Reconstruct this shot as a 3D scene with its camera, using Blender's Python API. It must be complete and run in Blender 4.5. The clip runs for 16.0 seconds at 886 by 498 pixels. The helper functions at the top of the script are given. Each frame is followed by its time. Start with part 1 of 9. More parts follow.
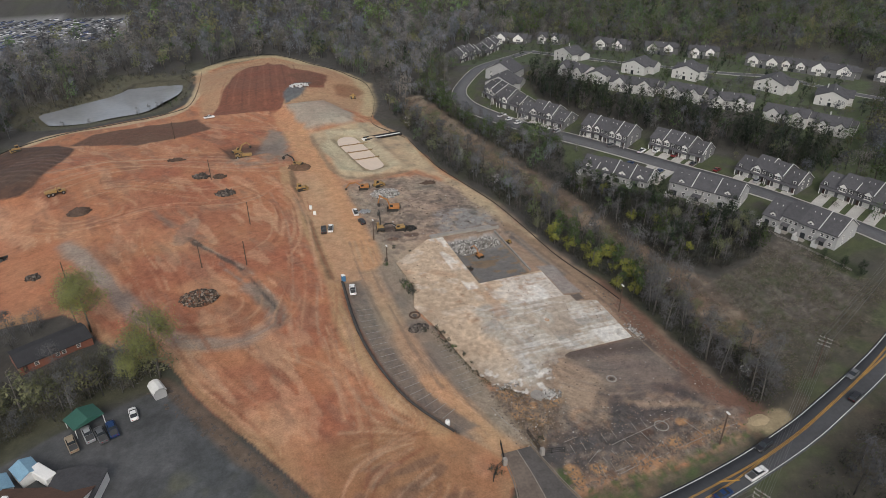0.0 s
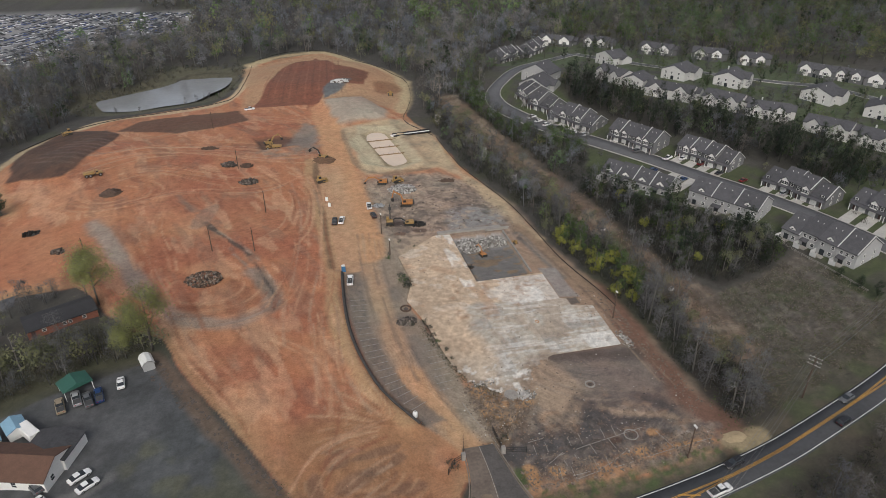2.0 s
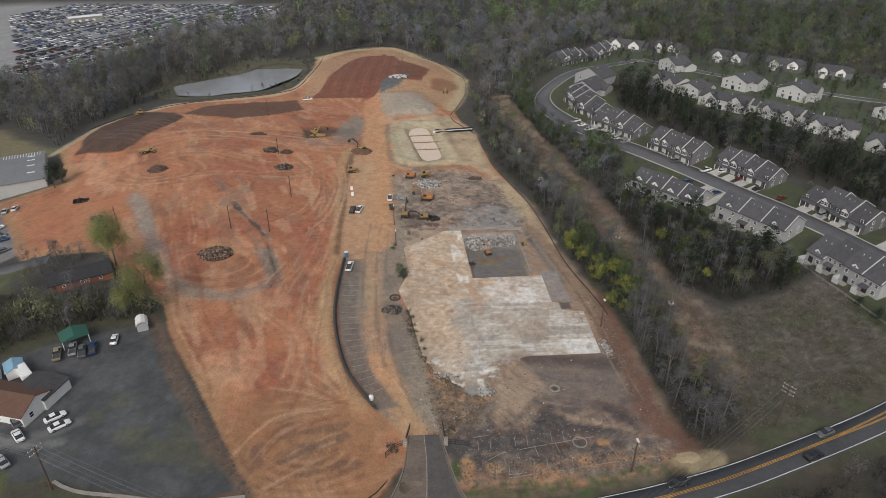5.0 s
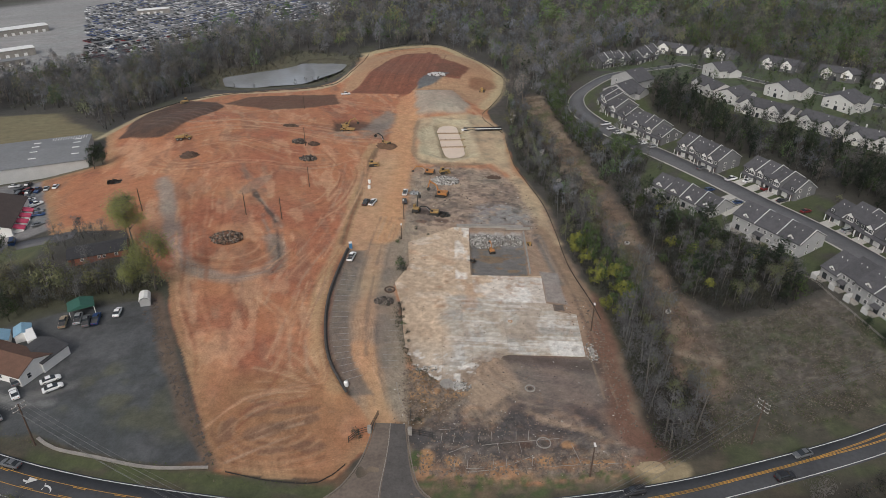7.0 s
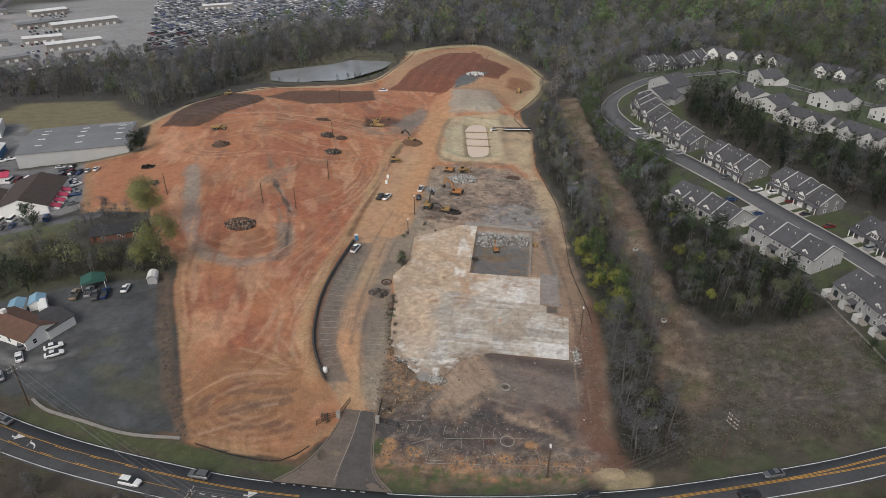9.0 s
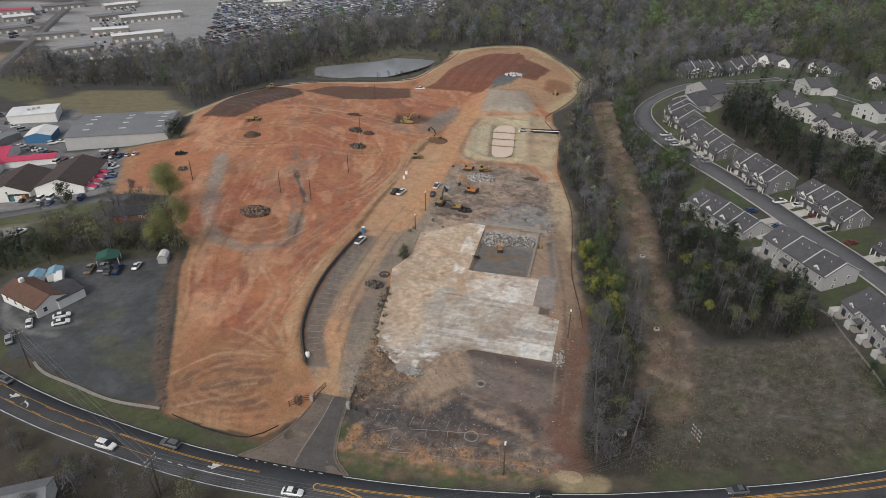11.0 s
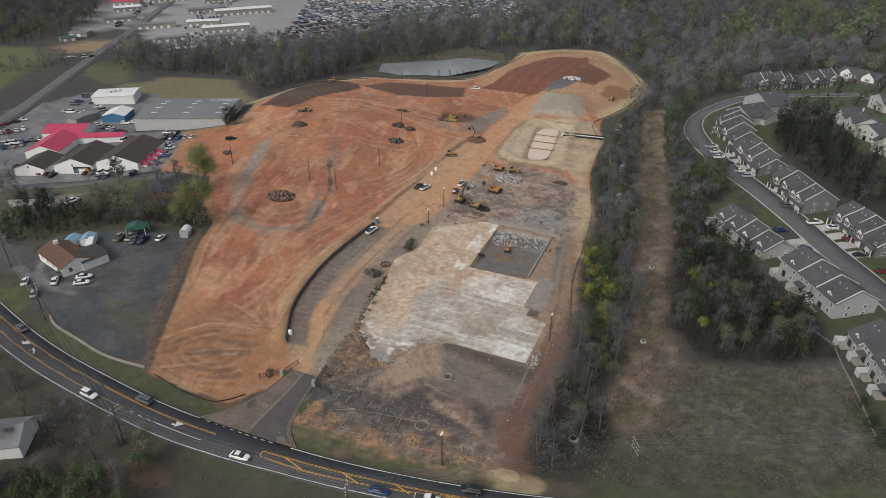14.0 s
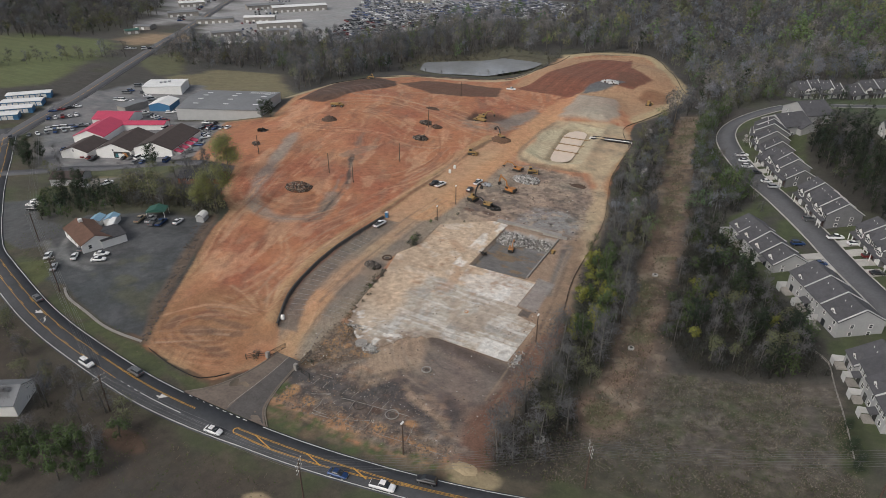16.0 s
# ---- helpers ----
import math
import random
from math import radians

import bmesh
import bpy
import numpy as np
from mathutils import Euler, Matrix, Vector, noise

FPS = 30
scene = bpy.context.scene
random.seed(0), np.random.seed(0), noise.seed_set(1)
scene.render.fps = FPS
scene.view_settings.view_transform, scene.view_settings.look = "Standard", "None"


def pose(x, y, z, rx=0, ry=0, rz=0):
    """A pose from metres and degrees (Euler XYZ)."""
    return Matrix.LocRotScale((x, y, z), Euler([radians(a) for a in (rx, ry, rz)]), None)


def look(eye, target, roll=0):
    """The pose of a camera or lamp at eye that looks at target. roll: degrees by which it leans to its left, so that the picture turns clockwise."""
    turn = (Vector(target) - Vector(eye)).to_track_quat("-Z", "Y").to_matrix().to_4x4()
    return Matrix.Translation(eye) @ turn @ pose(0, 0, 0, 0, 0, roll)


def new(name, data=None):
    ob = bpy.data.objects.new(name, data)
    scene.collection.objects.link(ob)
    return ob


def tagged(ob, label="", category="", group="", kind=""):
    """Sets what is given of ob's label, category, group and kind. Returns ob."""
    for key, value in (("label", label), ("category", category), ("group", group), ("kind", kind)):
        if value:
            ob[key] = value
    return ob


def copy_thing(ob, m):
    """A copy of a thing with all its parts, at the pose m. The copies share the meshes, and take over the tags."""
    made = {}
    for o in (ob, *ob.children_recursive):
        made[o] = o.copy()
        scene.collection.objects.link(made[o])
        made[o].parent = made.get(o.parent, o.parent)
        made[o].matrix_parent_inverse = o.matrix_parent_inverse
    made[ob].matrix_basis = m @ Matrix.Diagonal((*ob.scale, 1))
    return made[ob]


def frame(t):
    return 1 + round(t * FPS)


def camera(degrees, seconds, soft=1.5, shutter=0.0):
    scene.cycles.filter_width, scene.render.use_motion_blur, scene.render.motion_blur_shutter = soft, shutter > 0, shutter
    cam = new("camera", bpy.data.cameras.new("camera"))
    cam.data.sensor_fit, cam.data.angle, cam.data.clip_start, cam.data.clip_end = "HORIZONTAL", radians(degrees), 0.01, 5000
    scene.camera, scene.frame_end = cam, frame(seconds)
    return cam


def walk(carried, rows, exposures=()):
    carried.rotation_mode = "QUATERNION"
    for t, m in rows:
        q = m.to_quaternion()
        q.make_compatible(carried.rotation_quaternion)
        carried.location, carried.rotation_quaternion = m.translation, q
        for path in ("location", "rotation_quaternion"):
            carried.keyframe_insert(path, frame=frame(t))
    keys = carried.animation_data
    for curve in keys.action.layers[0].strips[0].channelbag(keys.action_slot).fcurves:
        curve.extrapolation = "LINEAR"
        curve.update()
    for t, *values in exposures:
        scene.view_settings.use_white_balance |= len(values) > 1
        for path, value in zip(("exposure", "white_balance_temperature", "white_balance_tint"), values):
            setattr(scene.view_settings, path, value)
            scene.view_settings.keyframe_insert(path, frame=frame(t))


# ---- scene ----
cam = camera(68.6, 16.0, soft=0.7)
METRES, EYE, TILT, LEAN, TURN = 159.5, 118.0, 3.25, -4.25, -19.0
ROWS = [
    (0.0, 0.0, 0.0, 0.0, -2.75, -33.08, 4.22),
    (0.5, 0.031, -0.005, -0.002, -1.2, -32.96, 4.31),
    (1.0, 0.0622, -0.0095, -0.0045, 0.36, -32.81, 4.38),
    (1.5, 0.0934, -0.013, -0.0069, 1.91, -32.68, 4.44),
    (2.0, 0.1251, -0.0155, -0.0093, 3.47, -32.54, 4.53),
    (2.5, 0.1562, -0.0174, -0.0118, 5.03, -32.4, 4.57),
    (3.0, 0.1876, -0.0182, -0.0143, 6.55, -32.27, 4.63),
    (3.5, 0.2191, -0.0181, -0.0166, 8.1, -32.15, 4.7),
    (4.0, 0.2503, -0.0172, -0.0192, 9.65, -32.01, 4.75),
    (6.5, 0.4062, -0.0001, -0.0326, 17.31, -31.36, 4.99),
    (7.0, 0.4368, 0.0056, -0.0355, 18.87, -31.23, 5.01),
    (7.5, 0.4678, 0.0122, -0.0383, 20.39, -31.08, 5.07),
    (8.0, 0.4983, 0.0197, -0.041, 21.9, -30.94, 5.11),
    (8.5, 0.5287, 0.028, -0.044, 23.47, -30.78, 5.15),
    (9.0, 0.5587, 0.0372, -0.0466, 25.03, -30.65, 5.19),
    (11.5, 0.7041, 0.0932, -0.0627, 32.67, -29.85, 5.26),
    (12.0, 0.732, 0.1067, -0.0655, 34.2, -29.69, 5.29),
    (12.5, 0.7593, 0.1206, -0.0686, 35.72, -29.53, 5.28),
    (13.0, 0.7862, 0.1352, -0.0717, 37.24, -29.35, 5.28),
    (13.5, 0.8128, 0.1505, -0.0749, 38.76, -29.18, 5.28),
    (14.0, 0.8386, 0.1665, -0.0778, 40.23, -29.04, 5.27),
    (14.5, 0.8642, 0.183, -0.081, 41.72, -28.87, 5.25),
    (15.0, 0.8893, 0.2, -0.084, 43.22, -28.7, 5.23),
    (15.5, 0.9138, 0.2177, -0.0871, 44.68, -28.58, 5.2),
    (16.0, 0.9379, 0.2362, -0.09, 46.15, -28.44, 5.19),
]
walk(cam, [(t, pose(0, 0, EYE, TILT, LEAN, TURN) @ pose(METRES * x, METRES * y, METRES * z, 90 + pitch, roll, yaw)) for t, x, y, z, yaw, pitch, roll in ROWS])

# ---- light: a bright overcast day ----
world = bpy.data.worlds.new("overcast")
scene.world = world
world.use_nodes = True
wn = world.node_tree
sky = wn.nodes.new("ShaderNodeTexSky")
sky.sky_type, sky.sun_disc = "NISHITA", False
sky.sun_elevation, sky.sun_rotation = radians(48), radians(200)
sky.air_density, sky.dust_density, sky.ozone_density = 1.0, 4.0, 1.0
grey = wn.nodes.new("ShaderNodeHueSaturation")
grey.inputs["Saturation"].default_value = 0.5
back = wn.nodes["Background"]
back.inputs["Strength"].default_value = 0.13
wn.links.new(sky.outputs[0], grey.inputs["Color"])
wn.links.new(grey.outputs[0], back.inputs["Color"])
sun = new("sun", bpy.data.lights.new("sun", "SUN"))
sun.data.energy, sun.data.angle, sun.data.color = 1.2, radians(20), (1.0, 0.97, 0.93)
sun.matrix_basis = look((-40, -60, 160), (40, 150, 0))
scene.view_settings.exposure = 0.0

# ---- builders ----


class Shape:
    """Collects corners and faces of one mesh."""

    def __init__(self):
        self.v, self.f = [], []

    def add(self, verts, faces):
        n = len(self.v)
        self.v += [tuple(p) for p in verts]
        self.f += [tuple(n + i for i in face) for face in faces]
        return self

    def box(self, x0, y0, z0, x1, y1, z1):
        return self.add([(x0, y0, z0), (x1, y0, z0), (x1, y1, z0), (x0, y1, z0), (x0, y0, z1), (x1, y0, z1), (x1, y1, z1), (x0, y1, z1)],
                        [(3, 2, 1, 0), (4, 5, 6, 7), (0, 1, 5, 4), (1, 2, 6, 5), (2, 3, 7, 6), (3, 0, 4, 7)])

    def bar(self, a, b, w, h):
        """A square bar from a to b, w wide and h high."""
        a, b = Vector(a), Vector(b)
        d = (b - a).normalized()
        side = d.cross((0, 0, 1))
        side = (side.normalized() if side.length > 1e-4 else Vector((1, 0, 0))) * w / 2
        up = side.cross(d).normalized() * h / 2
        pts = [p + s * side + u * up for p in (a, b) for s, u in ((-1, -1), (1, -1), (1, 1), (-1, 1))]
        return self.add(pts, [(0, 1, 2, 3), (7, 6, 5, 4), (0, 4, 5, 1), (1, 5, 6, 2), (2, 6, 7, 3), (3, 7, 4, 0)])

    def extrude(self, outline, y0, y1):
        """An outline in x and z, drawn out along y."""
        n = len(outline)
        self.add([(x, y0, z) for x, z in outline] + [(x, y1, z) for x, z in outline],
                 [tuple(range(n)), tuple(range(2 * n - 1, n - 1, -1))] + [((i + 1) % n, i, n + i, n + (i + 1) % n) for i in range(n)])
        return self

    def tube(self, path, radii, sides=6):
        rings = []
        for k, p in enumerate(path):
            p = Vector(p)
            d = (Vector(path[min(k + 1, len(path) - 1)]) - Vector(path[max(k - 1, 0)])).normalized()
            u = d.cross((0.31, 0.95, 0.05)).normalized()
            w = d.cross(u)
            rings += [p + radii[k] * (math.cos(a) * u + math.sin(a) * w) for a in (2 * math.pi * i / sides for i in range(sides))]
        faces = [(k * sides + i, k * sides + (i + 1) % sides, (k + 1) * sides + (i + 1) % sides, (k + 1) * sides + i)
                 for k in range(len(path) - 1) for i in range(sides)]
        n = len(path) * sides
        return self.add(rings, faces + [tuple(range(sides - 1, -1, -1)), tuple(range(n - sides, n))])

    def mesh(self, name, mat, rounded=False):
        me = bpy.data.meshes.new(name)
        me.from_pydata(self.v, [], self.f)
        me.materials.append(mat)
        if rounded:
            me.polygons.foreach_set("use_smooth", [True] * len(me.polygons))
        me.update()
        return me


def thing(name, label, category, m=Matrix(), group="", kind=""):
    ob = new(name)
    ob.empty_display_size = 0.5
    ob.matrix_basis = m
    return tagged(ob, label, category, group, kind)


def part(name, data, parent, label="", m=None):
    ob = new(name, data)
    ob.parent = parent
    if m is not None:
        ob.matrix_basis = m
    return tagged(ob, label)


def fast_mesh(name, co, faces, mat, tint=None):
    """A mesh out of arrays: corners, and faces of equal corner count; tint: a colour for each corner."""
    me = bpy.data.meshes.new(name)
    co, faces = np.asarray(co, np.float32), np.asarray(faces, np.int32)
    me.vertices.add(len(co))
    me.vertices.foreach_set("co", co.ravel())
    me.loops.add(faces.size)
    me.loops.foreach_set("vertex_index", faces.ravel())
    me.polygons.add(len(faces))
    me.polygons.foreach_set("loop_start", np.arange(len(faces), dtype=np.int32) * faces.shape[1])
    if tint is not None:
        layer = me.color_attributes.new("tint", "FLOAT_COLOR", "POINT")
        layer.data.foreach_set("color", np.concatenate([tint, np.ones((len(co), 1))], 1).astype(np.float32).ravel())
    me.materials.append(mat)
    me.update(calc_edges=True)
    me.validate()
    return me


def lattice(x, y, size, seed):
    """Smooth value noise from 0 to 1."""
    u, v = x / size, y / size
    i, j = np.floor(u), np.floor(v)
    fx, fy = u - i, v - j
    fx, fy = fx * fx * (3 - 2 * fx), fy * fy * (3 - 2 * fy)

    def at(a, b):
        k = np.sin(a * 127.1 + b * 311.7 + seed * 74.7) * 43758.5453
        return k - np.floor(k)

    return (at(i, j) * (1 - fx) + at(i + 1, j) * fx) * (1 - fy) + (at(i, j + 1) * (1 - fx) + at(i + 1, j + 1) * fx) * fy


def cloudy(x, y, size, seed, octaves=4):
    return sum(lattice(x + 17.3 * k, y - 9.1 * k, size / 2 ** k, seed + k) / 2 ** (k + 1) for k in range(octaves)) / (1 - 0.5 ** octaves)


def depth_inside(poly, x, y):
    """How far each place lies inside an outline; negative outside."""
    near, odd = np.full(x.shape, 1e9), np.zeros(x.shape, bool)
    for (ax, ay), (bx, by) in zip(poly, poly[1:] + poly[:1]):
        dx, dy = bx - ax, by - ay
        k = np.clip(((x - ax) * dx + (y - ay) * dy) / (dx * dx + dy * dy + 1e-9), 0, 1)
        near = np.minimum(near, np.hypot(x - ax - k * dx, y - ay - k * dy))
        if ay != by:
            odd ^= ((ay > y) != (by > y)) & (x < (bx - ax) * (y - ay) / (by - ay) + ax)
    return np.where(odd, near, -near)


def from_line(line, x, y):
    """How far each place lies from a line of points, and how far along it its foot is."""
    near, along, run = np.full(x.shape, 1e9), np.zeros(x.shape), 0.0
    for (ax, ay), (bx, by) in zip(line, line[1:]):
        dx, dy = bx - ax, by - ay
        k = np.clip(((x - ax) * dx + (y - ay) * dy) / (dx * dx + dy * dy + 1e-9), 0, 1)
        d = np.hypot(x - ax - k * dx, y - ay - k * dy)
        along = np.where(d < near, run + k * math.hypot(dx, dy), along)
        near = np.minimum(near, d)
        run += math.hypot(dx, dy)
    return near, along


def curve(line, step=4.0):
    """A smooth line of even steps through a few points."""
    pts = [np.array(p, float) for p in line]
    pts = [2 * pts[0] - pts[1]] + pts + [2 * pts[-1] - pts[-2]]
    out = []
    for a, b, c, d in zip(pts, pts[1:], pts[2:], pts[3:]):
        n = max(2, int(np.linalg.norm(c - b) / step))
        for k in range(n):
            t = k / n
            out.append(0.5 * (2 * b + (c - a) * t + (2 * a - 5 * b + 4 * c - d) * t * t + (3 * b - a - 3 * c + d) * t ** 3))
    return [tuple(p) for p in out + [pts[-2]]]


# ---- materials ----


def material(name, colour, rough=0.8, vary=0.25, size=1.0, relief=0.0, metal=0.0, spread=0.0, fine=6.0):
    """A plain surface with stains at one scale and grain at a finer one. spread: how far pieces differ from one another."""
    mat = bpy.data.materials.new(name)
    mat.use_nodes = True
    t = mat.node_tree
    n, link = t.nodes, t.links.new
    surf = n["Principled BSDF"]
    where = n.new("ShaderNodeTexCoord")
    big, small = n.new("ShaderNodeTexNoise"), n.new("ShaderNodeTexNoise")
    big.inputs["Scale"].default_value, small.inputs["Scale"].default_value = 1 / size, fine / size
    big.inputs["Detail"].default_value, small.inputs["Detail"].default_value = 4, 3
    for tex in (big, small):
        link(where.outputs["Object"], tex.inputs["Vector"])
    mix = n.new("ShaderNodeMath")
    mix.operation = "ADD"
    link(big.outputs["Fac"], mix.inputs[0])
    link(small.outputs["Fac"], mix.inputs[1])
    span = n.new("ShaderNodeMapRange")
    span.inputs["From Min"].default_value, span.inputs["From Max"].default_value = 0.6, 1.4
    span.inputs["To Min"].default_value, span.inputs["To Max"].default_value = 1 - vary, 1 + vary
    link(mix.outputs[0], span.inputs["Value"])
    shade = span.outputs["Result"]
    if spread:
        own = n.new("ShaderNodeObjectInfo")
        each = n.new("ShaderNodeMapRange")
        each.inputs["To Min"].default_value, each.inputs["To Max"].default_value = 1 - spread, 1 + spread
        link(own.outputs["Random"], each.inputs["Value"])
        times = n.new("ShaderNodeMath")
        times.operation = "MULTIPLY"
        link(shade, times.inputs[0])
        link(each.outputs["Result"], times.inputs[1])
        shade = times.outputs[0]
    tone = n.new("ShaderNodeVectorMath")
    tone.operation = "SCALE"
    tone.inputs[0].default_value = colour
    link(shade, tone.inputs["Scale"])
    link(tone.outputs[0], surf.inputs["Base Color"])
    surf.inputs["Roughness"].default_value, surf.inputs["Metallic"].default_value = rough, metal
    if relief:
        rise = n.new("ShaderNodeBump")
        rise.inputs["Strength"].default_value, rise.inputs["Distance"].default_value = 0.8, relief
        link(small.outputs["Fac"], rise.inputs["Height"])
        link(rise.outputs[0], surf.inputs["Normal"])
    return mat


def tinted(name, rough=0.95, vary=0.3, size=6.0, relief=0.12):
    """A surface whose own colour lies in the mesh's tint, with grain at two scales."""
    mat = material(name, (1, 1, 1), rough, vary, size, relief)
    t = mat.node_tree
    for tex in t.nodes:
        if tex.bl_idname == "ShaderNodeTexNoise":
            tex.inputs["Detail"].default_value, tex.inputs["Roughness"].default_value = 8, 0.68
    tint = t.nodes.new("ShaderNodeAttribute")
    tint.attribute_name = "tint"
    tone = next(n for n in t.nodes if n.bl_idname == "ShaderNodeVectorMath")
    t.links.new(tint.outputs["Color"], tone.inputs[0])
    return mat


def scuffed(mat):
    """Adds wheel scuffs and crumbs where the mesh's wear says so."""
    t = mat.node_tree
    n, link = t.nodes, t.links.new
    tone = next(k for k in n if k.bl_idname == "ShaderNodeVectorMath")
    shade = tone.inputs["Scale"].links[0].from_socket
    where = next(k for k in n if k.bl_idname == "ShaderNodeTexCoord")
    wear = n.new("ShaderNodeAttribute")
    wear.attribute_name = "wear"

    def math_node(kind, a, b):
        m = n.new("ShaderNodeMath")
        m.operation = kind
        for k, v in enumerate((a, b)):
            if isinstance(v, (int, float)):
                m.inputs[k].default_value = v
            else:
                link(v, m.inputs[k])
        return m.outputs[0]

    def cloud(scale, detail=4, offset=0.0):
        shift = n.new("ShaderNodeMapping")
        shift.inputs["Location"].default_value = (offset, offset * 0.7, 0)
        link(where.outputs["Object"], shift.inputs["Vector"])
        tex = n.new("ShaderNodeTexNoise")
        tex.inputs["Scale"].default_value, tex.inputs["Detail"].default_value, tex.inputs["Roughness"].default_value = scale, detail, 0.65
        link(shift.outputs[0], tex.inputs["Vector"])
        return tex.outputs["Fac"]

    total = math_node("MULTIPLY", math_node("SUBTRACT", cloud(2.6, 3), 0.5), 0.6)
    total = math_node("ADD", total, math_node("MULTIPLY", math_node("SUBTRACT", cloud(0.55, 6, 40.0), 0.5), 0.6))
    warp = n.new("ShaderNodeTexNoise")
    warp.inputs["Scale"].default_value, warp.inputs["Detail"].default_value = 0.02, 1.5
    link(where.outputs["Object"], warp.inputs["Vector"])
    bend = n.new("ShaderNodeVectorMath")
    bend.operation = "MULTIPLY_ADD"
    bend.inputs[1].default_value = (70, 70, 0)
    link(warp.outputs["Color"], bend.inputs[0])
    link(where.outputs["Object"], bend.inputs[2])
    for turn, wide, amount, off in ((0.3, 1.5, 0.55, 10.0), (1.3, 2.4, 0.5, 90.0), (-0.7, 0.8, 0.45, 170.0)):
        spin = n.new("ShaderNodeMapping")
        spin.vector_type = "TEXTURE"
        spin.inputs["Rotation"].default_value = (0, 0, turn)
        link(bend.outputs[0], spin.inputs["Vector"])
        draw = n.new("ShaderNodeVectorMath")
        draw.operation = "MULTIPLY"
        draw.inputs[1].default_value = (wide, 0.035, 1)
        link(spin.outputs[0], draw.inputs[0])
        streak = n.new("ShaderNodeTexNoise")
        streak.inputs["Scale"].default_value, streak.inputs["Detail"].default_value = 1.0, 2.0
        link(draw.outputs[0], streak.inputs["Vector"])
        span = n.new("ShaderNodeMapRange")
        span.inputs["From Min"].default_value, span.inputs["From Max"].default_value = 0.46, 0.62
        link(cloud(0.04, 4, off), span.inputs["Value"])
        lines = math_node("MULTIPLY", math_node("SUBTRACT", streak.outputs["Fac"], 0.5), span.outputs["Result"])
        total = math_node("ADD", total, math_node("MULTIPLY", lines, amount))
    gain = math_node("ADD", math_node("MULTIPLY", total, wear.outputs["Fac"]), 1.0)
    link(math_node("MULTIPLY", shade, gain), tone.inputs["Scale"])
    return mat


def leafy(mat):
    """Lets light through thin leaves and twigs."""
    t = mat.node_tree
    out = next(k for k in t.nodes if k.bl_idname == "ShaderNodeOutputMaterial")
    tone = next(k for k in t.nodes if k.bl_idname == "ShaderNodeVectorMath")
    thin, mix = t.nodes.new("ShaderNodeBsdfTranslucent"), t.nodes.new("ShaderNodeMixShader")
    mix.inputs["Fac"].default_value = 0.4
    t.links.new(tone.outputs[0], thin.inputs["Color"])
    t.links.new(t.nodes["Principled BSDF"].outputs[0], mix.inputs[1])
    t.links.new(thin.outputs[0], mix.inputs[2])
    t.links.new(mix.outputs[0], out.inputs["Surface"])
    return mat


EARTH = scuffed(tinted("bare_earth", vary=0.3, size=3.2, relief=0.12))
WOOD_LAND = leafy(tinted("bark_and_buds", vary=0.3, size=1.5, relief=0.0))
PIECES = tinted("broken_pieces", vary=0.3, size=0.8, relief=0.03)
ASPHALT = material("asphalt", (0.052, 0.054, 0.058), 0.85, 0.25, 6, 0.02)
LINE_WHITE = material("white_road_paint", (0.62, 0.62, 0.6), 0.6, 0.25, 0.8)
LINE_YELLOW = material("yellow_road_paint", (0.55, 0.3, 0.05), 0.6, 0.25, 0.8)
CONCRETE = material("pale_concrete", (0.4, 0.385, 0.355), 0.85, 0.2, 3, 0.02, spread=0.06)
KERB = material("kerb_concrete", (0.27, 0.25, 0.225), 0.9, 0.25, 2, 0.02)
ROOF_GREY = material("grey_shingles", (0.07, 0.069, 0.074), 0.9, 0.3, 1.5, 0.05, spread=0.12)
ROOF_BROWN = material("dark_brown_shingles", (0.06, 0.045, 0.04), 0.9, 0.25, 2, 0.05)
ROOF_RED = material("red_metal_roof", (0.46, 0.05, 0.1), 0.5, 0.15, 4, 0.03)
ROOF_PALE = material("white_metal_roof", (0.68, 0.68, 0.66), 0.5, 0.12, 5, 0.03)
ROOF_DECK = material("grey_membrane_roof", (0.17, 0.175, 0.18), 0.8, 0.15, 8, 0.03)
ROOF_RUST = material("brown_shingles", (0.115, 0.062, 0.042), 0.9, 0.25, 1.5, 0.05)
SIDING = material("pale_grey_siding", (0.34, 0.34, 0.335), 0.75, 0.1, 3, 0.02, spread=0.1)
SIDING_DARK = material("stone_grey_siding", (0.135, 0.135, 0.138), 0.8, 0.18, 1.5, 0.03, spread=0.2)
WHITE = material("white_paint", (0.74, 0.73, 0.7), 0.6, 0.08, 2)
CREAM = material("cream_siding", (0.5, 0.495, 0.475), 0.7, 0.08, 3, 0.02)
BRICK = material("red_brick", (0.22, 0.085, 0.055), 0.9, 0.25, 0.6, 0.02)
GLASS = material("dark_window_glass", (0.03, 0.035, 0.04), 0.12, 0.2, 2)
BLUE = material("blue_painted_metal", (0.05, 0.16, 0.3), 0.5, 0.15, 2)
GREEN = material("green_metal_roof", (0.03, 0.1, 0.075), 0.5, 0.15, 2)
STREET_ASPHALT = material("pale_street_asphalt", (0.1, 0.1, 0.105), 0.85, 0.2, 5, 0.02)
LINE_FAINT = material("worn_stall_paint", (0.3, 0.28, 0.25), 0.8, 0.4, 0.5)
BLACK = material("black_silt_cloth", (0.028, 0.026, 0.024), 0.9, 0.3, 1)
TIMBER = material("weathered_pole_wood", (0.09, 0.06, 0.045), 0.9, 0.3, 0.6, 0.02)
STEEL = material("galvanised_steel", (0.45, 0.46, 0.47), 0.4, 0.2, 1, metal=0.8)
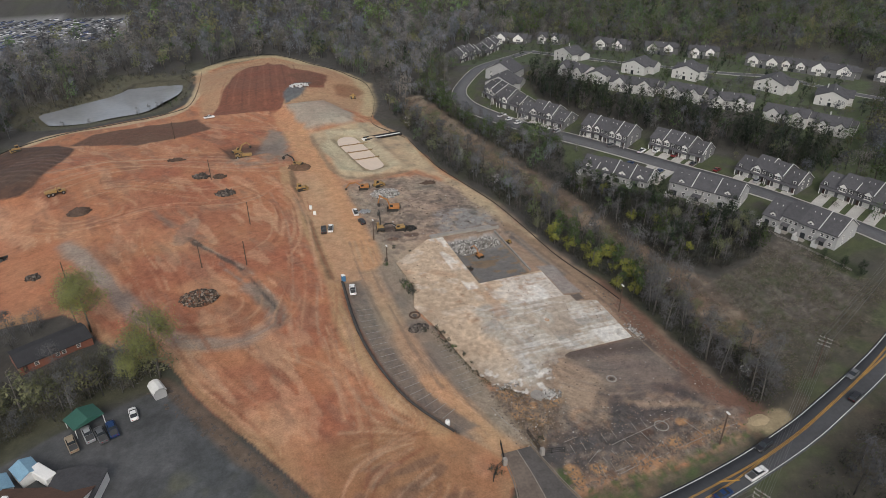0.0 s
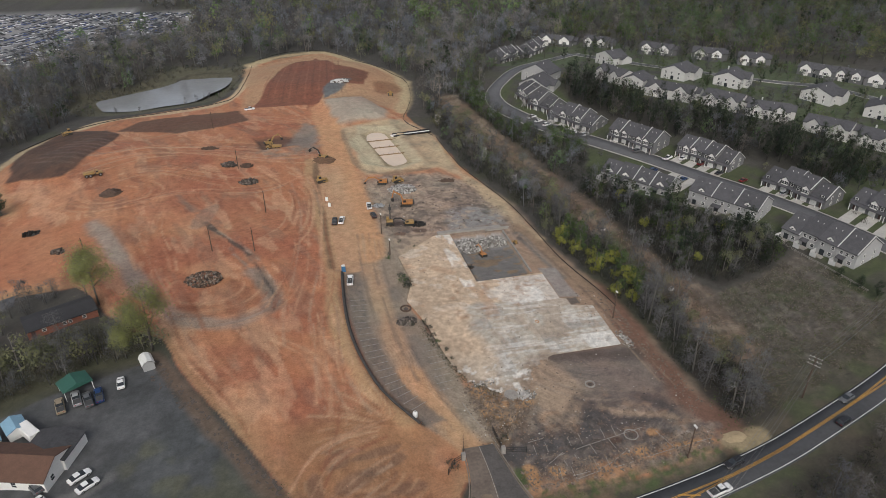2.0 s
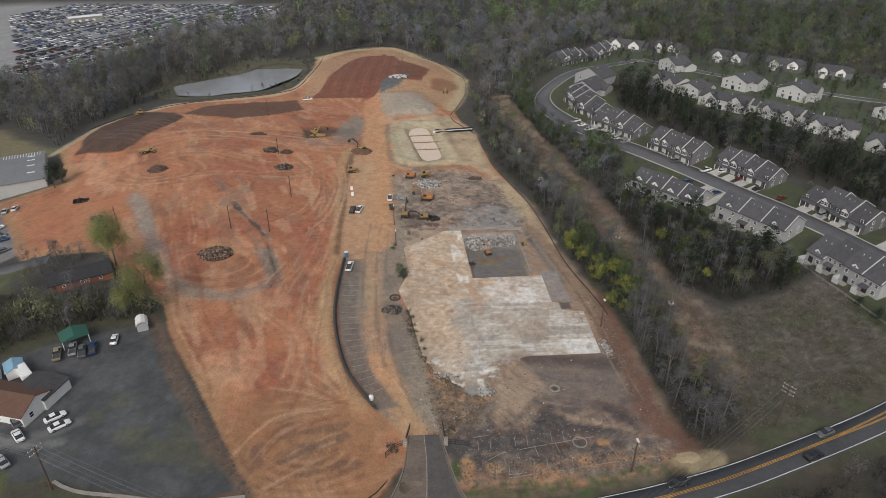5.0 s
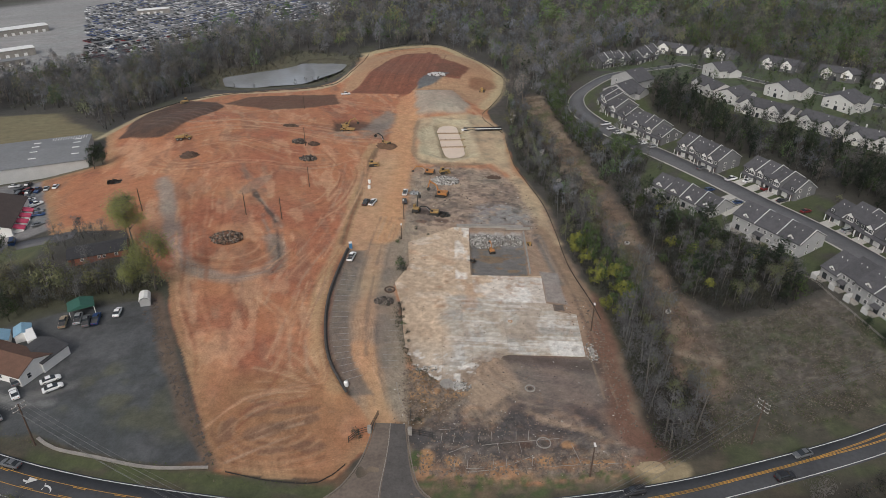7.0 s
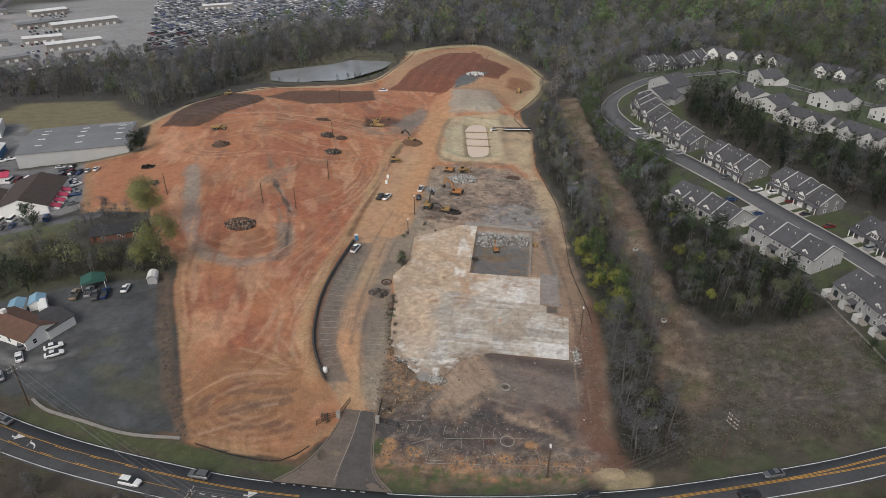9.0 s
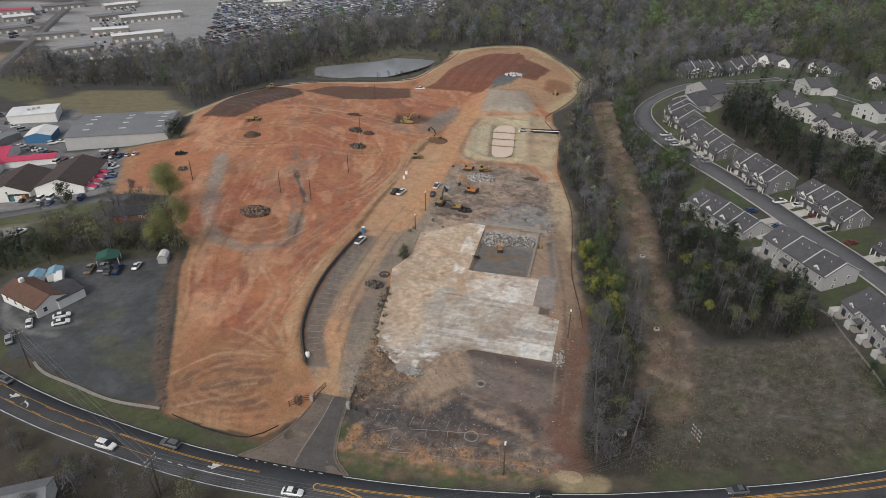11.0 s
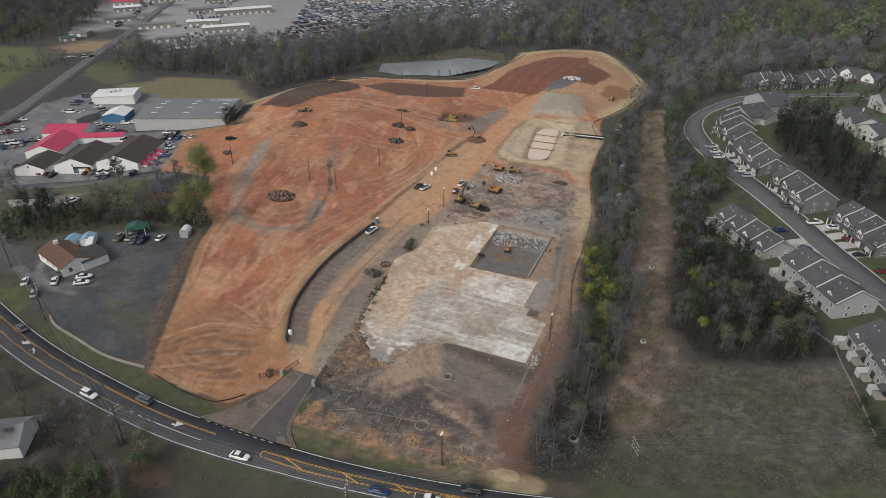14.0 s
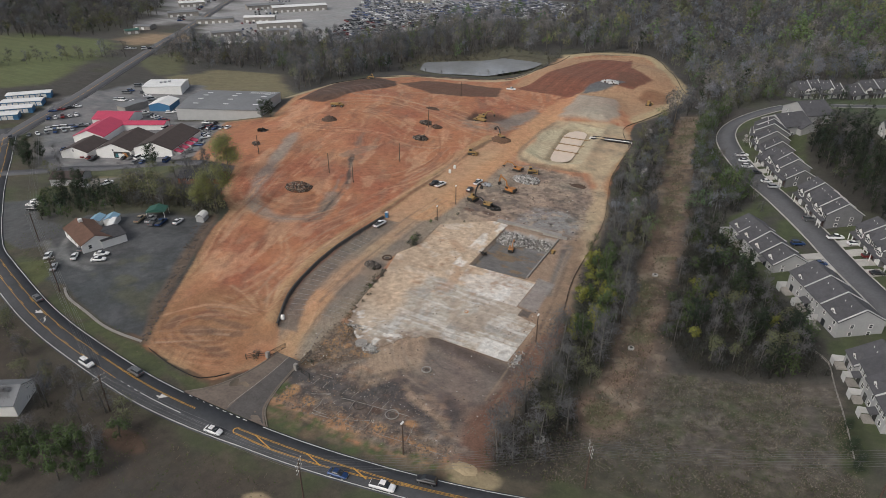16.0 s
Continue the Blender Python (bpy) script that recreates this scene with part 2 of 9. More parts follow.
RUBBER = material("tyre_rubber", (0.02, 0.02, 0.02), 0.85, 0.2, 0.3)
YELLOW = material("machine_yellow", (0.31, 0.195, 0.07), 0.65, 0.35, 0.8)
ORANGE = material("machine_orange", (0.38, 0.165, 0.05), 0.65, 0.35, 0.8)
DARK_STEEL = material("dark_steel", (0.05, 0.048, 0.045), 0.6, 0.3, 0.6, metal=0.4)
RUBBLE = material("broken_concrete", (0.36, 0.35, 0.33), 0.95, 0.35, 0.8, 0.05, spread=0.2)
WATER = material("pond_water", (0.23, 0.235, 0.235), 0.02, 0.1, 14)
WATER.node_tree.nodes["Principled BSDF"].inputs["Specular IOR Level"].default_value = 0.9
SILT_WATER = material("silty_basin_water", (0.62, 0.5, 0.39), 0.3, 0.08, 4)


def smooth(a, b, v):
    k = np.clip((np.asarray(v, float) - a) / (b - a), 0, 1)
    return k * k * (3 - 2 * k)


def bump(x, y, cx, cy, rx, ry, turn=0.0):
    c, s = math.cos(radians(turn)), math.sin(radians(turn))
    u, v = (x - cx) * c + (y - cy) * s, (y - cy) * c - (x - cx) * s
    return np.exp(-((u / rx) ** 2 + (v / ry) ** 2))


def height(x, y):
    """The lie of the land: a site that falls to the creek in the east, a hill behind the creek, a hollow with a pond."""
    x, y = np.asarray(x, float), np.asarray(y, float)
    z = np.interp(x, (-700, -260, -160, -110, -85, -60, -40, 40, 105, 128, 146, 160, 200, 240, 330, 900),
                  (14, 8, 2.5, 3.5, 7, 10.5, 11.5, 6.3, 2.8, 2.6, 4.5, 5.5, 8.5, 11, 14, 16))
    z = z + 11 * bump(x, y, 228, 308, 75, 92)
    z = z + 9 * bump(x, y, 155, 355, 40, 60)
    north = smooth(265, 385, y) * smooth(140, 95, x)
    z = z * (1 - north) + (0.2 * z + 2.5) * north
    meadow = smooth(125, 75, y) * smooth(50, 95, x)
    z = z + (5 - z) * meadow
    z = z - 8.0 * bump(x, y, -45, 428, 60, 36, 20)
    z = z + 6.0 * smooth(1.0, 0.45, np.hypot((x - 48) / 62, (y - 425) / 60))
    z = z + 2.5 * bump(x, y, -68, 300, 26, 22)
    return z

# ---- the ground: one sheet, fine on the site, coarse towards the horizon ----
SITE = [(18, 76), (29, 74.5), (43, 75), (48, 83), (59, 83), (62, 76), (81, 75), (105, 77), (113, 84), (113, 104), (114, 129), (112, 149), (108, 170),
        (108, 194), (106, 218), (99, 258), (97, 301), (90, 335), (101, 376), (104, 415), (85, 466), (64, 507), (8, 482), (1, 415), (-15, 390), (-68, 374),
        (-85, 355), (-101, 328), (-106, 296), (-84, 250), (-108, 238.5), (-72, 180), (-45, 180), (-30, 156), (-18, 147), (-11, 130), (5, 100)]
SLAB_RIM = [(55, 129), (54, 140), (51, 154), (55, 165), (54, 181), (70, 194), (76, 194), (75.5, 160.5), (99, 162), (98.5, 146), (100.5, 145.5),
        (100.5, 142), (107, 140.5), (106, 120.5), (85, 120), (77, 116), (71, 105), (64, 109), (58, 114), (56, 122)]


def ragged(poly, broken, step=1.1, jag=0.9):
    """An outline with a crumbled edge between the corners that broken() picks."""
    rnd, out = random.Random(3), []
    for p, q in zip(poly, poly[1:] + poly[:1]):
        out.append(p)
        n = int(math.hypot(q[0] - p[0], q[1] - p[1]) / step)
        if broken(*p) and broken(*q):
            out += [(p[0] + (q[0] - p[0]) * k / n + rnd.uniform(-jag, jag), p[1] + (q[1] - p[1]) * k / n + rnd.uniform(-jag, jag)) for k in range(1, n)]
    return out


SLAB = ragged(SLAB_RIM, lambda x, y: x <= 86 and y < 124)
PIT = [(76, 191), (96, 193), (95, 162), (76, 160.5)]
NORTH_MIX = [(53, 193), (52, 241), (63, 253), (88, 252), (99, 235), (103, 208), (101, 181), (97, 193), (70, 195)]
BLUE_GREY = [(79, 213), (93, 217), (102, 206), (100, 199), (78, 198)]
DRIVE = curve([(55, 72), (54.5, 82), (53.5, 90), (49, 100), (46, 110), (43.5, 128), (43, 153), (44, 179), (46, 202), (46, 235), (46, 284), (45, 362)])
LOT_EDGE = curve([(43.5, 101), (37, 114), (33.8, 128), (32.5, 142), (33, 157), (34.5, 173)])
TAN = [(52, 322), (87, 332), (97, 301), (98, 256), (107, 216), (108.5, 185), (104, 197), (99, 232), (89, 259), (55, 255)]
GRAVEL = [(49, 372), (72, 374), (81, 346), (79, 330), (52, 327)]
RED_MOUND = [(9, 373), (29, 442), (56, 487), (65, 440), (82, 420), (77, 395), (65, 395), (51, 382), (46, 370)]
NW_DARK = [(-94, 284), (-101, 326), (-85, 354), (-64, 346), (-55, 334), (-62, 292), (-70, 276)]
NORTH_STRIP = [(-58, 342), (-51, 362), (-1, 367), (6, 346), (-29, 328)]
CUT = [(8, 312), (38, 318), (38, 303), (12, 293)]
GREY_TRACK = curve([(-49, 224), (-40, 205), (-34, 192), (-23, 168), (-13, 155), (1, 152), (11, 159), (11, 168), (6, 179)])
CHARCOAL = [(58, 90), (76, 97), (83, 103), (96, 95), (102, 84), (93, 79), (71, 78), (60, 82)]
BASIN = [(63, 309), (68, 313), (73, 311), (74.5, 296), (77, 267), (67, 265)]
BERM = [(53, 298), (62, 321), (80, 319), (84, 265), (70, 257), (56, 266)]
SW_LOT = [(-47, 126), (-19, 138), (-13, 123), (-5, 109), (4, 93), (15, 78), (8, 77.2), (0, 77.6), (-17, 80.8), (-25, 83.5), (-33, 82.5), (-40, 92), (-47, 93), (-57, 108), (-60, 118)]
MEADOW = [(139, 130), (148, 134), (164, 136), (176, 141), (185, 143), (187, 126), (190, 115), (190, 102), (175, 96), (153, 90), (124, 82), (121, 100), (130, 118)]
CREEK = curve([(117, 355), (120, 312), (124.5, 271), (129.5, 233), (132.5, 202), (134.5, 176), (136, 148), (137, 128), (134, 110)])
STREET = curve([(216, 118), (213, 140), (206, 166), (198, 186), (188, 206), (178, 228), (166, 252), (154, 274), (143, 300), (138.5, 319), (141, 334), (152, 347),
                (172, 368), (196, 390), (225, 408)])
ROAD = curve([(-200, 176), (-130, 124), (-75, 90.5), (-50, 80), (-26, 72.5), (-12, 69.2), (0, 67.2), (20, 64.9), (34, 64), (51, 64.3), (65, 65.4), (81, 66.7), (97, 68.6),
              (118, 72.5), (136, 77.4), (156, 83.4), (173, 89.3), (200, 100), (260, 128), (340, 173)])
BACK_STREET = curve([(225, 408), (234, 372), (241, 343), (258, 322), (283, 306), (302, 297), (321, 289), (331, 270), (339, 248), (353, 224)])
WEST_ROAD = curve([(-150, 100), (-175, 140), (-187, 164), (-199, 190), (-220, 237), (-256, 303), (-299, 369), (-334, 434), (-400, 547), (-470, 680)])
SIDE_ROAD = curve([(-190, 118), (-147, 140), (-118, 160), (-84, 173), (-62, 178)])
TRADE_LOT = [(-195, 170), (-140, 150), (-112, 164), (-84, 178), (-72, 188), (-80, 238), (-92, 247), (-135, 228), (-150, 262), (-175, 290), (-210, 270), (-222, 225)]
AUTO_LOT = [(-205, 432), (-165, 440), (-150, 500), (-125, 560), (-95, 605), (-45, 605), (-40, 705), (-110, 740), (-330, 760), (-420, 640), (-340, 520), (-300, 440), (-250, 385)]
YARDS = [(205, 110), (228, 118), (245, 135), (300, 205), (370, 260), (380, 310), (330, 360), (290, 380), (255, 440), (215, 460), (165, 425), (160, 385), (200, 340),
         (200, 280), (225, 255), (250, 215), (232, 200), (222, 170)]
ROW_YARDS = [(150, 232), (148, 215), (165, 190), (170, 186), (183, 160), (186, 150), (192, 124), (232, 126), (232, 165), (216, 195), (196, 230), (180, 260),
             (172, 298), (172, 345), (182, 372), (165, 372), (146, 346), (134, 320), (140, 292), (158, 252)]
GRASS_FIELD = [(-432, 317), (-405, 334), (-342, 355), (-310, 330), (-262, 262), (-250, 235), (-275, 200), (-420, 190), (-520, 250)]
SCRUB_FIELD = [(-207, 290), (-196, 322), (-152, 339), (-112, 300), (-112, 284), (-150, 270)]

xs = np.unique(np.concatenate([np.linspace(-60, 120, 328), np.linspace(-240, -112, 34), np.linspace(-112, -60, 44), np.linspace(120, 192, 76), np.linspace(192, 240, 20), np.linspace(240, 420, 36),
                               -240 - np.geomspace(4, 3600, 34), 420 + np.geomspace(6, 3600, 28)]))
ys = np.unique(np.concatenate([np.linspace(40, 250, 352), np.linspace(250, 400, 142), np.linspace(400, 520, 66), np.linspace(-40, 40, 18),
                               520 + np.geomspace(4, 3600, 42), -40 - np.geomspace(6, 3600, 20)]))
gx, gy = (a.ravel() for a in np.meshgrid(xs, ys))
tint = np.zeros((len(gx), 3))
tint[:] = (0.05, 0.049, 0.045)


def paint(amount, colour, where=None):
    amount = np.clip(amount, 0, 1)[:, None]
    if where is None:
        tint[:] = tint * (1 - amount) + np.array(colour) * amount
    else:
        tint[where] = tint[where] * (1 - amount) + np.array(colour) * amount


def patch(poly, colour, soft=1.0, ragged=4.0, size=12.0, seed=0, most=1.0, mottle=0.0):
    """Paint an area with an uneven edge; mottle: how much of it stays bare, in flecks."""
    px, py = [p[0] for p in poly], [p[1] for p in poly]
    m = ragged + soft + 1
    where = np.nonzero((gx > min(px) - m) & (gx < max(px) + m) & (gy > min(py) - m) & (gy < max(py) + m))[0]
    x, y = gx[where], gy[where]
    d = depth_inside(poly, x, y) + ragged * (cloudy(x, y, size, seed) - 0.5) * 2
    a = smooth(-soft, soft, d) * most
    if mottle:
        a = a * smooth(mottle - 0.14, mottle + 0.14, cloudy(x, y, size * 0.7, seed + 31, 5))
    paint(a, colour, where)


def stroke(line, width, colour, soft=0.6, most=1.0, seed=0, wander=0.0, broken=0.0):
    px, py = [p[0] for p in line], [p[1] for p in line]
    m = width + soft + wander + 1
    where = np.nonzero((gx > min(px) - m) & (gx < max(px) + m) & (gy > min(py) - m) & (gy < max(py) + m))[0]
    x, y = gx[where], gy[where]
    d, _ = from_line(line, x, y)
    a = smooth(width / 2 + soft, width / 2 - soft, d + wander * (cloudy(x, y, 9, seed) - 0.5) * 2) * most
    if broken:
        a = a * smooth(broken - 0.12, broken + 0.12, cloudy(x, y, 7, seed + 5))
    paint(a, colour, where)


def spot(x, y, rx, ry, colour, most=1.0, seed=0, turn=0.0):
    """A stain with an uneven rim."""
    ring = [(x + rx * math.cos(a) * math.cos(turn) - ry * math.sin(a) * math.sin(turn), y + rx * math.cos(a) * math.sin(turn) + ry * math.sin(a) * math.cos(turn))
            for a in (2 * math.pi * k / 14 for k in range(14))]
    patch(ring, colour, soft=0.25 * min(rx, ry), ragged=0.45 * min(rx, ry), size=max(rx, ry), seed=seed, most=most)


CLAY, CLAY_PALE, CLAY_RED = (0.365, 0.156, 0.077), (0.45, 0.24, 0.133), (0.3, 0.114, 0.062)
TAN_EARTH = (0.43, 0.33, 0.21)
GRASS, DRY = (0.05, 0.066, 0.022), (0.105, 0.088, 0.066)

# woodland floor, yards, fields
paint(cloudy(gx, gy, 60, 3) * 0.8, (0.062, 0.054, 0.043))
paint(smooth(0.55, 0.7, cloudy(gx, gy, 25, 9)) * 0.5, (0.055, 0.06, 0.03))
patch(YARDS, (0.062, 0.082, 0.036), 2, 4, 14, 5, 0.9, 0.34)
patch(ROW_YARDS, (0.055, 0.07, 0.028), 1, 2, 9, 6, 0.85, 0.36)
patch(GRASS_FIELD, (0.1, 0.115, 0.045), 4, 6, 30, 7)
patch([(-345, 360), (-310, 345), (-285, 380), (-320, 410)], (0.25, 0.18, 0.11), 3, 5, 20, 8)
patch(SCRUB_FIELD, (0.16, 0.14, 0.08), 3, 6, 18, 8)
patch(MEADOW, (0.084, 0.074, 0.062), 2, 5, 12, 9)
patch(MEADOW, (0.06, 0.07, 0.034), 2, 3, 9, 11, 0.75, 0.66)
spot(166, 126, 7, 6, (0.055, 0.068, 0.03), 0.6, 16)
spot(152, 118, 5, 4, (0.06, 0.068, 0.033), 0.5, 17)
patch(MEADOW, (0.115, 0.1, 0.08), 2, 3, 4, 13, 0.7, 0.58)
patch(MEADOW, (0.06, 0.05, 0.04), 2, 3, 3, 12, 0.75, 0.55)
patch(MEADOW, (0.15, 0.133, 0.108), 2, 3, 1.6, 37, 0.6, 0.6)
patch(MEADOW, (0.055, 0.066, 0.03), 2, 3, 3, 38, 0.6, 0.64)
stroke(CREEK, 15, (0.105, 0.082, 0.063), 2.5, 0.85, 14, 4, 0.3)
stroke(CREEK, 11, (0.165, 0.115, 0.082), 2.0, 0.9, 15, 5, 0.36)
stroke(CREEK, 9, (0.25, 0.2, 0.15), 0.8, 0.75, 16, 6, 0.52)
stroke(CREEK, 8, (0.07, 0.085, 0.035), 1.0, 0.7, 24, 5, 0.6)
stroke(CREEK, 1.2, (0.07, 0.055, 0.042), 0.5, 0.7, 25, 5, 0.5)
patch(AUTO_LOT, (0.25, 0.248, 0.243), 3, 6, 30, 15)
patch([(-262, 388), (-318, 430), (-345, 470), (-420, 590), (-330, 640), (-250, 500), (-235, 420)], (0.27, 0.265, 0.26), 3, 4, 18, 26)
patch([(-345, 440), (-372, 420), (-398, 452), (-460, 522), (-520, 620), (-430, 600)], (0.27, 0.265, 0.26), 3, 4, 18, 27, 1.0, 0.3)
patch([(-262, 310), (-215, 285), (-205, 300), (-260, 350)], (0.1, 0.1, 0.05), 3, 5, 12, 28, 0.9)
patch(TRADE_LOT, (0.135, 0.137, 0.14), 1, 1, 12, 16)
patch(TRADE_LOT, (0.21, 0.205, 0.2), 1, 1, 9, 29, 0.8, 0.56)
patch([(-155, 145), (-110, 160), (-70, 176), (-66, 150), (-95, 118), (-130, 112)], (0.085, 0.095, 0.045), 2, 4, 14, 17, 0.9, 0.35)
patch([(-116, 150), (-94, 158), (-72, 166), (-66, 158), (-84, 148), (-108, 144)], (0.15, 0.135, 0.07), 1.5, 2.5, 7, 239, 0.9, 0.3)
patch([(-106, 150), (-90, 154), (-82, 146), (-96, 139)], (0.2, 0.19, 0.175), 1, 1.5, 6, 240, 0.85)
patch([(-100, 420), (-86, 392), (-60, 384), (-20, 398), (0, 430), (4, 480), (-40, 484), (-66, 456), (-96, 440)], (0.085, 0.08, 0.05), 3, 4, 9, 23, 0.9, 0.25)
stroke([(-83, 420), (-74, 429), (-63, 437), (-49, 446), (-41, 455), (-33, 467), (-21, 470), (-7, 467)], 2.0, (0.04, 0.034, 0.024), 0.8, 0.85, 35, 1)
patch([(-95, 118), (-62, 118), (-47, 128), (-20, 140), (-14, 152), (-54, 152), (-88, 156)], (0.06, 0.06, 0.035), 2, 3, 8, 25, 0.9)
# verges of the road
stroke(ROAD, 32, (0.064, 0.057, 0.039), 5, 0.8, 18, 5)
stroke(ROAD, 21, (0.085, 0.068, 0.047), 2, 0.6, 17, 4, 0.5)
stroke(ROAD, 18, (0.058, 0.07, 0.03), 2, 0.75, 19, 4, 0.5)
patch([(20, 58), (-10, 60), (-40, 60), (-60, 30), (0, 10), (60, 20), (110, 40), (110, 58), (60, 55)], (0.062, 0.05, 0.038), 3, 6, 15, 20, 0.85, 0.3)
for k, (sx, sy, r) in enumerate(((78, 52, 3), (115, 79, 5))):
    spot(sx, sy, r * 1.3, r * 0.7, (0.32, 0.25, 0.15), 0.85, 21 + k)
spot(40, 50, 7, 3, (0.15, 0.085, 0.052), 0.5, 29)
patch([(96, 61), (150, 74), (220, 100), (230, 60), (120, 30), (96, 45)], (0.046, 0.04, 0.031), 2, 3, 8, 33, 0.85)
spot(188, 124, 4, 10, (0.04, 0.05, 0.02), 0.9, 34)
patch([(112, 85), (116, 81), (128, 84), (134, 100), (128, 112), (118, 106)], (0.042, 0.036, 0.029), 1.5, 2.5, 6, 242, 0.9)
patch([(60, 74.5), (110, 78), (113, 76), (90, 72.5), (62, 70.5)], (0.15, 0.105, 0.066), 0.6, 1.2, 4, 243, 0.8, 0.5)
patch([(60, 74.5), (110, 78), (113, 76), (90, 72.5), (62, 70.5)], (0.06, 0.085, 0.028), 0.6, 1.2, 3, 244, 0.75, 0.56)
patch([(-112, 237), (-92, 245), (-84, 251), (-86, 262), (-98, 258), (-96, 250)], (0.13, 0.11, 0.075), 0.8, 1.5, 6, 245, 0.9)
# shade put into the floor of the dark thicket between meadow and near townhouses
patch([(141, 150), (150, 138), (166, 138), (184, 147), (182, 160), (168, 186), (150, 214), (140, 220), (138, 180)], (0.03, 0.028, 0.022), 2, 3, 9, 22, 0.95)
# tree shade under the pines behind, also put into the floor colour
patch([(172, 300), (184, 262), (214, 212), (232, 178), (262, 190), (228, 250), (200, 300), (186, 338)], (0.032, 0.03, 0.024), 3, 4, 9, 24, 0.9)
# the cleared site: clay, with tongues of paler and redder earth
patch(SITE, CLAY, 0.8, 1.6, 10, 40)
site = depth_inside(SITE, gx, gy)
within = np.nonzero(site > 0)[0]
wx, wy = gx[within], gy[within]
drag = wx + 0.25 * wy + 6 * (cloudy(wx, wy, 40, 77) - 0.5)
paint(smooth(0.42, 0.72, cloudy(drag, wy * 0.35, 9, 41, 5)) * 0.7, CLAY_PALE, within)
paint(smooth(0.48, 0.68, cloudy(wx, wy, 22, 43, 5)) * 0.85, CLAY_RED, within)
paint(smooth(0.57, 0.66, cloudy(drag * 0.8, wy * 0.4, 7, 48, 5)) * 0.55, (0.2, 0.085, 0.05), within)
paint(smooth(0.6, 0.68, cloudy(drag, wy * 0.3, 5, 49, 5)) * 0.5, (0.5, 0.3, 0.18), within)
paint(smooth(0.55, 0.72, cloudy(drag * 1.6, wy * 0.5, 6, 45, 4)) * 0.45, (0.23, 0.13, 0.085), within)
paint(smooth(6, 0, site[within] + 4 * (cloudy(wx, wy, 8, 46) - 0.5)) * 0.7, (0.3, 0.19, 0.1), within)
# south end of the clay: browner, trampled
patch([(12, 78), (44, 77), (47, 100), (36, 110), (8, 104)], (0.27, 0.135, 0.065), 4, 5, 9, 47, 0.8)
for k, (sx, sy, rx, ry, a) in enumerate(((25, 88, 5, 2.5, 0.3), (36, 84, 4, 1.5, 0.0), (22, 94, 3, 2, 0.5), (31, 95, 6, 1.5, 0.2), (28, 82, 3, 1.2, 0.4), (17, 88, 2, 4, 0), (30, 90, 3, 1.4, 0.1), (24, 97, 5, 1.0, -0.1), (35, 92, 2.5, 1.6, 0.6))):
    spot(sx, sy, rx, ry, (0.15, 0.09, 0.06), 0.6, 50 + k, a)
# east half: trampled demolition ground
patch([(50, 78), (60, 100), (54, 130), (52, 250), (88, 252), (107, 216), (110, 170), (115, 120), (114, 84), (100, 76)], (0.28, 0.205, 0.145), 3, 4, 14, 60, 0.9)
patch(NORTH_MIX, (0.29, 0.225, 0.17), 3, 5, 12, 61)
patch(NORTH_MIX, (0.15, 0.12, 0.1), 3, 4, 9, 62, 0.8, 0.55)
patch(BLUE_GREY, (0.23, 0.225, 0.215), 2, 3, 7, 63, 0.9)
patch([(56, 196), (66, 200), (70, 210), (60, 214), (54, 206)], (0.13, 0.1, 0.085), 2, 3, 7, 64, 0.8)
patch([(60, 78), (62, 100), (76, 106), (86, 118), (108, 119), (112, 86), (100, 77)], (0.16, 0.12, 0.095), 3, 4, 9, 65, 0.95)
patch([(84, 119), (107, 119), (109, 100), (92, 98), (80, 106)], (0.125, 0.105, 0.092), 4, 4, 10, 66, 0.9)
patch(CHARCOAL, (0.07, 0.062, 0.06), 2.5, 4, 11, 67, 0.9, 0.3)
patch([(58, 80), (74, 81), (72, 89), (58, 92)], (0.085, 0.075, 0.072), 1, 2, 6, 68, 0.9, 0.35)
patch(CHARCOAL, (0.16, 0.125, 0.1), 3, 4, 6, 69, 0.7, 0.55)
stroke([(76, 96), (84, 94), (93, 89)], 6, (0.062, 0.058, 0.06), 2, 0.8, 59, 4)
stroke([(62, 88), (72, 87), (80, 88)], 4, (0.06, 0.056, 0.056), 1, 0.8, 58, 2)
stroke([(86, 97), (96, 93), (104, 86)], 3, (0.26, 0.2, 0.145), 1.5, 0.7, 57, 3)
# shadow line below the slab's south edge, put into the ground colour
stroke([(84, 119), (96, 118.5), (107, 117)], 2.5, (0.06, 0.052, 0.046), 1.2, 0.7, 56, 1.5)
patch([(60, 76), (107, 78), (110, 83), (60, 80)], (0.28, 0.15, 0.075), 1, 2, 7, 70, 0.85, 0.45)
patch([(56, 92), (62, 92), (72, 103), (62, 109), (56, 112), (54, 100)], (0.2, 0.115, 0.055), 2, 3, 5, 71, 0.95)
patch([(57, 93), (68, 96), (72, 104), (60, 108)], (0.4, 0.23, 0.11), 1.5, 3, 4, 72, 0.85, 0.52)
patch([(57, 93), (68, 96), (72, 104), (60, 110)], (0.09, 0.07, 0.05), 1.5, 3, 3.5, 73, 0.8, 0.58)
patch([(60, 76), (108, 78), (112, 88), (60, 90)], (0.1, 0.08, 0.07), 1.5, 3, 4, 75, 0.7, 0.56)
patch([(60, 76), (108, 78), (112, 88), (60, 90)], (0.34, 0.26, 0.2), 1.5, 3, 3, 76, 0.6, 0.6)
patch([(61, 75), (72, 76), (72, 81), (61, 82)], (0.4, 0.2, 0.09), 1, 2, 4, 78, 0.85, 0.42)
patch([(60, 77), (62, 96), (78, 104), (108, 101), (111, 86), (106, 78)], (0.06, 0.054, 0.054), 2, 3, 7, 301, 0.85, 0.53)
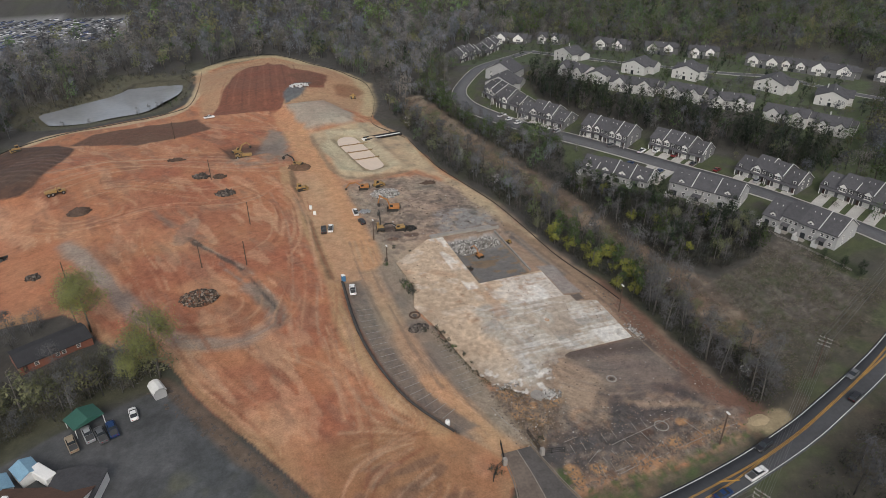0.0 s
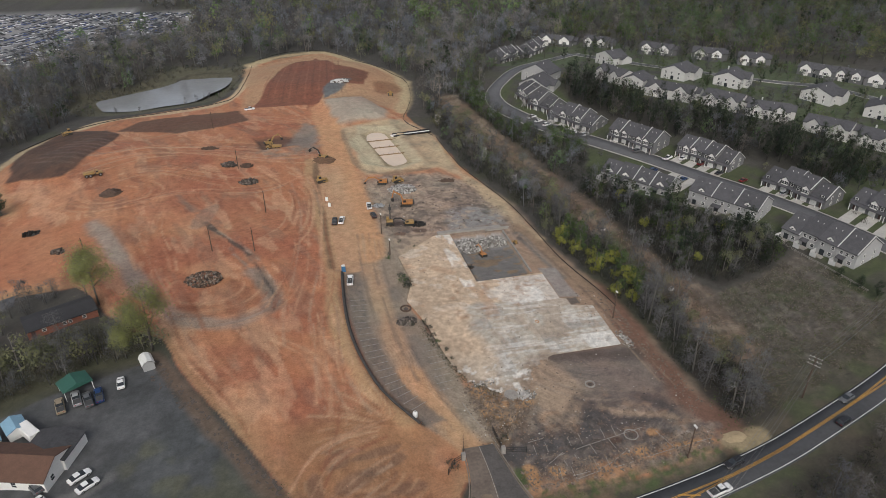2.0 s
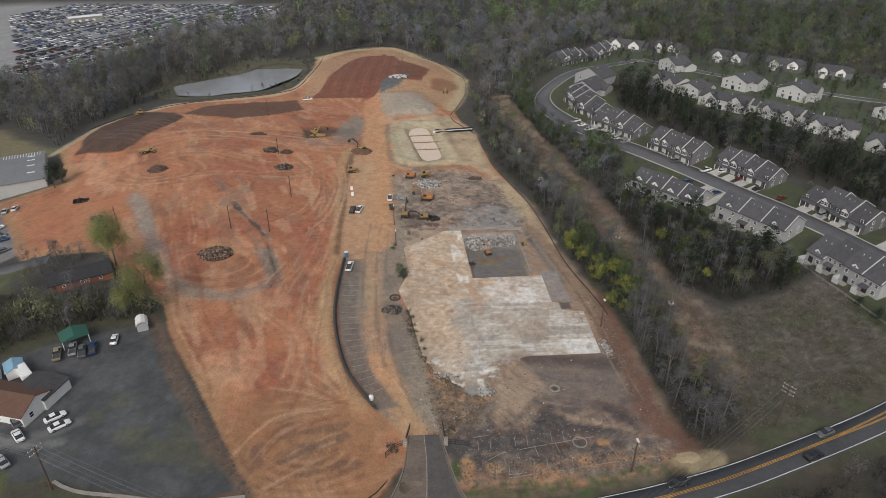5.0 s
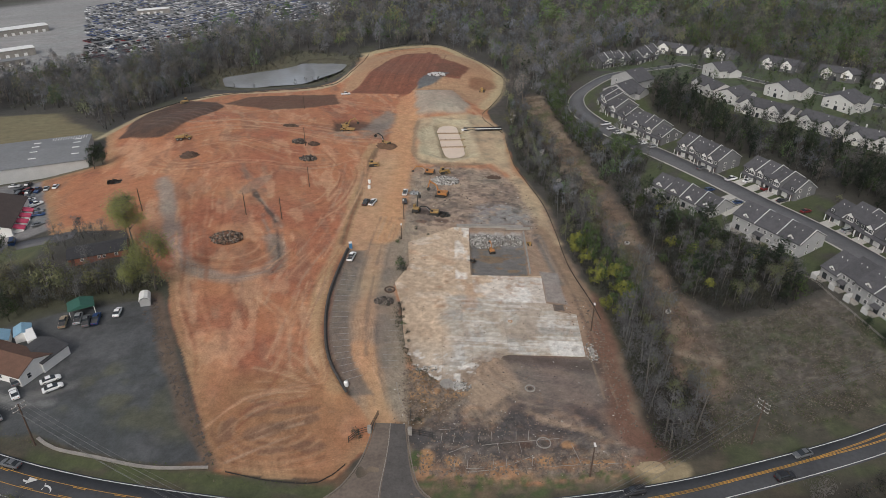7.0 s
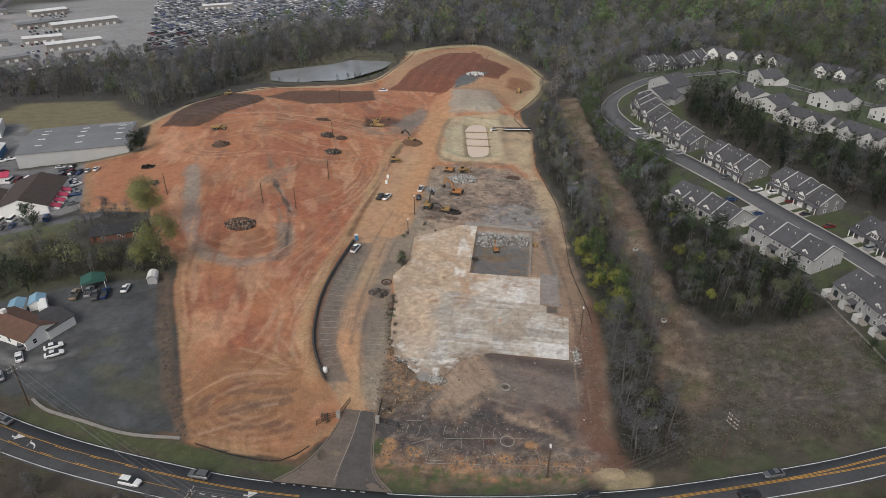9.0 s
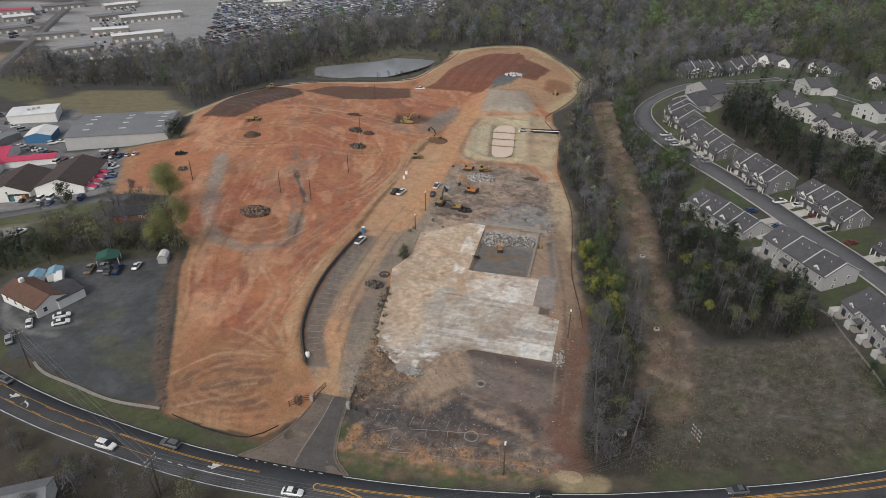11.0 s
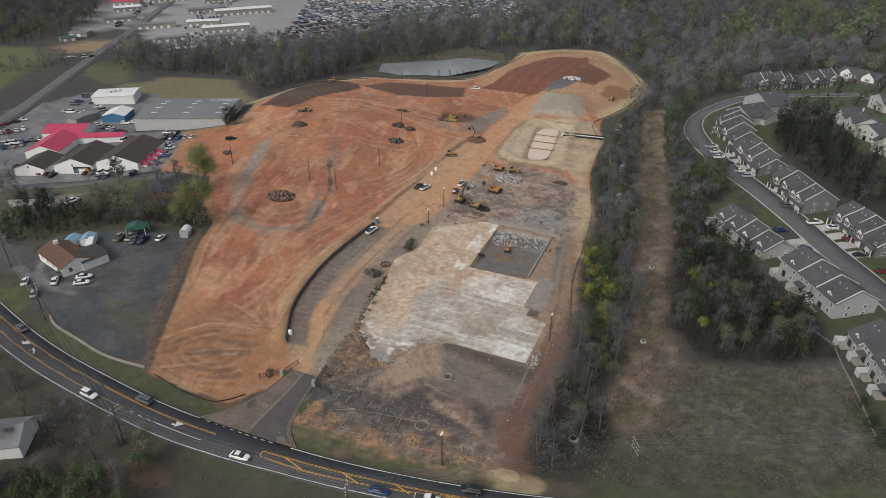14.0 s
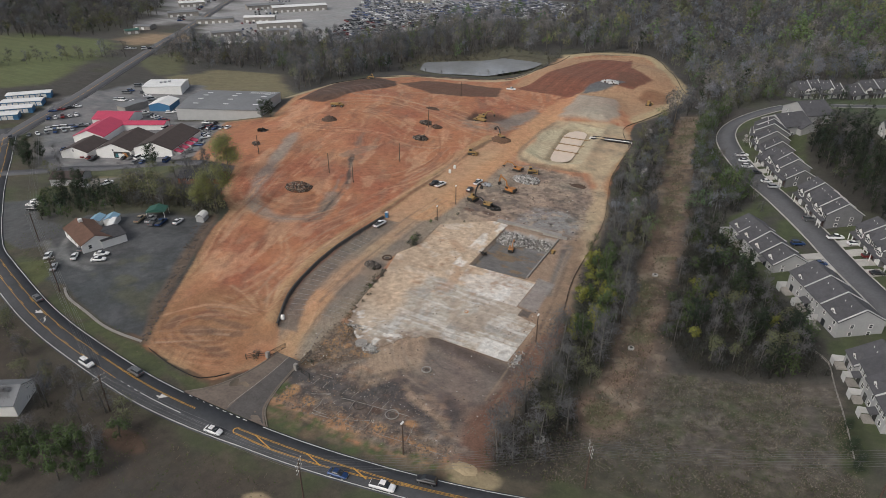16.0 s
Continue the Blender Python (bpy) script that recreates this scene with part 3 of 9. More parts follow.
patch([(60, 77), (62, 96), (78, 104), (108, 101), (111, 86), (106, 78)], (0.24, 0.17, 0.12), 2, 3, 5, 303, 0.8, 0.6)
patch([(60, 76), (64, 92), (84, 90), (109, 88), (110, 80), (100, 77)], (0.14, 0.105, 0.09), 2, 3, 4, 305, 0.75, 0.54)
patch([(60, 76), (64, 92), (84, 88), (109, 86), (110, 80), (100, 77)], (0.34, 0.19, 0.09), 2, 3, 4, 307, 0.8, 0.63)
patch([(60, 78), (70, 90), (100, 88), (108, 84)], (0.3, 0.285, 0.265), 2, 3, 2.5, 309, 0.7, 0.64)
patch([(66, 100), (80, 107), (82, 118), (76, 116), (66, 108)], (0.38, 0.28, 0.19), 2, 3, 5, 311, 0.8, 0.45)
patch([(76, 93), (84, 97), (90, 93), (88, 88), (78, 88)], (0.048, 0.045, 0.048), 1, 2, 4, 313, 0.9, 0.42)
patch([(54, 94), (60, 92), (72, 103), (64, 110), (55, 113)], (0.12, 0.085, 0.05), 1, 2, 2.5, 315, 0.8, 0.52)
patch([(54, 94), (60, 92), (72, 103), (64, 110), (55, 113)], (0.5, 0.44, 0.38), 1, 2, 1.8, 317, 0.8, 0.68)
patch([(85, 119), (107, 119), (109, 104), (90, 104)], (0.21, 0.17, 0.14), 2, 3, 6, 319, 0.7, 0.52)
patch([(81, 93), (85, 97.5), (90, 93.5), (96, 90), (92, 87), (82, 90)], (0.045, 0.044, 0.047), 0.8, 1.2, 4, 321, 0.9, 0.3)
patch([(58, 89.5), (71, 89.2), (80, 88.5), (92, 88), (92, 83), (70, 84), (70, 87), (58, 86.5)], (0.058, 0.054, 0.054), 0.7, 1, 4, 322, 0.85, 0.36)
patch([(60, 81), (64, 83.5), (66, 79), (62, 77)], (0.38, 0.2, 0.095), 0.6, 1, 3, 323, 0.9, 0.25)
spot(60.2, 80.8, 0.9, 2.2, (0.05, 0.075, 0.022), 0.9, 324)
spot(69, 81, 2, 1.2, (0.36, 0.2, 0.1), 0.8, 325)
spot(90, 82, 2.2, 1.2, (0.36, 0.22, 0.115), 0.85, 326)
spot(83.5, 84, 1.6, 1.0, (0.15, 0.065, 0.045), 0.85, 327)
spot(98, 84, 3, 1.6, (0.3, 0.2, 0.12), 0.8, 328)
stroke([(86, 97), (92, 94.5), (98, 92.3), (103, 90.4)], 1.6, (0.34, 0.25, 0.17), 0.7, 0.8, 329, 0.8)
for k, (ex, ey) in enumerate(((90, 96), (97, 97), (104, 99), (108, 103), (108, 109))):
    stroke([(82, 115), (82 * 0.4 + ex * 0.6, 115 * 0.4 + ey * 0.6 + 1), (ex, ey)], 2.2, ((0.25, 0.2, 0.155), (0.17, 0.14, 0.12))[k % 2], 1.2, 0.65, 330 + k, 1.5, 0.35)
patch([(72, 100), (75, 106), (80, 108), (84, 100), (78, 94)], (0.33, 0.24, 0.165), 1.5, 2.5, 5, 336, 0.8, 0.3)
stroke([(71.4, 99.9), (73.2, 103.5), (76.2, 107.3), (77.3, 114.6)], 0.7, (0.12, 0.09, 0.065), 0.35, 0.8, 337, 0.4)
stroke([(112, 150), (112, 123), (111, 104), (110, 91), (113, 84)], 7, (0.15, 0.08, 0.055), 2, 0.9, 73, 2)
stroke([(104, 196), (106, 176), (109, 155), (111, 140)], 7, (0.235, 0.165, 0.11), 1.5, 0.9, 74, 2)
stroke([(101, 190), (103, 172), (105, 158)], 3, (0.15, 0.14, 0.13), 1, 0.8, 75, 1)
stroke([(76, 108), (88, 106), (102, 103)], 5, (0.24, 0.19, 0.145), 2.5, 0.6, 76, 3)
stroke([(82, 116), (78, 104), (74, 92)], 6, (0.26, 0.19, 0.13), 3, 0.7, 77, 3)
patch([(51, 158), (52, 197), (74, 197), (71, 190), (54, 178)], (0.37, 0.28, 0.2), 2, 3, 7, 78, 0.9)
patch([(51, 158), (52, 197), (74, 197), (71, 190), (54, 178)], (0.17, 0.13, 0.105), 1, 3, 4, 79, 0.8, 0.56)
patch([(98.7, 147), (105, 146), (105, 164), (99, 165)], (0.25, 0.235, 0.215), 0.5, 0.6, 5, 338, 0.9)
patch([(100.5, 142), (104, 142), (104, 146), (100.5, 146)], (0.09, 0.08, 0.07), 0.4, 0.6, 3, 339, 0.9)
RUBBLE_GROUND = [(60, 77), (62, 92), (56, 94), (54, 112), (64, 110), (71, 102), (82, 96.5), (98, 95), (111, 84), (100, 76)]
# a broader band of that slab-edge shadow, again as ground colour
stroke([(84, 118), (96, 117), (107, 115.5)], 5, (0.085, 0.069, 0.059), 2.2, 0.85, 365, 2)
patch([(71, 97), (75, 110), (82, 116), (88, 108), (84, 98), (76, 92)], (0.32, 0.235, 0.165), 2, 3, 8, 366, 0.85)
patch([(88, 112), (106, 112), (109, 100), (94, 99)], (0.17, 0.14, 0.12), 2, 3, 9, 367, 0.7)
patch(RUBBLE_GROUND, (0.15, 0.12, 0.1), 0.4, 2, 7, 363, 0.7, 0.46)
patch(CHARCOAL, (0.06, 0.054, 0.053), 1.0, 2.5, 8, 364, 0.85, 0.44)
patch(RUBBLE_GROUND, (0.075, 0.062, 0.054), 0.5, 2, 2.4, 344, 0.6, 0.57)
patch(RUBBLE_GROUND, (0.28, 0.225, 0.18), 0.5, 2, 2.0, 345, 0.5, 0.6)
patch(RUBBLE_GROUND, (0.3, 0.165, 0.09), 0.4, 2, 3.2, 346, 0.4, 0.66)
patch([(60, 76), (62, 80.5), (108, 83), (110, 80), (100, 76)], (0.34, 0.18, 0.09), 0.5, 1, 3, 347, 0.65, 0.56)
# bare asphalt, orange earth and sooty stains of the old front lot
patch([(78, 89), (81.3, 96), (85, 96.5), (88, 95), (91, 92.5), (101, 90.3), (99, 88.6), (88, 89.5), (84, 88)], (0.07, 0.063, 0.061), 0.5, 1.4, 3, 371, 0.85, 0.3)
patch([(60, 86), (60, 89.2), (73, 90.4), (73.6, 87.6)], (0.08, 0.074, 0.073), 0.5, 1, 3, 372, 0.8, 0.36)
patch([(71, 79), (71, 86), (93, 88), (93, 84.5), (79, 82)], (0.1, 0.086, 0.078), 0.4, 1, 2.2, 373, 0.75, 0.44)
for k, (x, y, rx, ry) in enumerate(((63, 81.4, 1.8, 3.0), (68.7, 81.3, 2.2, 1.8), (89.2, 81.6, 1.7, 1.1), (70.5, 103, 1.6, 1.2), (95, 86.2, 1.8, 1.2), (101, 80.8, 4, 0.7))):
    spot(x, y, rx, ry, (0.4, 0.225, 0.105), 0.8, 374 + k)
spot(85.6, 86.2, 1.6, 1.0, (0.075, 0.045, 0.033), 0.9, 381)
stroke([(90, 95), (96, 92.4), (103, 89.4)], 1.6, (0.34, 0.25, 0.175), 0.7, 0.7, 382, 0.8)
# grass in tufts along the front verge, bare brown earth between
FRONT_VERGE = [(60, 74), (64, 77.2), (80, 76.6), (96, 78.2), (107, 79), (108, 76.5), (94, 74), (78, 72.6)]
patch(FRONT_VERGE, (0.145, 0.112, 0.072), 0.6, 1, 2.5, 383, 0.8, 0.45)
patch(FRONT_VERGE, (0.065, 0.095, 0.03), 0.4, 1, 2.0, 384, 0.85, 0.56)
patch([(58, 79), (61, 78), (61.5, 83), (59.5, 84.5)], (0.065, 0.09, 0.03), 0.5, 0.8, 2, 385, 0.85, 0.3)
patch([(54, 94), (60, 92), (72, 103), (64, 110), (55, 113)], (0.085, 0.06, 0.04), 0.4, 1.5, 1.7, 348, 0.8, 0.54)
patch([(54, 94), (60, 92), (72, 103), (64, 110), (55, 113)], (0.38, 0.21, 0.1), 0.4, 1.5, 2.2, 349, 0.75, 0.58)
patch(NORTH_MIX, (0.09, 0.07, 0.06), 0.6, 2, 3.0, 350, 0.7, 0.62)
patch(NORTH_MIX, (0.38, 0.29, 0.21), 0.6, 2, 3.6, 351, 0.6, 0.6)
patch([(46.3, 142), (52.6, 143.5), (54.2, 131.5), (48.6, 130)], (0.15, 0.135, 0.12), 0.4, 0.6, 3, 359, 0.95)
patch([(48.8, 133.6), (53, 134.4), (53.4, 131.2), (49.4, 130.4)], (0.3, 0.27, 0.21), 0.3, 0.4, 3, 360, 0.9)
stroke([(53.2, 143), (54.6, 136), (54.8, 129), (56.5, 121), (60, 113)], 1.0, (0.045, 0.04, 0.032), 0.5, 0.9, 361, 0.6)
patch([(50.2, 157.5), (54.4, 158), (54, 169), (50.8, 169)], (0.075, 0.06, 0.046), 0.6, 0.8, 3, 362, 0.95)
spot(60, 205, 3.5, 2, (0.07, 0.05, 0.042), 0.9, 352)
spot(66, 199, 3, 1.6, (0.1, 0.065, 0.05), 0.9, 353)
spot(58, 197.5, 2.2, 1.4, (0.13, 0.075, 0.05), 0.85, 354)
# the way up the middle: dusty asphalt, then an earth haul road
patch([(43, 101), (34, 127), (33, 145), (34.5, 173), (38, 195), (55, 196), (54, 165), (51, 150), (55, 128), (57, 112), (58, 93), (50, 92)], (0.25, 0.195, 0.145), 0.8, 0.8, 9, 80)
patch([(45, 104), (52, 114), (50, 160), (40, 185), (42, 150)], (0.165, 0.138, 0.115), 2, 2.5, 9, 81, 0.75, 0.42)
stroke(DRIVE[8:], 5.5, (0.4, 0.26, 0.155), 1.8, 0.85, 82, 1.6)
stroke([(54, 88), (50, 98), (47, 106), (44, 120)], 7, (0.46, 0.27, 0.145), 1.6, 0.9, 83, 1.5)
stroke([(44, 185), (46, 215), (46, 284), (46, 330), (45.5, 362)], 12, (0.46, 0.25, 0.13), 1.6, 0.95, 84, 1.5)
stroke([(36, 175), (37, 205), (38, 240), (40, 262)], 12, (0.43, 0.26, 0.15), 3, 0.9, 85, 2)
stroke([(46, 340), (47, 368), (48, 385)], 6, (0.44, 0.23, 0.12), 1.5, 0.9, 86, 1)
for k, dx in enumerate((-3.2, -1.4, 0.9, 2.6, 4.0)):
    stroke(curve([(49 + dx, 98), (46 + dx, 110), (43.5 + dx, 128), (43 + dx, 153), (44 + dx, 179), (46 + dx, 200)]), 0.8,
           ((0.13, 0.105, 0.085), (0.36, 0.25, 0.16))[k % 2], 0.4, 0.55, 88 + k, 0.6, 0.4)
STALLS = [(x, y) for x, y in LOT_EDGE] + [(x + 5.6, y + 0.6) for x, y in LOT_EDGE[::-1]]
patch(STALLS, (0.145, 0.121, 0.103), 0.8, 0.8, 5, 355, 0.85)
patch(STALLS, (0.21, 0.165, 0.125), 0.6, 1, 3, 356, 0.6, 0.56)
# the bank between clay and lot, and cleaned strips beside it
stroke(curve([(40, 103), (33, 117), (29.5, 135), (29, 158), (31, 176), (31, 210), (30, 250), (33, 275)]), 4.5, (0.37, 0.235, 0.125), 1.2, 0.8, 93, 1.2)
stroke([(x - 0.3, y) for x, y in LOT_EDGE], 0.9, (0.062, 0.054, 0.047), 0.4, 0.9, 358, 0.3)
stroke(curve([(31, 178), (32, 210), (33, 250), (35, 272)]), 2.2, (0.13, 0.085, 0.05), 0.8, 0.8, 94, 0.8)
stroke(GREY_TRACK, 5.5, (0.26, 0.215, 0.175), 1.8, 0.75, 95, 2)
patch([(-50, 226), (-45, 222), (-20, 165), (-26, 168)], (0.28, 0.23, 0.185), 1.5, 2, 8, 96, 0.75)
spot(-10, 223, 3.4, 11, (0.22, 0.17, 0.13), 0.5, 97, -0.35)
stroke(curve([(-1, 196), (3, 186), (8, 176), (11, 166), (13, 158)]), 3.2, (0.15, 0.115, 0.088), 1.2, 0.6, 98, 2.5, 0.35)
stroke(curve([(0, 192), (5, 182), (10, 170), (13, 160)]), 1.2, (0.27, 0.22, 0.18), 0.5, 0.7, 55, 1, 0.4)
stroke(curve([(-20, 236), (-2, 212), (4, 190), (10, 172)]), 3, (0.19, 0.135, 0.1), 1.2, 0.55, 99, 2, 0.4)


def tracks(line, count, gap, tones, width=1.0, most=0.6, seed=0, broken=0.35):
    """Wheel and crawler marks that run side by side."""
    pts = curve(line, 3)
    own = random.Random(seed)
    for k in range(count):
        off = (k - (count - 1) / 2 + own.uniform(-0.6, 0.6)) * gap
        moved = []
        first, last = own.uniform(0, 0.35), own.uniform(0.65, 1.0)
        for j, (x, y) in enumerate(pts):
            if not first <= j / len(pts) <= last:
                continue
            (ax, ay), (bx, by) = pts[max(j - 1, 0)], pts[min(j + 1, len(pts) - 1)]
            d = math.hypot(bx - ax, by - ay)
            w = off * (1 + 0.25 * math.sin(j * 0.21 + seed + k))
            moved.append((x - (by - ay) / d * w, y + (bx - ax) / d * w))
        if len(moved) > 2:
            stroke(moved, width * own.uniform(0.45, 1.0), tones[k % len(tones)], 0.25, most * own.uniform(0.6, 1.2), seed + 3 * k, 0.6, broken)


for k in range(22):
    a = radians(96 + 4.2 * k)
    near, far = 4 + 3 * (k * 7 % 5) / 5, 13 + 9 * (k * 11 % 7) / 7
    stroke([(37 + r * math.cos(a + 0.012 * r), 101 + r * math.sin(a + 0.012 * r) * 1.25) for r in np.linspace(near, far, 6)], 0.55, ((0.44, 0.28, 0.17), (0.22, 0.1, 0.055), (0.38, 0.24, 0.14))[k % 3], 0.3, 0.6, 620 + k, 0.5, 0.3)
for k in range(9):
    r = 5 + 1.5 * k
    stroke([(27 + r * 1.1 * math.cos(a), 89 + r * 0.75 * math.sin(a)) for a in np.linspace(2.6 + 0.1 * k, 6.3 - 0.1 * k, 18)], 0.6, ((0.38, 0.23, 0.13), (0.17, 0.09, 0.055))[k % 2], 0.3, 0.55, 650 + k, 0.6, 0.35)
PALE, RUST, DUN = (0.46, 0.265, 0.155), (0.24, 0.095, 0.05), (0.36, 0.24, 0.16)
for k in range(7):
    r = 9 + 2.2 * k
    stroke([(-8 + r * 1.25 * math.cos(a), 172 + r * math.sin(a)) for a in np.linspace(2.5 + 0.12 * k, 6.5 - 0.06 * k, 26)], 0.8, (PALE, RUST)[k % 2], 0.3, 0.45, 100 + k, 0.7, 0.4)
for k in range(7):
    r = 6 + 1.7 * k
    stroke([(-46 + r * 1.3 * math.cos(a), 249 + r * math.sin(a)) for a in np.linspace(3.4, 7.4, 22)], 0.8, (RUST, PALE)[k % 2], 0.3, 0.5, 110 + k, 0.7, 0.4)
stroke(curve([(-21, 243), (-10, 217), (-2, 203), (5, 191), (9, 176), (12, 164), (11.5, 156)]), 2.4, (0.16, 0.115, 0.088), 0.9, 0.6, 341, 2.2, 0.42)
stroke(curve([(-10, 217), (-2, 203), (5, 191), (9, 176), (12, 164), (11.5, 156)]), 1.0, (0.06, 0.05, 0.042), 0.4, 0.85, 342, 1.6, 0.38)
stroke(curve([(-8, 214), (0, 201), (7, 189), (11, 176), (14, 165)]), 1.0, (0.36, 0.29, 0.22), 0.5, 0.7, 343, 1.6, 0.45)
tracks([(-72, 280), (-40, 296), (-10, 296), (15, 288), (36, 284)], 9, 2.4, (PALE, DUN, (0.44, 0.24, 0.13)), 1.6, 0.7, 120, 0.3)
tracks([(-60, 262), (-30, 272), (0, 258), (22, 262)], 6, 2.2, (PALE, RUST, DUN), 1.2, 0.6, 160)
tracks([(12, 268), (24, 240), (23, 212), (14, 196)], 7, 2.0, (PALE, RUST), 1.1, 0.65, 190)
tracks([(26, 262), (27, 220), (24, 180), (17, 150), (16, 120)], 8, 2.2, (PALE, RUST, DUN), 1.0, 0.6, 220)
tracks([(24, 172), (27, 150), (26, 125), (30, 104)], 9, 1.5, (DUN, PALE, RUST), 0.9, 0.6, 260)
tracks([(4, 150), (14, 142), (24, 128), (22, 104), (14, 88)], 5, 1.8, (PALE, RUST), 0.9, 0.5, 300)
tracks([(40, 104), (30, 101), (20, 96), (14, 86)], 8, 1.3, (DUN, RUST, PALE), 0.8, 0.6, 330)
tracks([(44, 92), (34, 90), (24, 84), (18, 80)], 6, 1.5, (DUN, (0.19, 0.11, 0.07)), 0.8, 0.6, 360)
tracks([(-30, 205), (-24, 185), (-16, 160), (-10, 140), (2, 118), (8, 100)], 5, 2.0, (PALE, RUST, DUN), 1.0, 0.55, 390)
tracks([(-24, 240), (-26, 215), (-20, 190), (-18, 165)], 6, 1.6, (PALE, RUST), 0.9, 0.6, 420)
tracks([(-60, 226), (-40, 236), (-18, 246), (10, 240)], 5, 2.0, (RUST, PALE, DUN), 1.0, 0.5, 450)
tracks([(30, 262), (14, 248), (0, 246), (-14, 252)], 4, 2.2, (PALE, DUN), 1.0, 0.55, 480)
tracks([(-100, 226), (-84, 212), (-70, 200), (-56, 196)], 4, 2.5, (PALE, RUST), 1.2, 0.5, 500)
tracks([(42, 330), (30, 340), (10, 350), (-10, 344), (-40, 318)], 5, 2.2, (PALE, DUN), 1.2, 0.5, 520)
tracks([(60, 205), (75, 225), (92, 228), (100, 210)], 6, 2.0, ((0.36, 0.29, 0.22), (0.13, 0.1, 0.085)), 0.9, 0.5, 540)
tracks([(74, 122), (82, 110), (92, 104), (104, 104)], 7, 1.6, ((0.28, 0.23, 0.18), (0.1, 0.085, 0.075)), 0.8, 0.5, 560)
tracks([(104, 200), (105, 178), (108, 155), (110, 130), (110, 100)], 4, 1.5, ((0.3, 0.22, 0.15), (0.14, 0.1, 0.075)), 0.8, 0.55, 580)
tracks([(92, 262), (95, 285), (93, 305)], 4, 2.0, ((0.5, 0.4, 0.27), (0.28, 0.22, 0.15)), 0.9, 0.5, 600)
patch([(-92, 236), (-72, 186), (-50, 184), (-56, 215), (-70, 240)], (0.36, 0.15, 0.075), 2, 4, 14, 170, 0.7)
# the north end: basins, mounds, spoil
patch(TAN, TAN_EARTH, 2, 3, 14, 180, 0.95)
patch(TAN, (0.24, 0.2, 0.14), 2, 3, 9, 181, 0.7, 0.58)
patch(BERM, (0.43, 0.36, 0.24), 1.5, 2, 10, 182)
stroke(curve([(53, 318), (52, 290), (54, 262), (66, 255), (84, 258)]), 2.5, (0.2, 0.15, 0.1), 0.8, 0.7, 183, 1)
stroke(BASIN + BASIN[:1], 3.0, (0.3, 0.24, 0.15), 0.8, 0.8, 184, 1)
patch(NW_DARK, (0.068, 0.04, 0.029), 0.8, 2.0, 14, 185, 1.0)
patch(NW_DARK, (0.1, 0.055, 0.036), 1.5, 2.0, 6, 188, 0.8, 0.52)
stroke([(-108, 292), (-100, 322), (-92, 342)], 5, (0.36, 0.3, 0.19), 1.5, 0.9, 186, 2)
for k in range(8):
    stroke([(-88 + 2 * k, 300 + 4.5 * k), (-62 + 2.0 * k, 284 + 4 * k)], 0.9, (0.19, 0.13, 0.1), 0.4, 0.5, 187 + k, 0.5, 0.3)
patch(NORTH_STRIP, (0.105, 0.056, 0.036), 1.2, 3, 12, 195, 0.95)
stroke(curve([(-80, 358), (-68, 371), (-40, 376), (-15, 385), (0, 408), (6, 440), (10, 478)]), 6, TAN_EARTH, 1.5, 0.95, 196, 2)
patch(CUT, (0.1, 0.06, 0.042), 2, 2.5, 8, 197, 0.9)
patch([(36, 290), (42, 330), (34, 335), (24, 300)], (0.2, 0.175, 0.15), 2, 3, 8, 198, 0.8)
patch([(8, 280), (36, 285), (40, 297), (6, 292)], (0.22, 0.18, 0.14), 2, 2, 8, 199, 0.7, 0.4)
patch([(4, 378), (5, 470), (60, 503), (82, 462), (101, 415), (98, 378), (88, 350), (60, 372)], (0.34, 0.215, 0.125), 3, 4, 14, 200, 0.9)
stroke(curve([(8, 480), (30, 497), (62, 504), (84, 464), (103, 414), (100, 378), (90, 345)]), 8, (0.4, 0.32, 0.19), 2.5, 0.9, 201, 2)
patch(RED_MOUND, (0.165, 0.066, 0.04), 0.8, 1.2, 14, 202)
for k in range(12):
    stroke([(12 + 4.5 * k, 378 + 3 * (k % 3)), (24 + 4.2 * k, 440 + 3 * k)], 0.9, ((0.24, 0.1, 0.06), (0.11, 0.045, 0.03))[k % 2], 0.5, 0.55, 203 + k, 0.6, 0.3)
patch([(66, 398), (78, 397), (84, 418), (74, 428), (60, 425)], (0.13, 0.055, 0.033), 1, 2, 8, 220, 0.9)
patch([(50, 376), (60, 384), (70, 402), (60, 404), (51, 390)], (0.1, 0.105, 0.11), 1, 1.5, 6, 221, 0.95)
patch(GRAVEL, (0.33, 0.275, 0.215), 2, 2.5, 9, 222)
spot(92, 392, 9, 12, (0.19, 0.095, 0.05), 0.8, 223)
# the lot by the road, old asphalt
patch(SW_LOT, (0.062, 0.066, 0.067), 0.6, 0.6, 6, 230)
patch(SW_LOT, (0.1, 0.104, 0.106), 1, 2, 16, 231, 0.6, 0.5)
patch(SW_LOT, (0.045, 0.047, 0.049), 1, 2, 7, 241, 0.6, 0.6)
patch([(-22, 92), (8, 84), (0, 100), (-20, 110)], (0.1, 0.1, 0.05), 3, 5, 8, 232, 0.5, 0.5)
patch([(-57, 91), (-47, 101), (-62, 110), (-80, 112), (-105, 127), (-118, 119), (-95, 102), (-76, 95)], (0.075, 0.077, 0.077), 0.6, 1, 8, 235)
patch([(-48, 85), (-42, 91), (-33, 85), (-31, 79), (-38, 79)], (0.075, 0.085, 0.032), 0.8, 1.2, 5, 236, 0.95)
patch([(-22, 77), (-18, 79.3), (3, 75.2), (16, 76), (30, 72.5), (43, 73), (40, 70.5), (14, 71.5), (-8, 74)], (0.07, 0.082, 0.034), 0.8, 1.4, 5, 237, 0.9, 0.3)
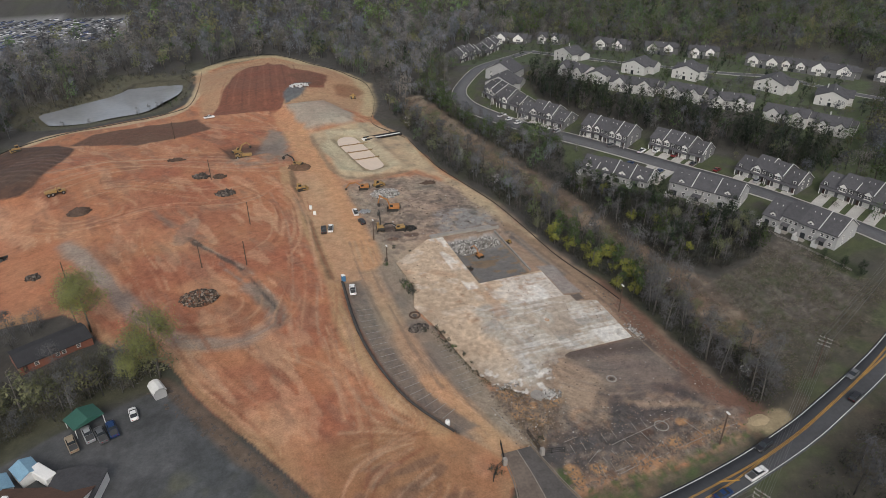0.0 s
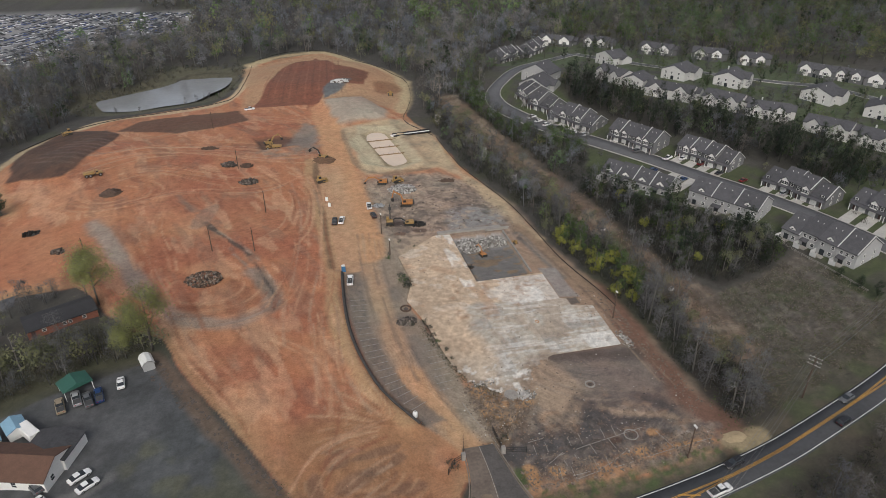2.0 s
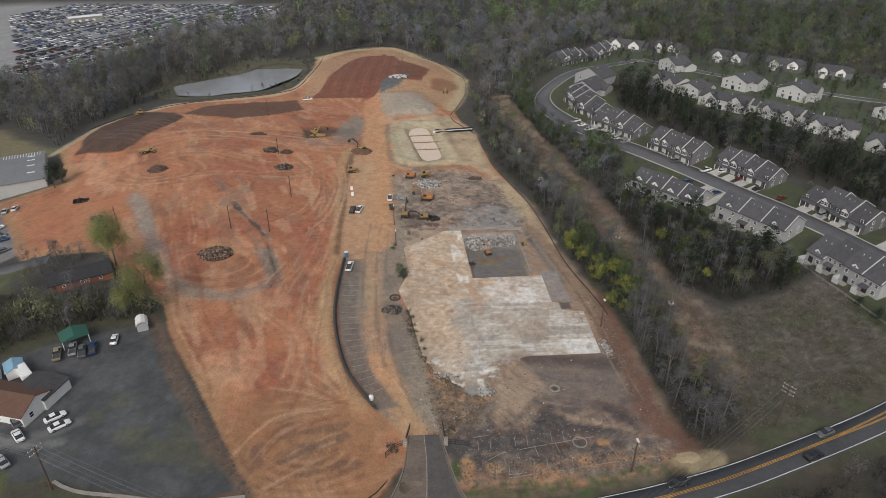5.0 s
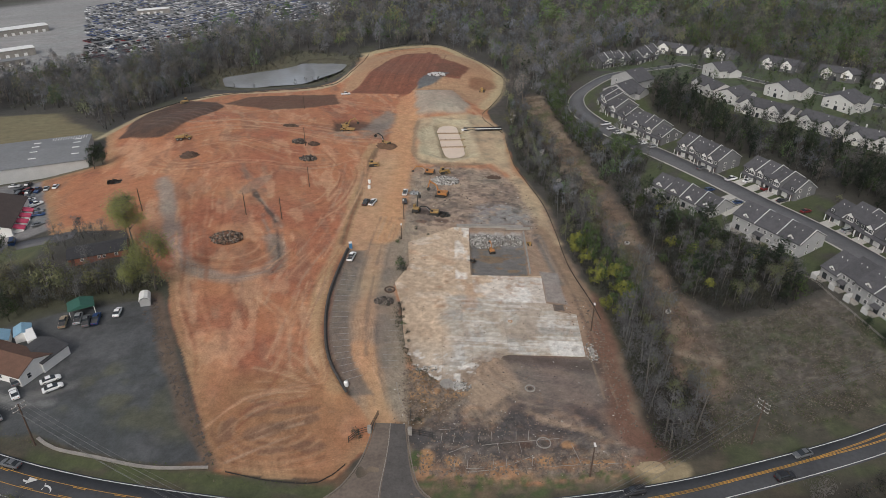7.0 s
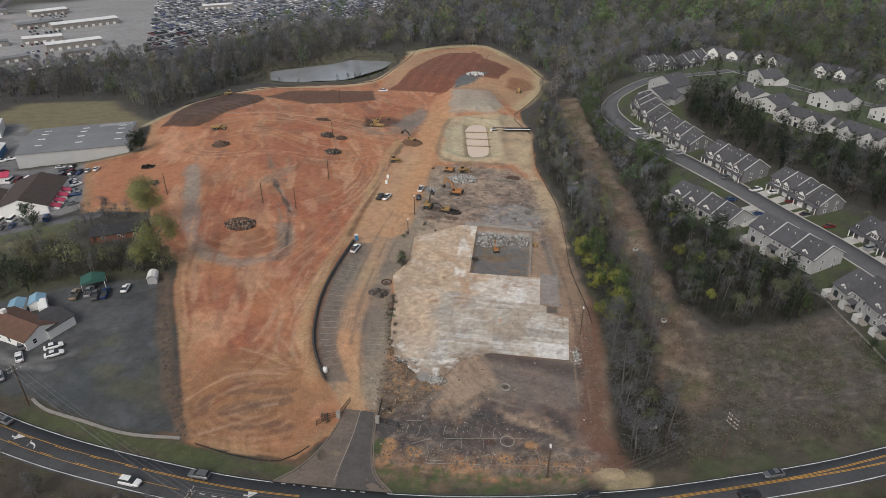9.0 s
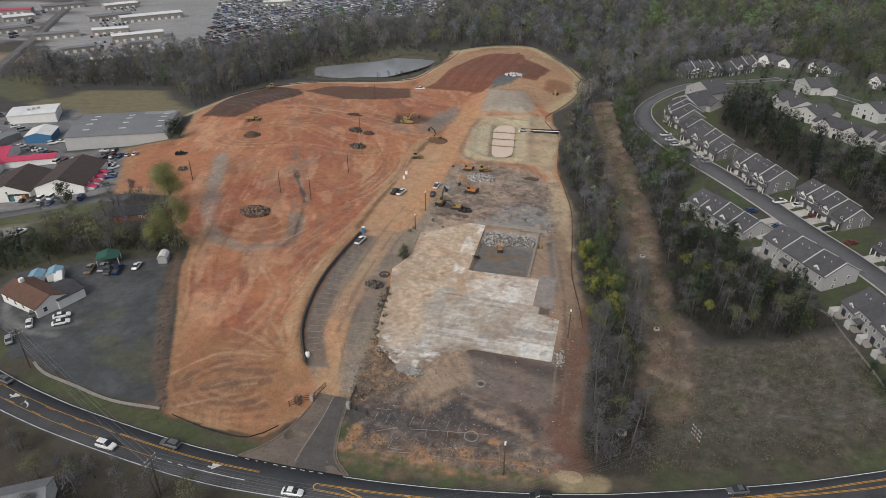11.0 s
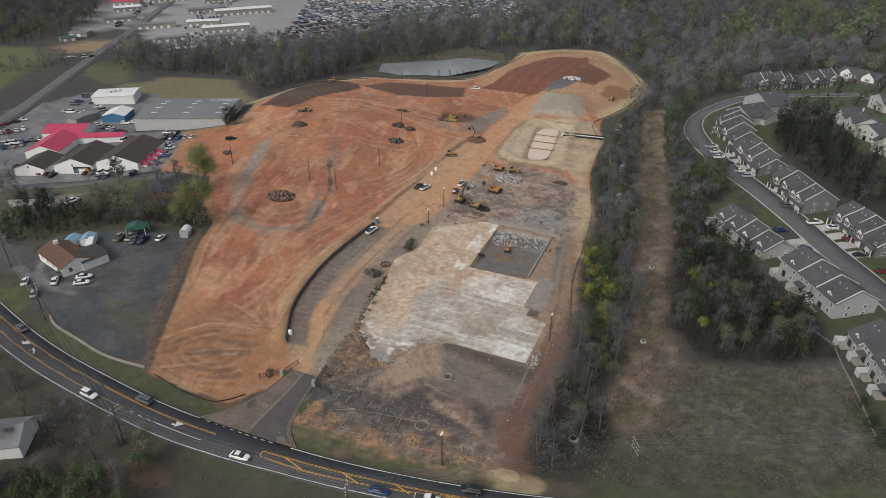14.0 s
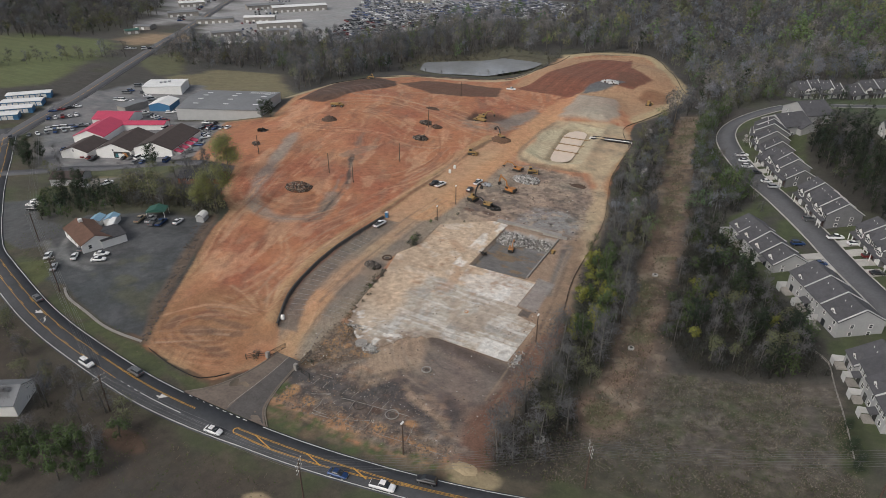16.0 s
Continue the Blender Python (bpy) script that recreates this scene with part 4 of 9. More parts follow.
stroke([(-50, 103), (-44, 97), (-34, 92.5), (-26, 93.5)], 2.2, (0.2, 0.2, 0.195), 1.0, 0.6, 238, 1)
stroke([(-19, 140), (-12, 126), (-4, 110), (6, 92), (17, 77)], 3.5, (0.12, 0.085, 0.06), 1.2, 0.9, 233, 1.5)
stroke([(-55, 98), (-40, 93), (-30, 96), (-24, 100)], 2.5, (0.2, 0.2, 0.19), 1, 0.5, 234, 1)

fleck = lattice(gx, gy, 0.9, 401) * 0.6 + lattice(gx, gy, 2.1, 402) * 0.4
torn = np.maximum(smooth(-2, 2, depth_inside(RUBBLE_GROUND, gx, gy)), 0.7 * smooth(-2, 2, depth_inside(NORTH_MIX, gx, gy)))
rank = smooth(-3, 2, depth_inside(MEADOW, gx, gy))
tint *= (1 + (np.where(site > 0, 0.2, 0.45) + 0.3 * torn + 0.35 * rank) * (fleck - 0.5))[:, None]
tint[:, 1:] *= (1 + np.where(site > 0, 0.22, 0.12) * (cloudy(gx, gy, 14, 403) - 0.5))[:, None]
rough = smooth(-1, 3, site)
gz = height(gx, gy)
gz += rough * (0.35 * (cloudy(gx, gy, 9, 300) - 0.5) + 0.25 * (cloudy(gx, gy, 2.6, 301, 2) - 0.5))
gz += smooth(2, -4, site) * 0.5 * (cloudy(gx, gy, 6, 302) - 0.5)
slab_in = depth_inside(SLAB, gx, gy)
flat = smooth(-2.5, 0.0, slab_in)
gz = gz * (1 - flat) + height(gx, gy) * flat
gz -= 0.25 * smooth(-0.4, 0.3, slab_in)
pit_in = depth_inside(PIT, gx, gy)
gz -= 1.2 * smooth(-0.3, 0.5, pit_in) * (1 + 0.15 * (cloudy(gx, gy, 3, 303) - 0.5))
gz -= 1.6 * smooth(-2.5, 2.0, depth_inside(BASIN, gx, gy))
gz += 0.9 * bump(from_line(BERM + BERM[:1], gx, gy)[0], 0 * gx, 0, 0, 2.5, 1)
gz += 4.0 * smooth(-8, 9, depth_inside(GRAVEL, gx, gy))
gz += 1.6 * smooth(-5, 8, depth_inside(NW_DARK, gx, gy))
gz -= 1.5 * smooth(-1, 3, depth_inside(CUT, gx, gy))
bank, _ = from_line(LOT_EDGE, gx, gy)
gz += 1.15 * bump(from_line([(x - 2.9, y) for x, y in LOT_EDGE], gx, gy)[0], 0 * gx, 0, 0, 2.3, 1)
for line, half, deep in ((ROAD, 6.2, 0.12), (STREET, 4.6, 0.1), (WEST_ROAD, 7.0, 0.1), (SIDE_ROAD, 3.6, 0.1), (BACK_STREET, 3.6, 0.1)):
    d, _ = from_line(line, gx, gy)
    k = smooth(half + 6, half, d)
    gz = gz * (1 - k) + (height(gx, gy) - deep) * k
paint(smooth(0.2, -0.3, pit_in * -1) * 0.98, (0.135, 0.128, 0.122))
where = np.nonzero(pit_in > 0)[0]
paint(smooth(0.5, 0.65, cloudy(gx[where], gy[where] * 2.2, 5, 310)) * 0.7, (0.2, 0.13, 0.065), where)
where = np.nonzero((pit_in > 0) & (gy > 180))[0]
paint(smooth(180, 186, gy[where]) * smooth(0.35, 0.5, cloudy(gx[where], gy[where], 3, 311)) * 0.7, (0.3, 0.29, 0.28), where)

cols = len(xs)
i = np.arange((len(ys) - 1) * (cols - 1))
a = (i // (cols - 1)) * cols + i % (cols - 1)
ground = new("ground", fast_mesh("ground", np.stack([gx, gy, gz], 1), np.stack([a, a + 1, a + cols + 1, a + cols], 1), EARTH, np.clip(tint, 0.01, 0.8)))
ground.data.polygons.foreach_set("use_smooth", [True] * len(ground.data.polygons))
wear = ground.data.attributes.new("wear", "FLOAT", "POINT")
wear.data.foreach_set("value", (0.4 + 0.6 * smooth(-1.5, 1.5, site) + 0.6 * torn + 1.0 * rank).astype(np.float32))
tagged(ground, "orange clay building ground among leaf-littered woods and grass", "ground", kind="structure")
grid_z = gz.reshape(len(ys), cols)


def land(x, y):
    """The height of the ground sheet."""
    j, k = min(max(np.searchsorted(xs, x) - 1, 0), cols - 2), min(max(np.searchsorted(ys, y) - 1, 0), len(ys) - 2)
    u, v = (x - xs[j]) / (xs[j + 1] - xs[j]), (y - ys[k]) / (ys[k + 1] - ys[k])
    return float((grid_z[k, j] * (1 - u) + grid_z[k, j + 1] * u) * (1 - v) + (grid_z[k + 1, j] * (1 - u) + grid_z[k + 1, j + 1] * u) * v)


def lay(x, y, turn=0.0, up=0.0):
    """A pose on the ground."""
    return pose(x, y, land(x, y) + up, 0, 0, turn)


def ribbon(line, left, right, up=0.03, thick=0.0, gaps=None):
    """A strip along a line, from left to right of it in metres, draped over the lie of the land. gaps: (painted, bare) lengths."""
    s = Shape()
    run = 0.0
    for (ax, ay), (bx, by) in zip(line, line[1:]):
        d = math.hypot(bx - ax, by - ay)
        if d < 1e-6:
            continue
        ux, uy = (bx - ax) / d, (by - ay) / d
        if gaps is None or run % sum(gaps) < gaps[0]:
            pts = [(ax - uy * o, ay + ux * o) for o in (left, right)] + [(bx - uy * o, by + ux * o) for o in (right, left)]
            top = [(px, py, float(height(px, py)) + up) for px, py in pts]
            if thick:
                low = [(px, py, pz - thick) for px, py, pz in top]
                s.add(top + low, [(3, 2, 1, 0), (0, 1, 5, 4), (2, 3, 7, 6), (1, 2, 6, 5), (3, 0, 4, 7)])
            else:
                s.add(top, [(3, 2, 1, 0)])
        run += d
    return s

# ---- roads ----


def joined(line, left, right, up, mat, name, wide=lambda x: 1.0):
    """A carriageway as one sheet with mitred joints and skirts."""
    co, faces = [], []
    n = len(line)
    for k, (x, y) in enumerate(line):
        (ax, ay), (bx, by) = line[max(k - 1, 0)], line[min(k + 1, n - 1)]
        d = math.hypot(bx - ax, by - ay)
        ux, uy = (bx - ax) / d, (by - ay) / d
        half = wide(x)
        for o, dz in ((left * half, -0.5), (left * half, 0), (0, 0.06), (right * half, 0), (right * half, -0.5)):
            px, py = x - uy * o, y + ux * o
            co.append((px, py, float(height(px, py)) + up + dz))
    for k in range(n - 1):
        for j in range(4):
            faces.append((5 * k + j, 5 * k + 5 + j, 5 * k + 6 + j, 5 * k + 1 + j))
    return new(name, fast_mesh(name, co, faces, mat))


def road_half(x):
    return float(np.interp(x, (-60, 40, 65, 100, 400), (4.55, 4.6, 3.95, 3.6, 3.6)))


fine_road = curve(ROAD[::2], 2.0)
dash_road = curve(ROAD[::2], 0.5)
road = tagged(joined(fine_road, 1, -1, 0.0, ASPHALT, "road", road_half), "dark asphalt main road with yellow centre markings", "road", kind="structure")


def marking(line, off, wide, mat, x0=-1e9, x1=1e9, gaps=None):
    """A painted line beside the road's axis; off gives its distance from the axis."""
    pts = [p for p in line if x0 <= p[0] <= x1]
    moved = []
    for k, (x, y) in enumerate(pts):
        (ax, ay), (bx, by) = pts[max(k - 1, 0)], pts[min(k + 1, len(pts) - 1)]
        d = math.hypot(bx - ax, by - ay)
        moved.append((x - (by - ay) / d * off(x), y + (bx - ax) / d * off(x)))
    part("road_marking", ribbon(moved, wide / 2, -wide / 2, 0.085, 0, gaps).mesh("road_marking", mat), road)


def rim(x):
    return road_half(x) - 0.42


marking(fine_road, rim, 0.18, LINE_WHITE, -190, 41)
marking(dash_road, rim, 0.2, LINE_WHITE, 42, 61, (0.9, 1.2))
marking(fine_road, rim, 0.18, LINE_WHITE, 63, 300)
marking(fine_road, lambda x: -rim(x), 0.18, LINE_WHITE, -190, 300)
NORTH_YELLOW = ((60, 66, 78, 90, 105, 125, 150, 165, 175), (0.75, 0.7, 0.6, 0.5, 0.2, 0.5, 0.6, 1.0, 1.2))
SOUTH_YELLOW = ((60, 70, 82, 93, 105, 125, 150, 165, 175), (-0.75, -1.4, -1.2, -0.8, -0.1, 0.25, 0.35, -0.1, -0.4))
for o in (-0.13, 0.13):
    marking(fine_road, lambda x: 1.4 + o, 0.12, LINE_YELLOW, 12, 47.5)
    marking(fine_road, lambda x: float(np.interp(x, *NORTH_YELLOW)) + o, 0.12, LINE_YELLOW, 60, 300)
    marking(fine_road, lambda x: float(np.interp(x, *SOUTH_YELLOW)) + o, 0.12, LINE_YELLOW, 60, 300)
marking(fine_road, lambda x: 1.5, 0.12, LINE_YELLOW, -190, 12)
marking(dash_road, lambda x: 1.22, 0.12, LINE_YELLOW, -190, 12, (3, 6))
marking(fine_road, lambda x: -1.45, 0.12, LINE_YELLOW, -190, 23)
marking(dash_road, lambda x: -1.17, 0.12, LINE_YELLOW, -190, 14, (3, 6))
marking(dash_road, lambda x: -1.35, 0.16, LINE_WHITE, 24, 31, (1, 1.5))
marking(dash_road, lambda x: -1.35, 0.18, LINE_WHITE, 31, 45)
nose = [(60.4 - 0.95 * math.cos(a), 65.05 + 0.85 * math.sin(a)) for a in np.linspace(-1.5, 1.5, 9)]
part("road_marking", ribbon(nose, 0.14, -0.14, 0.09).mesh("road_marking", LINE_YELLOW), road)
for hx in (66, 78, 90):
    k = min(range(len(fine_road) - 2), key=lambda j: abs(fine_road[j][0] - hx))
    (ax, ay), (bx, by) = fine_road[k], fine_road[k + 2]
    d = math.hypot(bx - ax, by - ay)
    ux, uy = (bx - ax) / d, (by - ay) / d
    part("road_marking", ribbon([(ax - uy * 0.7, ay + ux * 0.7), (bx + uy * 1.2, by - ux * 1.2)], 0.14, -0.14, 0.09).mesh("road_marking", LINE_YELLOW), road)


def turn_arrow(x, y, turn):
    s = Shape()
    bow = [(1.9 * math.sin(a), 1.5 - 1.5 * math.cos(a)) for a in np.linspace(-1.3, 0.5, 8)]
    for (ax, ay), (bx, by) in zip(bow, bow[1:]):
        s.add([(ax, ay - 0.2, 0), (bx, by - 0.2, 0), (bx, by + 0.2, 0), (ax, ay + 0.2, 0)], [(0, 1, 2, 3)])
    ex, ey = bow[-1]
    s.add([(ex - 0.3, ey - 0.8, 0), (ex + 1.5, ey + 0.7, 0), (ex - 0.7, ey + 0.9, 0)], [(0, 1, 2)])
    part("road_marking", s.mesh("road_marking", LINE_WHITE), road, "white turn arrow", pose(x, y, float(height(x, y)) + 0.09, 0, 0, turn))


turn_arrow(36, 64.0, 2)
turn_arrow(-14.5, 69.9, 166)
turn_arrow(-19.4, 70.9, -14)
# drive mouth and gate apron
edge_w = curve([(40.5, 68.3), (45, 73.0), (48, 79), (49.6, 85), (50.4, 92)], 2)
edge_e = curve([(65.5, 69.2), (61.2, 73.5), (59.3, 80), (58.4, 86), (57.6, 92)], 2)
n = min(len(edge_w), len(edge_e))
rows = [(edge_w[int(k * (len(edge_w) - 1) / (n - 1))], edge_e[int(k * (len(edge_e) - 1) / (n - 1))]) for k in range(n)]
dusty = material("dusty_drive_asphalt", (0.15, 0.118, 0.095), 0.9, 0.3, 4, 0.02)


def strip_between(rows, up, mat, name, k0=0.0, k1=1.0):
    co, faces, m = [], [], 5
    for (ax, ay), (bx, by) in rows:
        for j in range(m):
            k = k0 + (k1 - k0) * j / (m - 1)
            px, py = ax + (bx - ax) * k, ay + (by - ay) * k
            co.append((px, py, float(height(px, py)) + up))
    faces = [(i * m + j, i * m + j + 1, (i + 1) * m + j + 1, (i + 1) * m + j) for i in range(len(rows) - 1) for j in range(m - 1)]
    return fast_mesh(name, co, faces, mat)


drive = tagged(new("driveway", strip_between(rows, 0.14, dusty, "driveway")), "dusty asphalt drive mouth at the site gate", "driveway", kind="structure")
part("fresh_lane", strip_between(rows, 0.145, material("worn_lane_asphalt", (0.088, 0.08, 0.074), 0.9, 0.3, 3, 0.02), "fresh_lane", 0.52, 0.97), drive, "dark asphalt lane")
part("lane_line", ribbon([tuple(np.array(a) * 0.5 + np.array(b) * 0.5) for a, b in rows[1:]], 0.06, -0.06, 0.16).mesh("lane_line", LINE_FAINT), drive)
dusty_kerb = material("dusty_kerb", (0.2, 0.17, 0.14), 0.9, 0.3, 1.5, 0.02)
for rim, side in ((edge_w, 0.3), (edge_e, -0.3)):
    part("kerb", ribbon(rim, side + 0.13, side - 0.13, 0.2, 0.4).mesh("kerb", dusty_kerb), drive)
street = tagged(joined(curve(STREET[::2], 2.5), 3.9, -3.9, 0.02, STREET_ASPHALT, "street"), "grey asphalt estate street with pale kerbs", "street", kind="structure")
for o in (4.1, -4.1):
    part("kerb", ribbon(curve(STREET[::2], 2.5), o + 0.2, o - 0.2, 0.14, 0.4).mesh("kerb", CONCRETE), street)
back_street = tagged(joined(curve(BACK_STREET[::2], 3), 3.2, -3.2, 0.03, STREET_ASPHALT, "street"), "grey asphalt street between the detached houses", "street", kind="structure")
for o in (3.4, -3.4):
    part("kerb", ribbon(curve(BACK_STREET[::2], 3), o + 0.18, o - 0.18, 0.13, 0.4).mesh("kerb", CONCRETE), back_street)
west_road = tagged(joined(curve(WEST_ROAD[::2], 5), 5.0, -5.0, 0.03, STREET_ASPHALT, "road"), "grey asphalt road past the shops", "road", kind="structure")
side_road = tagged(joined(curve(SIDE_ROAD[::2], 3), 3.2, -3.2, 0.03, STREET_ASPHALT, "road"), "narrow grey asphalt side road", "road", kind="structure")
for o in (-4.6, 4.6):
    part("road_marking", ribbon(curve(WEST_ROAD[::2], 5), o + 0.08, o - 0.08, 0.12).mesh("road_marking", LINE_FAINT), west_road)
part("road_marking", ribbon(curve(WEST_ROAD[::2], 5), 0.1, -0.1, 0.13).mesh("road_marking", LINE_YELLOW), west_road)

# ---- the old building's floor slab, in cast bays ----
BAY = (6.1, 5.2)
slab = thing("floor_slab", "cracked pale concrete floor slab of a torn-down building", "slab", kind="structure")
CAST = tinted("cast_concrete", 0.9, 0.42, 1.6, 0.03)


def cut_outline(poly, x0, y0, x1, y1):
    """The part of an outline within an upright box, by clipping at its four sides."""
    for axis, edge, keep in ((0, x0, 1), (0, x1, -1), (1, y0, 1), (1, y1, -1)):
        out = []
        for p, q in zip(poly, poly[1:] + poly[:1]):
            pin, qin = (p[axis] - edge) * keep >= 0, (q[axis] - edge) * keep >= 0
            if pin:
                out.append(p)
            if pin != qin:
                k = (edge - p[axis]) / (q[axis] - p[axis])
                out.append((p[0] + (q[0] - p[0]) * k, p[1] + (q[1] - p[1]) * k))
        poly = out
        if len(poly) < 3:
            return []
    return poly


def slab_tone(x, y, own):
    """Dust-tan in the west and north, worn beige in the south with pale scrapes along the bays, scraped white beside the pit."""
    tan, worn, pale, grey = (np.array(c) for c in ((0.5, 0.38, 0.268), (0.42, 0.375, 0.312), (0.68, 0.66, 0.615), (0.3, 0.285, 0.265)))

    def mix(c, k, tone):
        k = np.clip(k, 0, 1)[:, None]
        return c * (1 - k) + tone * k

    south = smooth(64, 70, x + 9 * (cloudy(x, y, 9, 500) - 0.5)) * smooth(149, 146, y + 3 * (cloudy(x, y, 6, 501) - 0.5))
    c = mix(np.tile(tan, (len(x), 1)), np.maximum(south, 0.5 * smooth(130, 116, y)), worn)
    bay = np.sin(np.floor((x - 48) / BAY[0]) * 12.9 + np.floor((y - 104) / BAY[1]) * 78.2) * 437.5
    bay = bay - np.floor(bay)
    c = mix(c, (bay < 0.24) * south * 0.5, grey)
    c = mix(c, (bay > 0.72) * south * 0.16, pale)
    scrape = smooth(0.54, 0.6, cloudy(x * 0.14, y * 2.6, 2.4, 505, 3)) * smooth(0.4, 0.52, cloudy(x, y, 11, 513))
    c = mix(c, scrape * south * 0.5, pale)
    block = (x > 76) * (y > 145.8) * (y < 161) * smooth(0.3, 0.42, cloudy(x * 0.5, y, 4, 502) + 0.012 * (x - 84))
    c = mix(c, block * (0.55 + 0.4 * smooth(84, 95, x)), pale)
    c = mix(c, (x > 70.2) * (x < 76.2) * (y > 158) * smooth(0.4, 0.55, cloudy(x, y * 0.4, 3, 503)) * 0.75, pale)
    c = mix(c, (x > 96.5) * (y < 127) * smooth(0.3, 0.4, cloudy(x, y, 4, 504)) * 0.7, pale)
    c = mix(c, smooth(0.6, 0.66, cloudy(x, y, 4, 514)) * (x < 74) * smooth(140, 150, y) * 0.22, pale)
    dirt = np.maximum(smooth(0.55, 0.68, cloudy(x, y * 0.6, 6, 506)) * 0.5, smooth(0.58, 0.66, cloudy(x, y, 2.0, 512)) * 0.4)
    c = mix(c, dirt, np.array((0.33, 0.24, 0.165)))
    rut = np.abs(np.hypot(x - 52, y - 150) - 24 - 3 * (cloudy(x, y, 12, 515) - 0.5))
    c = mix(c, smooth(2.6, 1.2, rut) * smooth(0.42, 0.55, cloudy(x, y, 5, 516)) * 0.5, np.array((0.4, 0.25, 0.155)))
    c = mix(c, smooth(0.62, 0.78, cloudy(x, y, 2.5, 508)) * smooth(0.45, 0.6, cloudy(x, y, 16, 509)) * 0.6, np.array((0.3, 0.17, 0.1)))
    shore = smooth(4.5, 0.0, depth_inside(SLAB_RIM, x, y) + 5 * (cloudy(x, y, 3, 510) - 0.5)) * smooth(128, 118, y) * smooth(90, 80, x)
    c = mix(c, shore * 0.85, np.array((0.24, 0.175, 0.125)))
    c = mix(c, smooth(0.6, 0.66, cloudy(x, y, 1.6, 511)) * smooth(124, 116, y) * smooth(82, 72, x) * 0.7, pale)
    return c * (own * (0.82 + 0.36 * lattice(x, y, 0.8, 507)))[:, None]


pick = random.Random(5)
for bi in range(11):
    for bj in range(18):
        x0, y0 = 48 + bi * BAY[0], 104 + bj * BAY[1]
        lift, own = pick.uniform(0.0, 0.025), pick.uniform(0.95, 1.05)
        co, faces = [], []
        for ci in range(11):
            for cj in range(10):
                cx, cy = x0 + 0.03 + ci * (BAY[0] - 0.03) / 11, y0 + 0.03 + cj * (BAY[1] - 0.03) / 10
                ring = cut_outline(SLAB, cx, cy, cx + (BAY[0] - 0.03) / 11, cy + (BAY[1] - 0.03) / 10)
                n = len(ring)
                if n < 3:
                    continue
                k = len(co)
                co += [(x, y, float(height(x, y)) + 0.04 + lift) for x, y in ring] + [(x, y, float(height(x, y)) - 0.4) for x, y in ring]
                faces.append(tuple(range(k, k + n)))
                for e in range(n):
                    p, q = ring[e], ring[(e + 1) % n]
                    inner = abs(p[0] - q[0]) < 1e-6 and x0 + 0.1 < p[0] < x0 + BAY[0] - 0.1 or abs(p[1] - q[1]) < 1e-6 and y0 + 0.1 < p[1] < y0 + BAY[1] - 0.1
                    if not inner:
                        faces.append((k + (e + 1) % n, k + e, k + n + e, k + n + (e + 1) % n))
        if len(co) < 40:
            continue
        me = bpy.data.meshes.new("slab_bay")
        me.from_pydata(co, [], faces)
        at = np.array(co)
        layer = me.color_attributes.new("tint", "FLOAT_COLOR", "POINT")
        layer.data.foreach_set("color", np.concatenate([slab_tone(at[:, 0], at[:, 1], own), np.ones((len(co), 1))], 1).astype(np.float32).ravel())
        me.materials.append(CAST)
        me.update()
        part("slab_bay", me, slab)
# the low wall that is left round the pit
for a, b, w, h in (((71.5, 195), (96.5, 196.3), 1.6, 0.5), ((96.4, 193), (95.6, 163), 0.5, 0.35), ((90, 194.5), (99, 195), 0.8, 0.7)):
    s = Shape()
    s.bar((*a, land(*a) + h / 2), (*b, land(*b) + h / 2), w, h + 0.5)
    part("footing", s.mesh("footing", KERB), slab)

# ---- water ----
POND = [(-76, 399), (-83, 420), (-74, 428), (-63, 436), (-49, 445), (-41, 454), (-33, 466), (-21, 469), (-7, 466), (-4, 456), (-7, 438), (-17, 421), (-27, 406), (-44, 401), (-59, 396)]
POND = curve(POND + POND[:1], 3)[:-1]


def sheet(outline, z, mat, name):
    s = Shape()
    s.add([(x, y, z) for x, y in outline], [tuple(range(len(outline)))])
    return s.mesh(name, mat)


pond = tagged(new("pond", sheet(POND, 0.7, WATER, "pond")), "still grey pond with a reedy shore", "pond", kind="structure")
basin_water = tagged(new("basin_water", sheet(curve([(63, 302), (64.5, 309), (68.5, 312), (72.8, 309.5), (74.4, 300), (76.6, 275), (76.0, 268), (72, 265.6), (67.4, 268), (63, 302)], 2)[:-1], land(69, 290) + 0.95, SILT_WATER, "basin_water")),
                     "muddy tan water in a settling basin", "water", kind="structure")
for k, y in enumerate((299, 289, 279)):
    baffle = thing("basin_baffle", "tan cloth baffle across the settling basin", "baffle", group="basin baffles")
    z = land(69, 290) + 0.8
    s = Shape()
    s.bar((62.6, y + 0.3, z + 0.05), (77.6, y + 0.7, z + 0.05), 0.3, 1.0)
    part("cloth", s.mesh("cloth", material("jute_cloth", (0.24, 0.16, 0.08), 0.95, 0.25, 1)), baffle)
    for j in range(7):
        s = Shape()
        s.tube([(62.7 + j * 2.4, y + 0.3 + 0.05 * j, z - 1.2), (62.7 + j * 2.4, y + 0.3 + 0.05 * j, z + 1.0)], [0.07, 0.07], 5)
        part("stake", s.mesh("stake", TIMBER), baffle)
culvert = thing("outlet_channel", "white-lined outlet channel between two black pipes", "channel")
s = Shape()
s.bar((76, 304, land(77, 304) + 0.15), (97, 306.5, land(96, 306) + 0.15), 3.0, 0.25)
part("lining", s.mesh("lining", WHITE), culvert, "white cloth lining")
for o in (-1.8, 1.8):
    s = Shape()
    s.tube([(77, 304.2 + o, land(77, 304) + 0.45), (97, 306.7 + o, land(96, 306) + 0.45)], [0.45, 0.45], 8)
    part("pipe", s.mesh("pipe", BLACK, True), culvert, "black filter pipe")

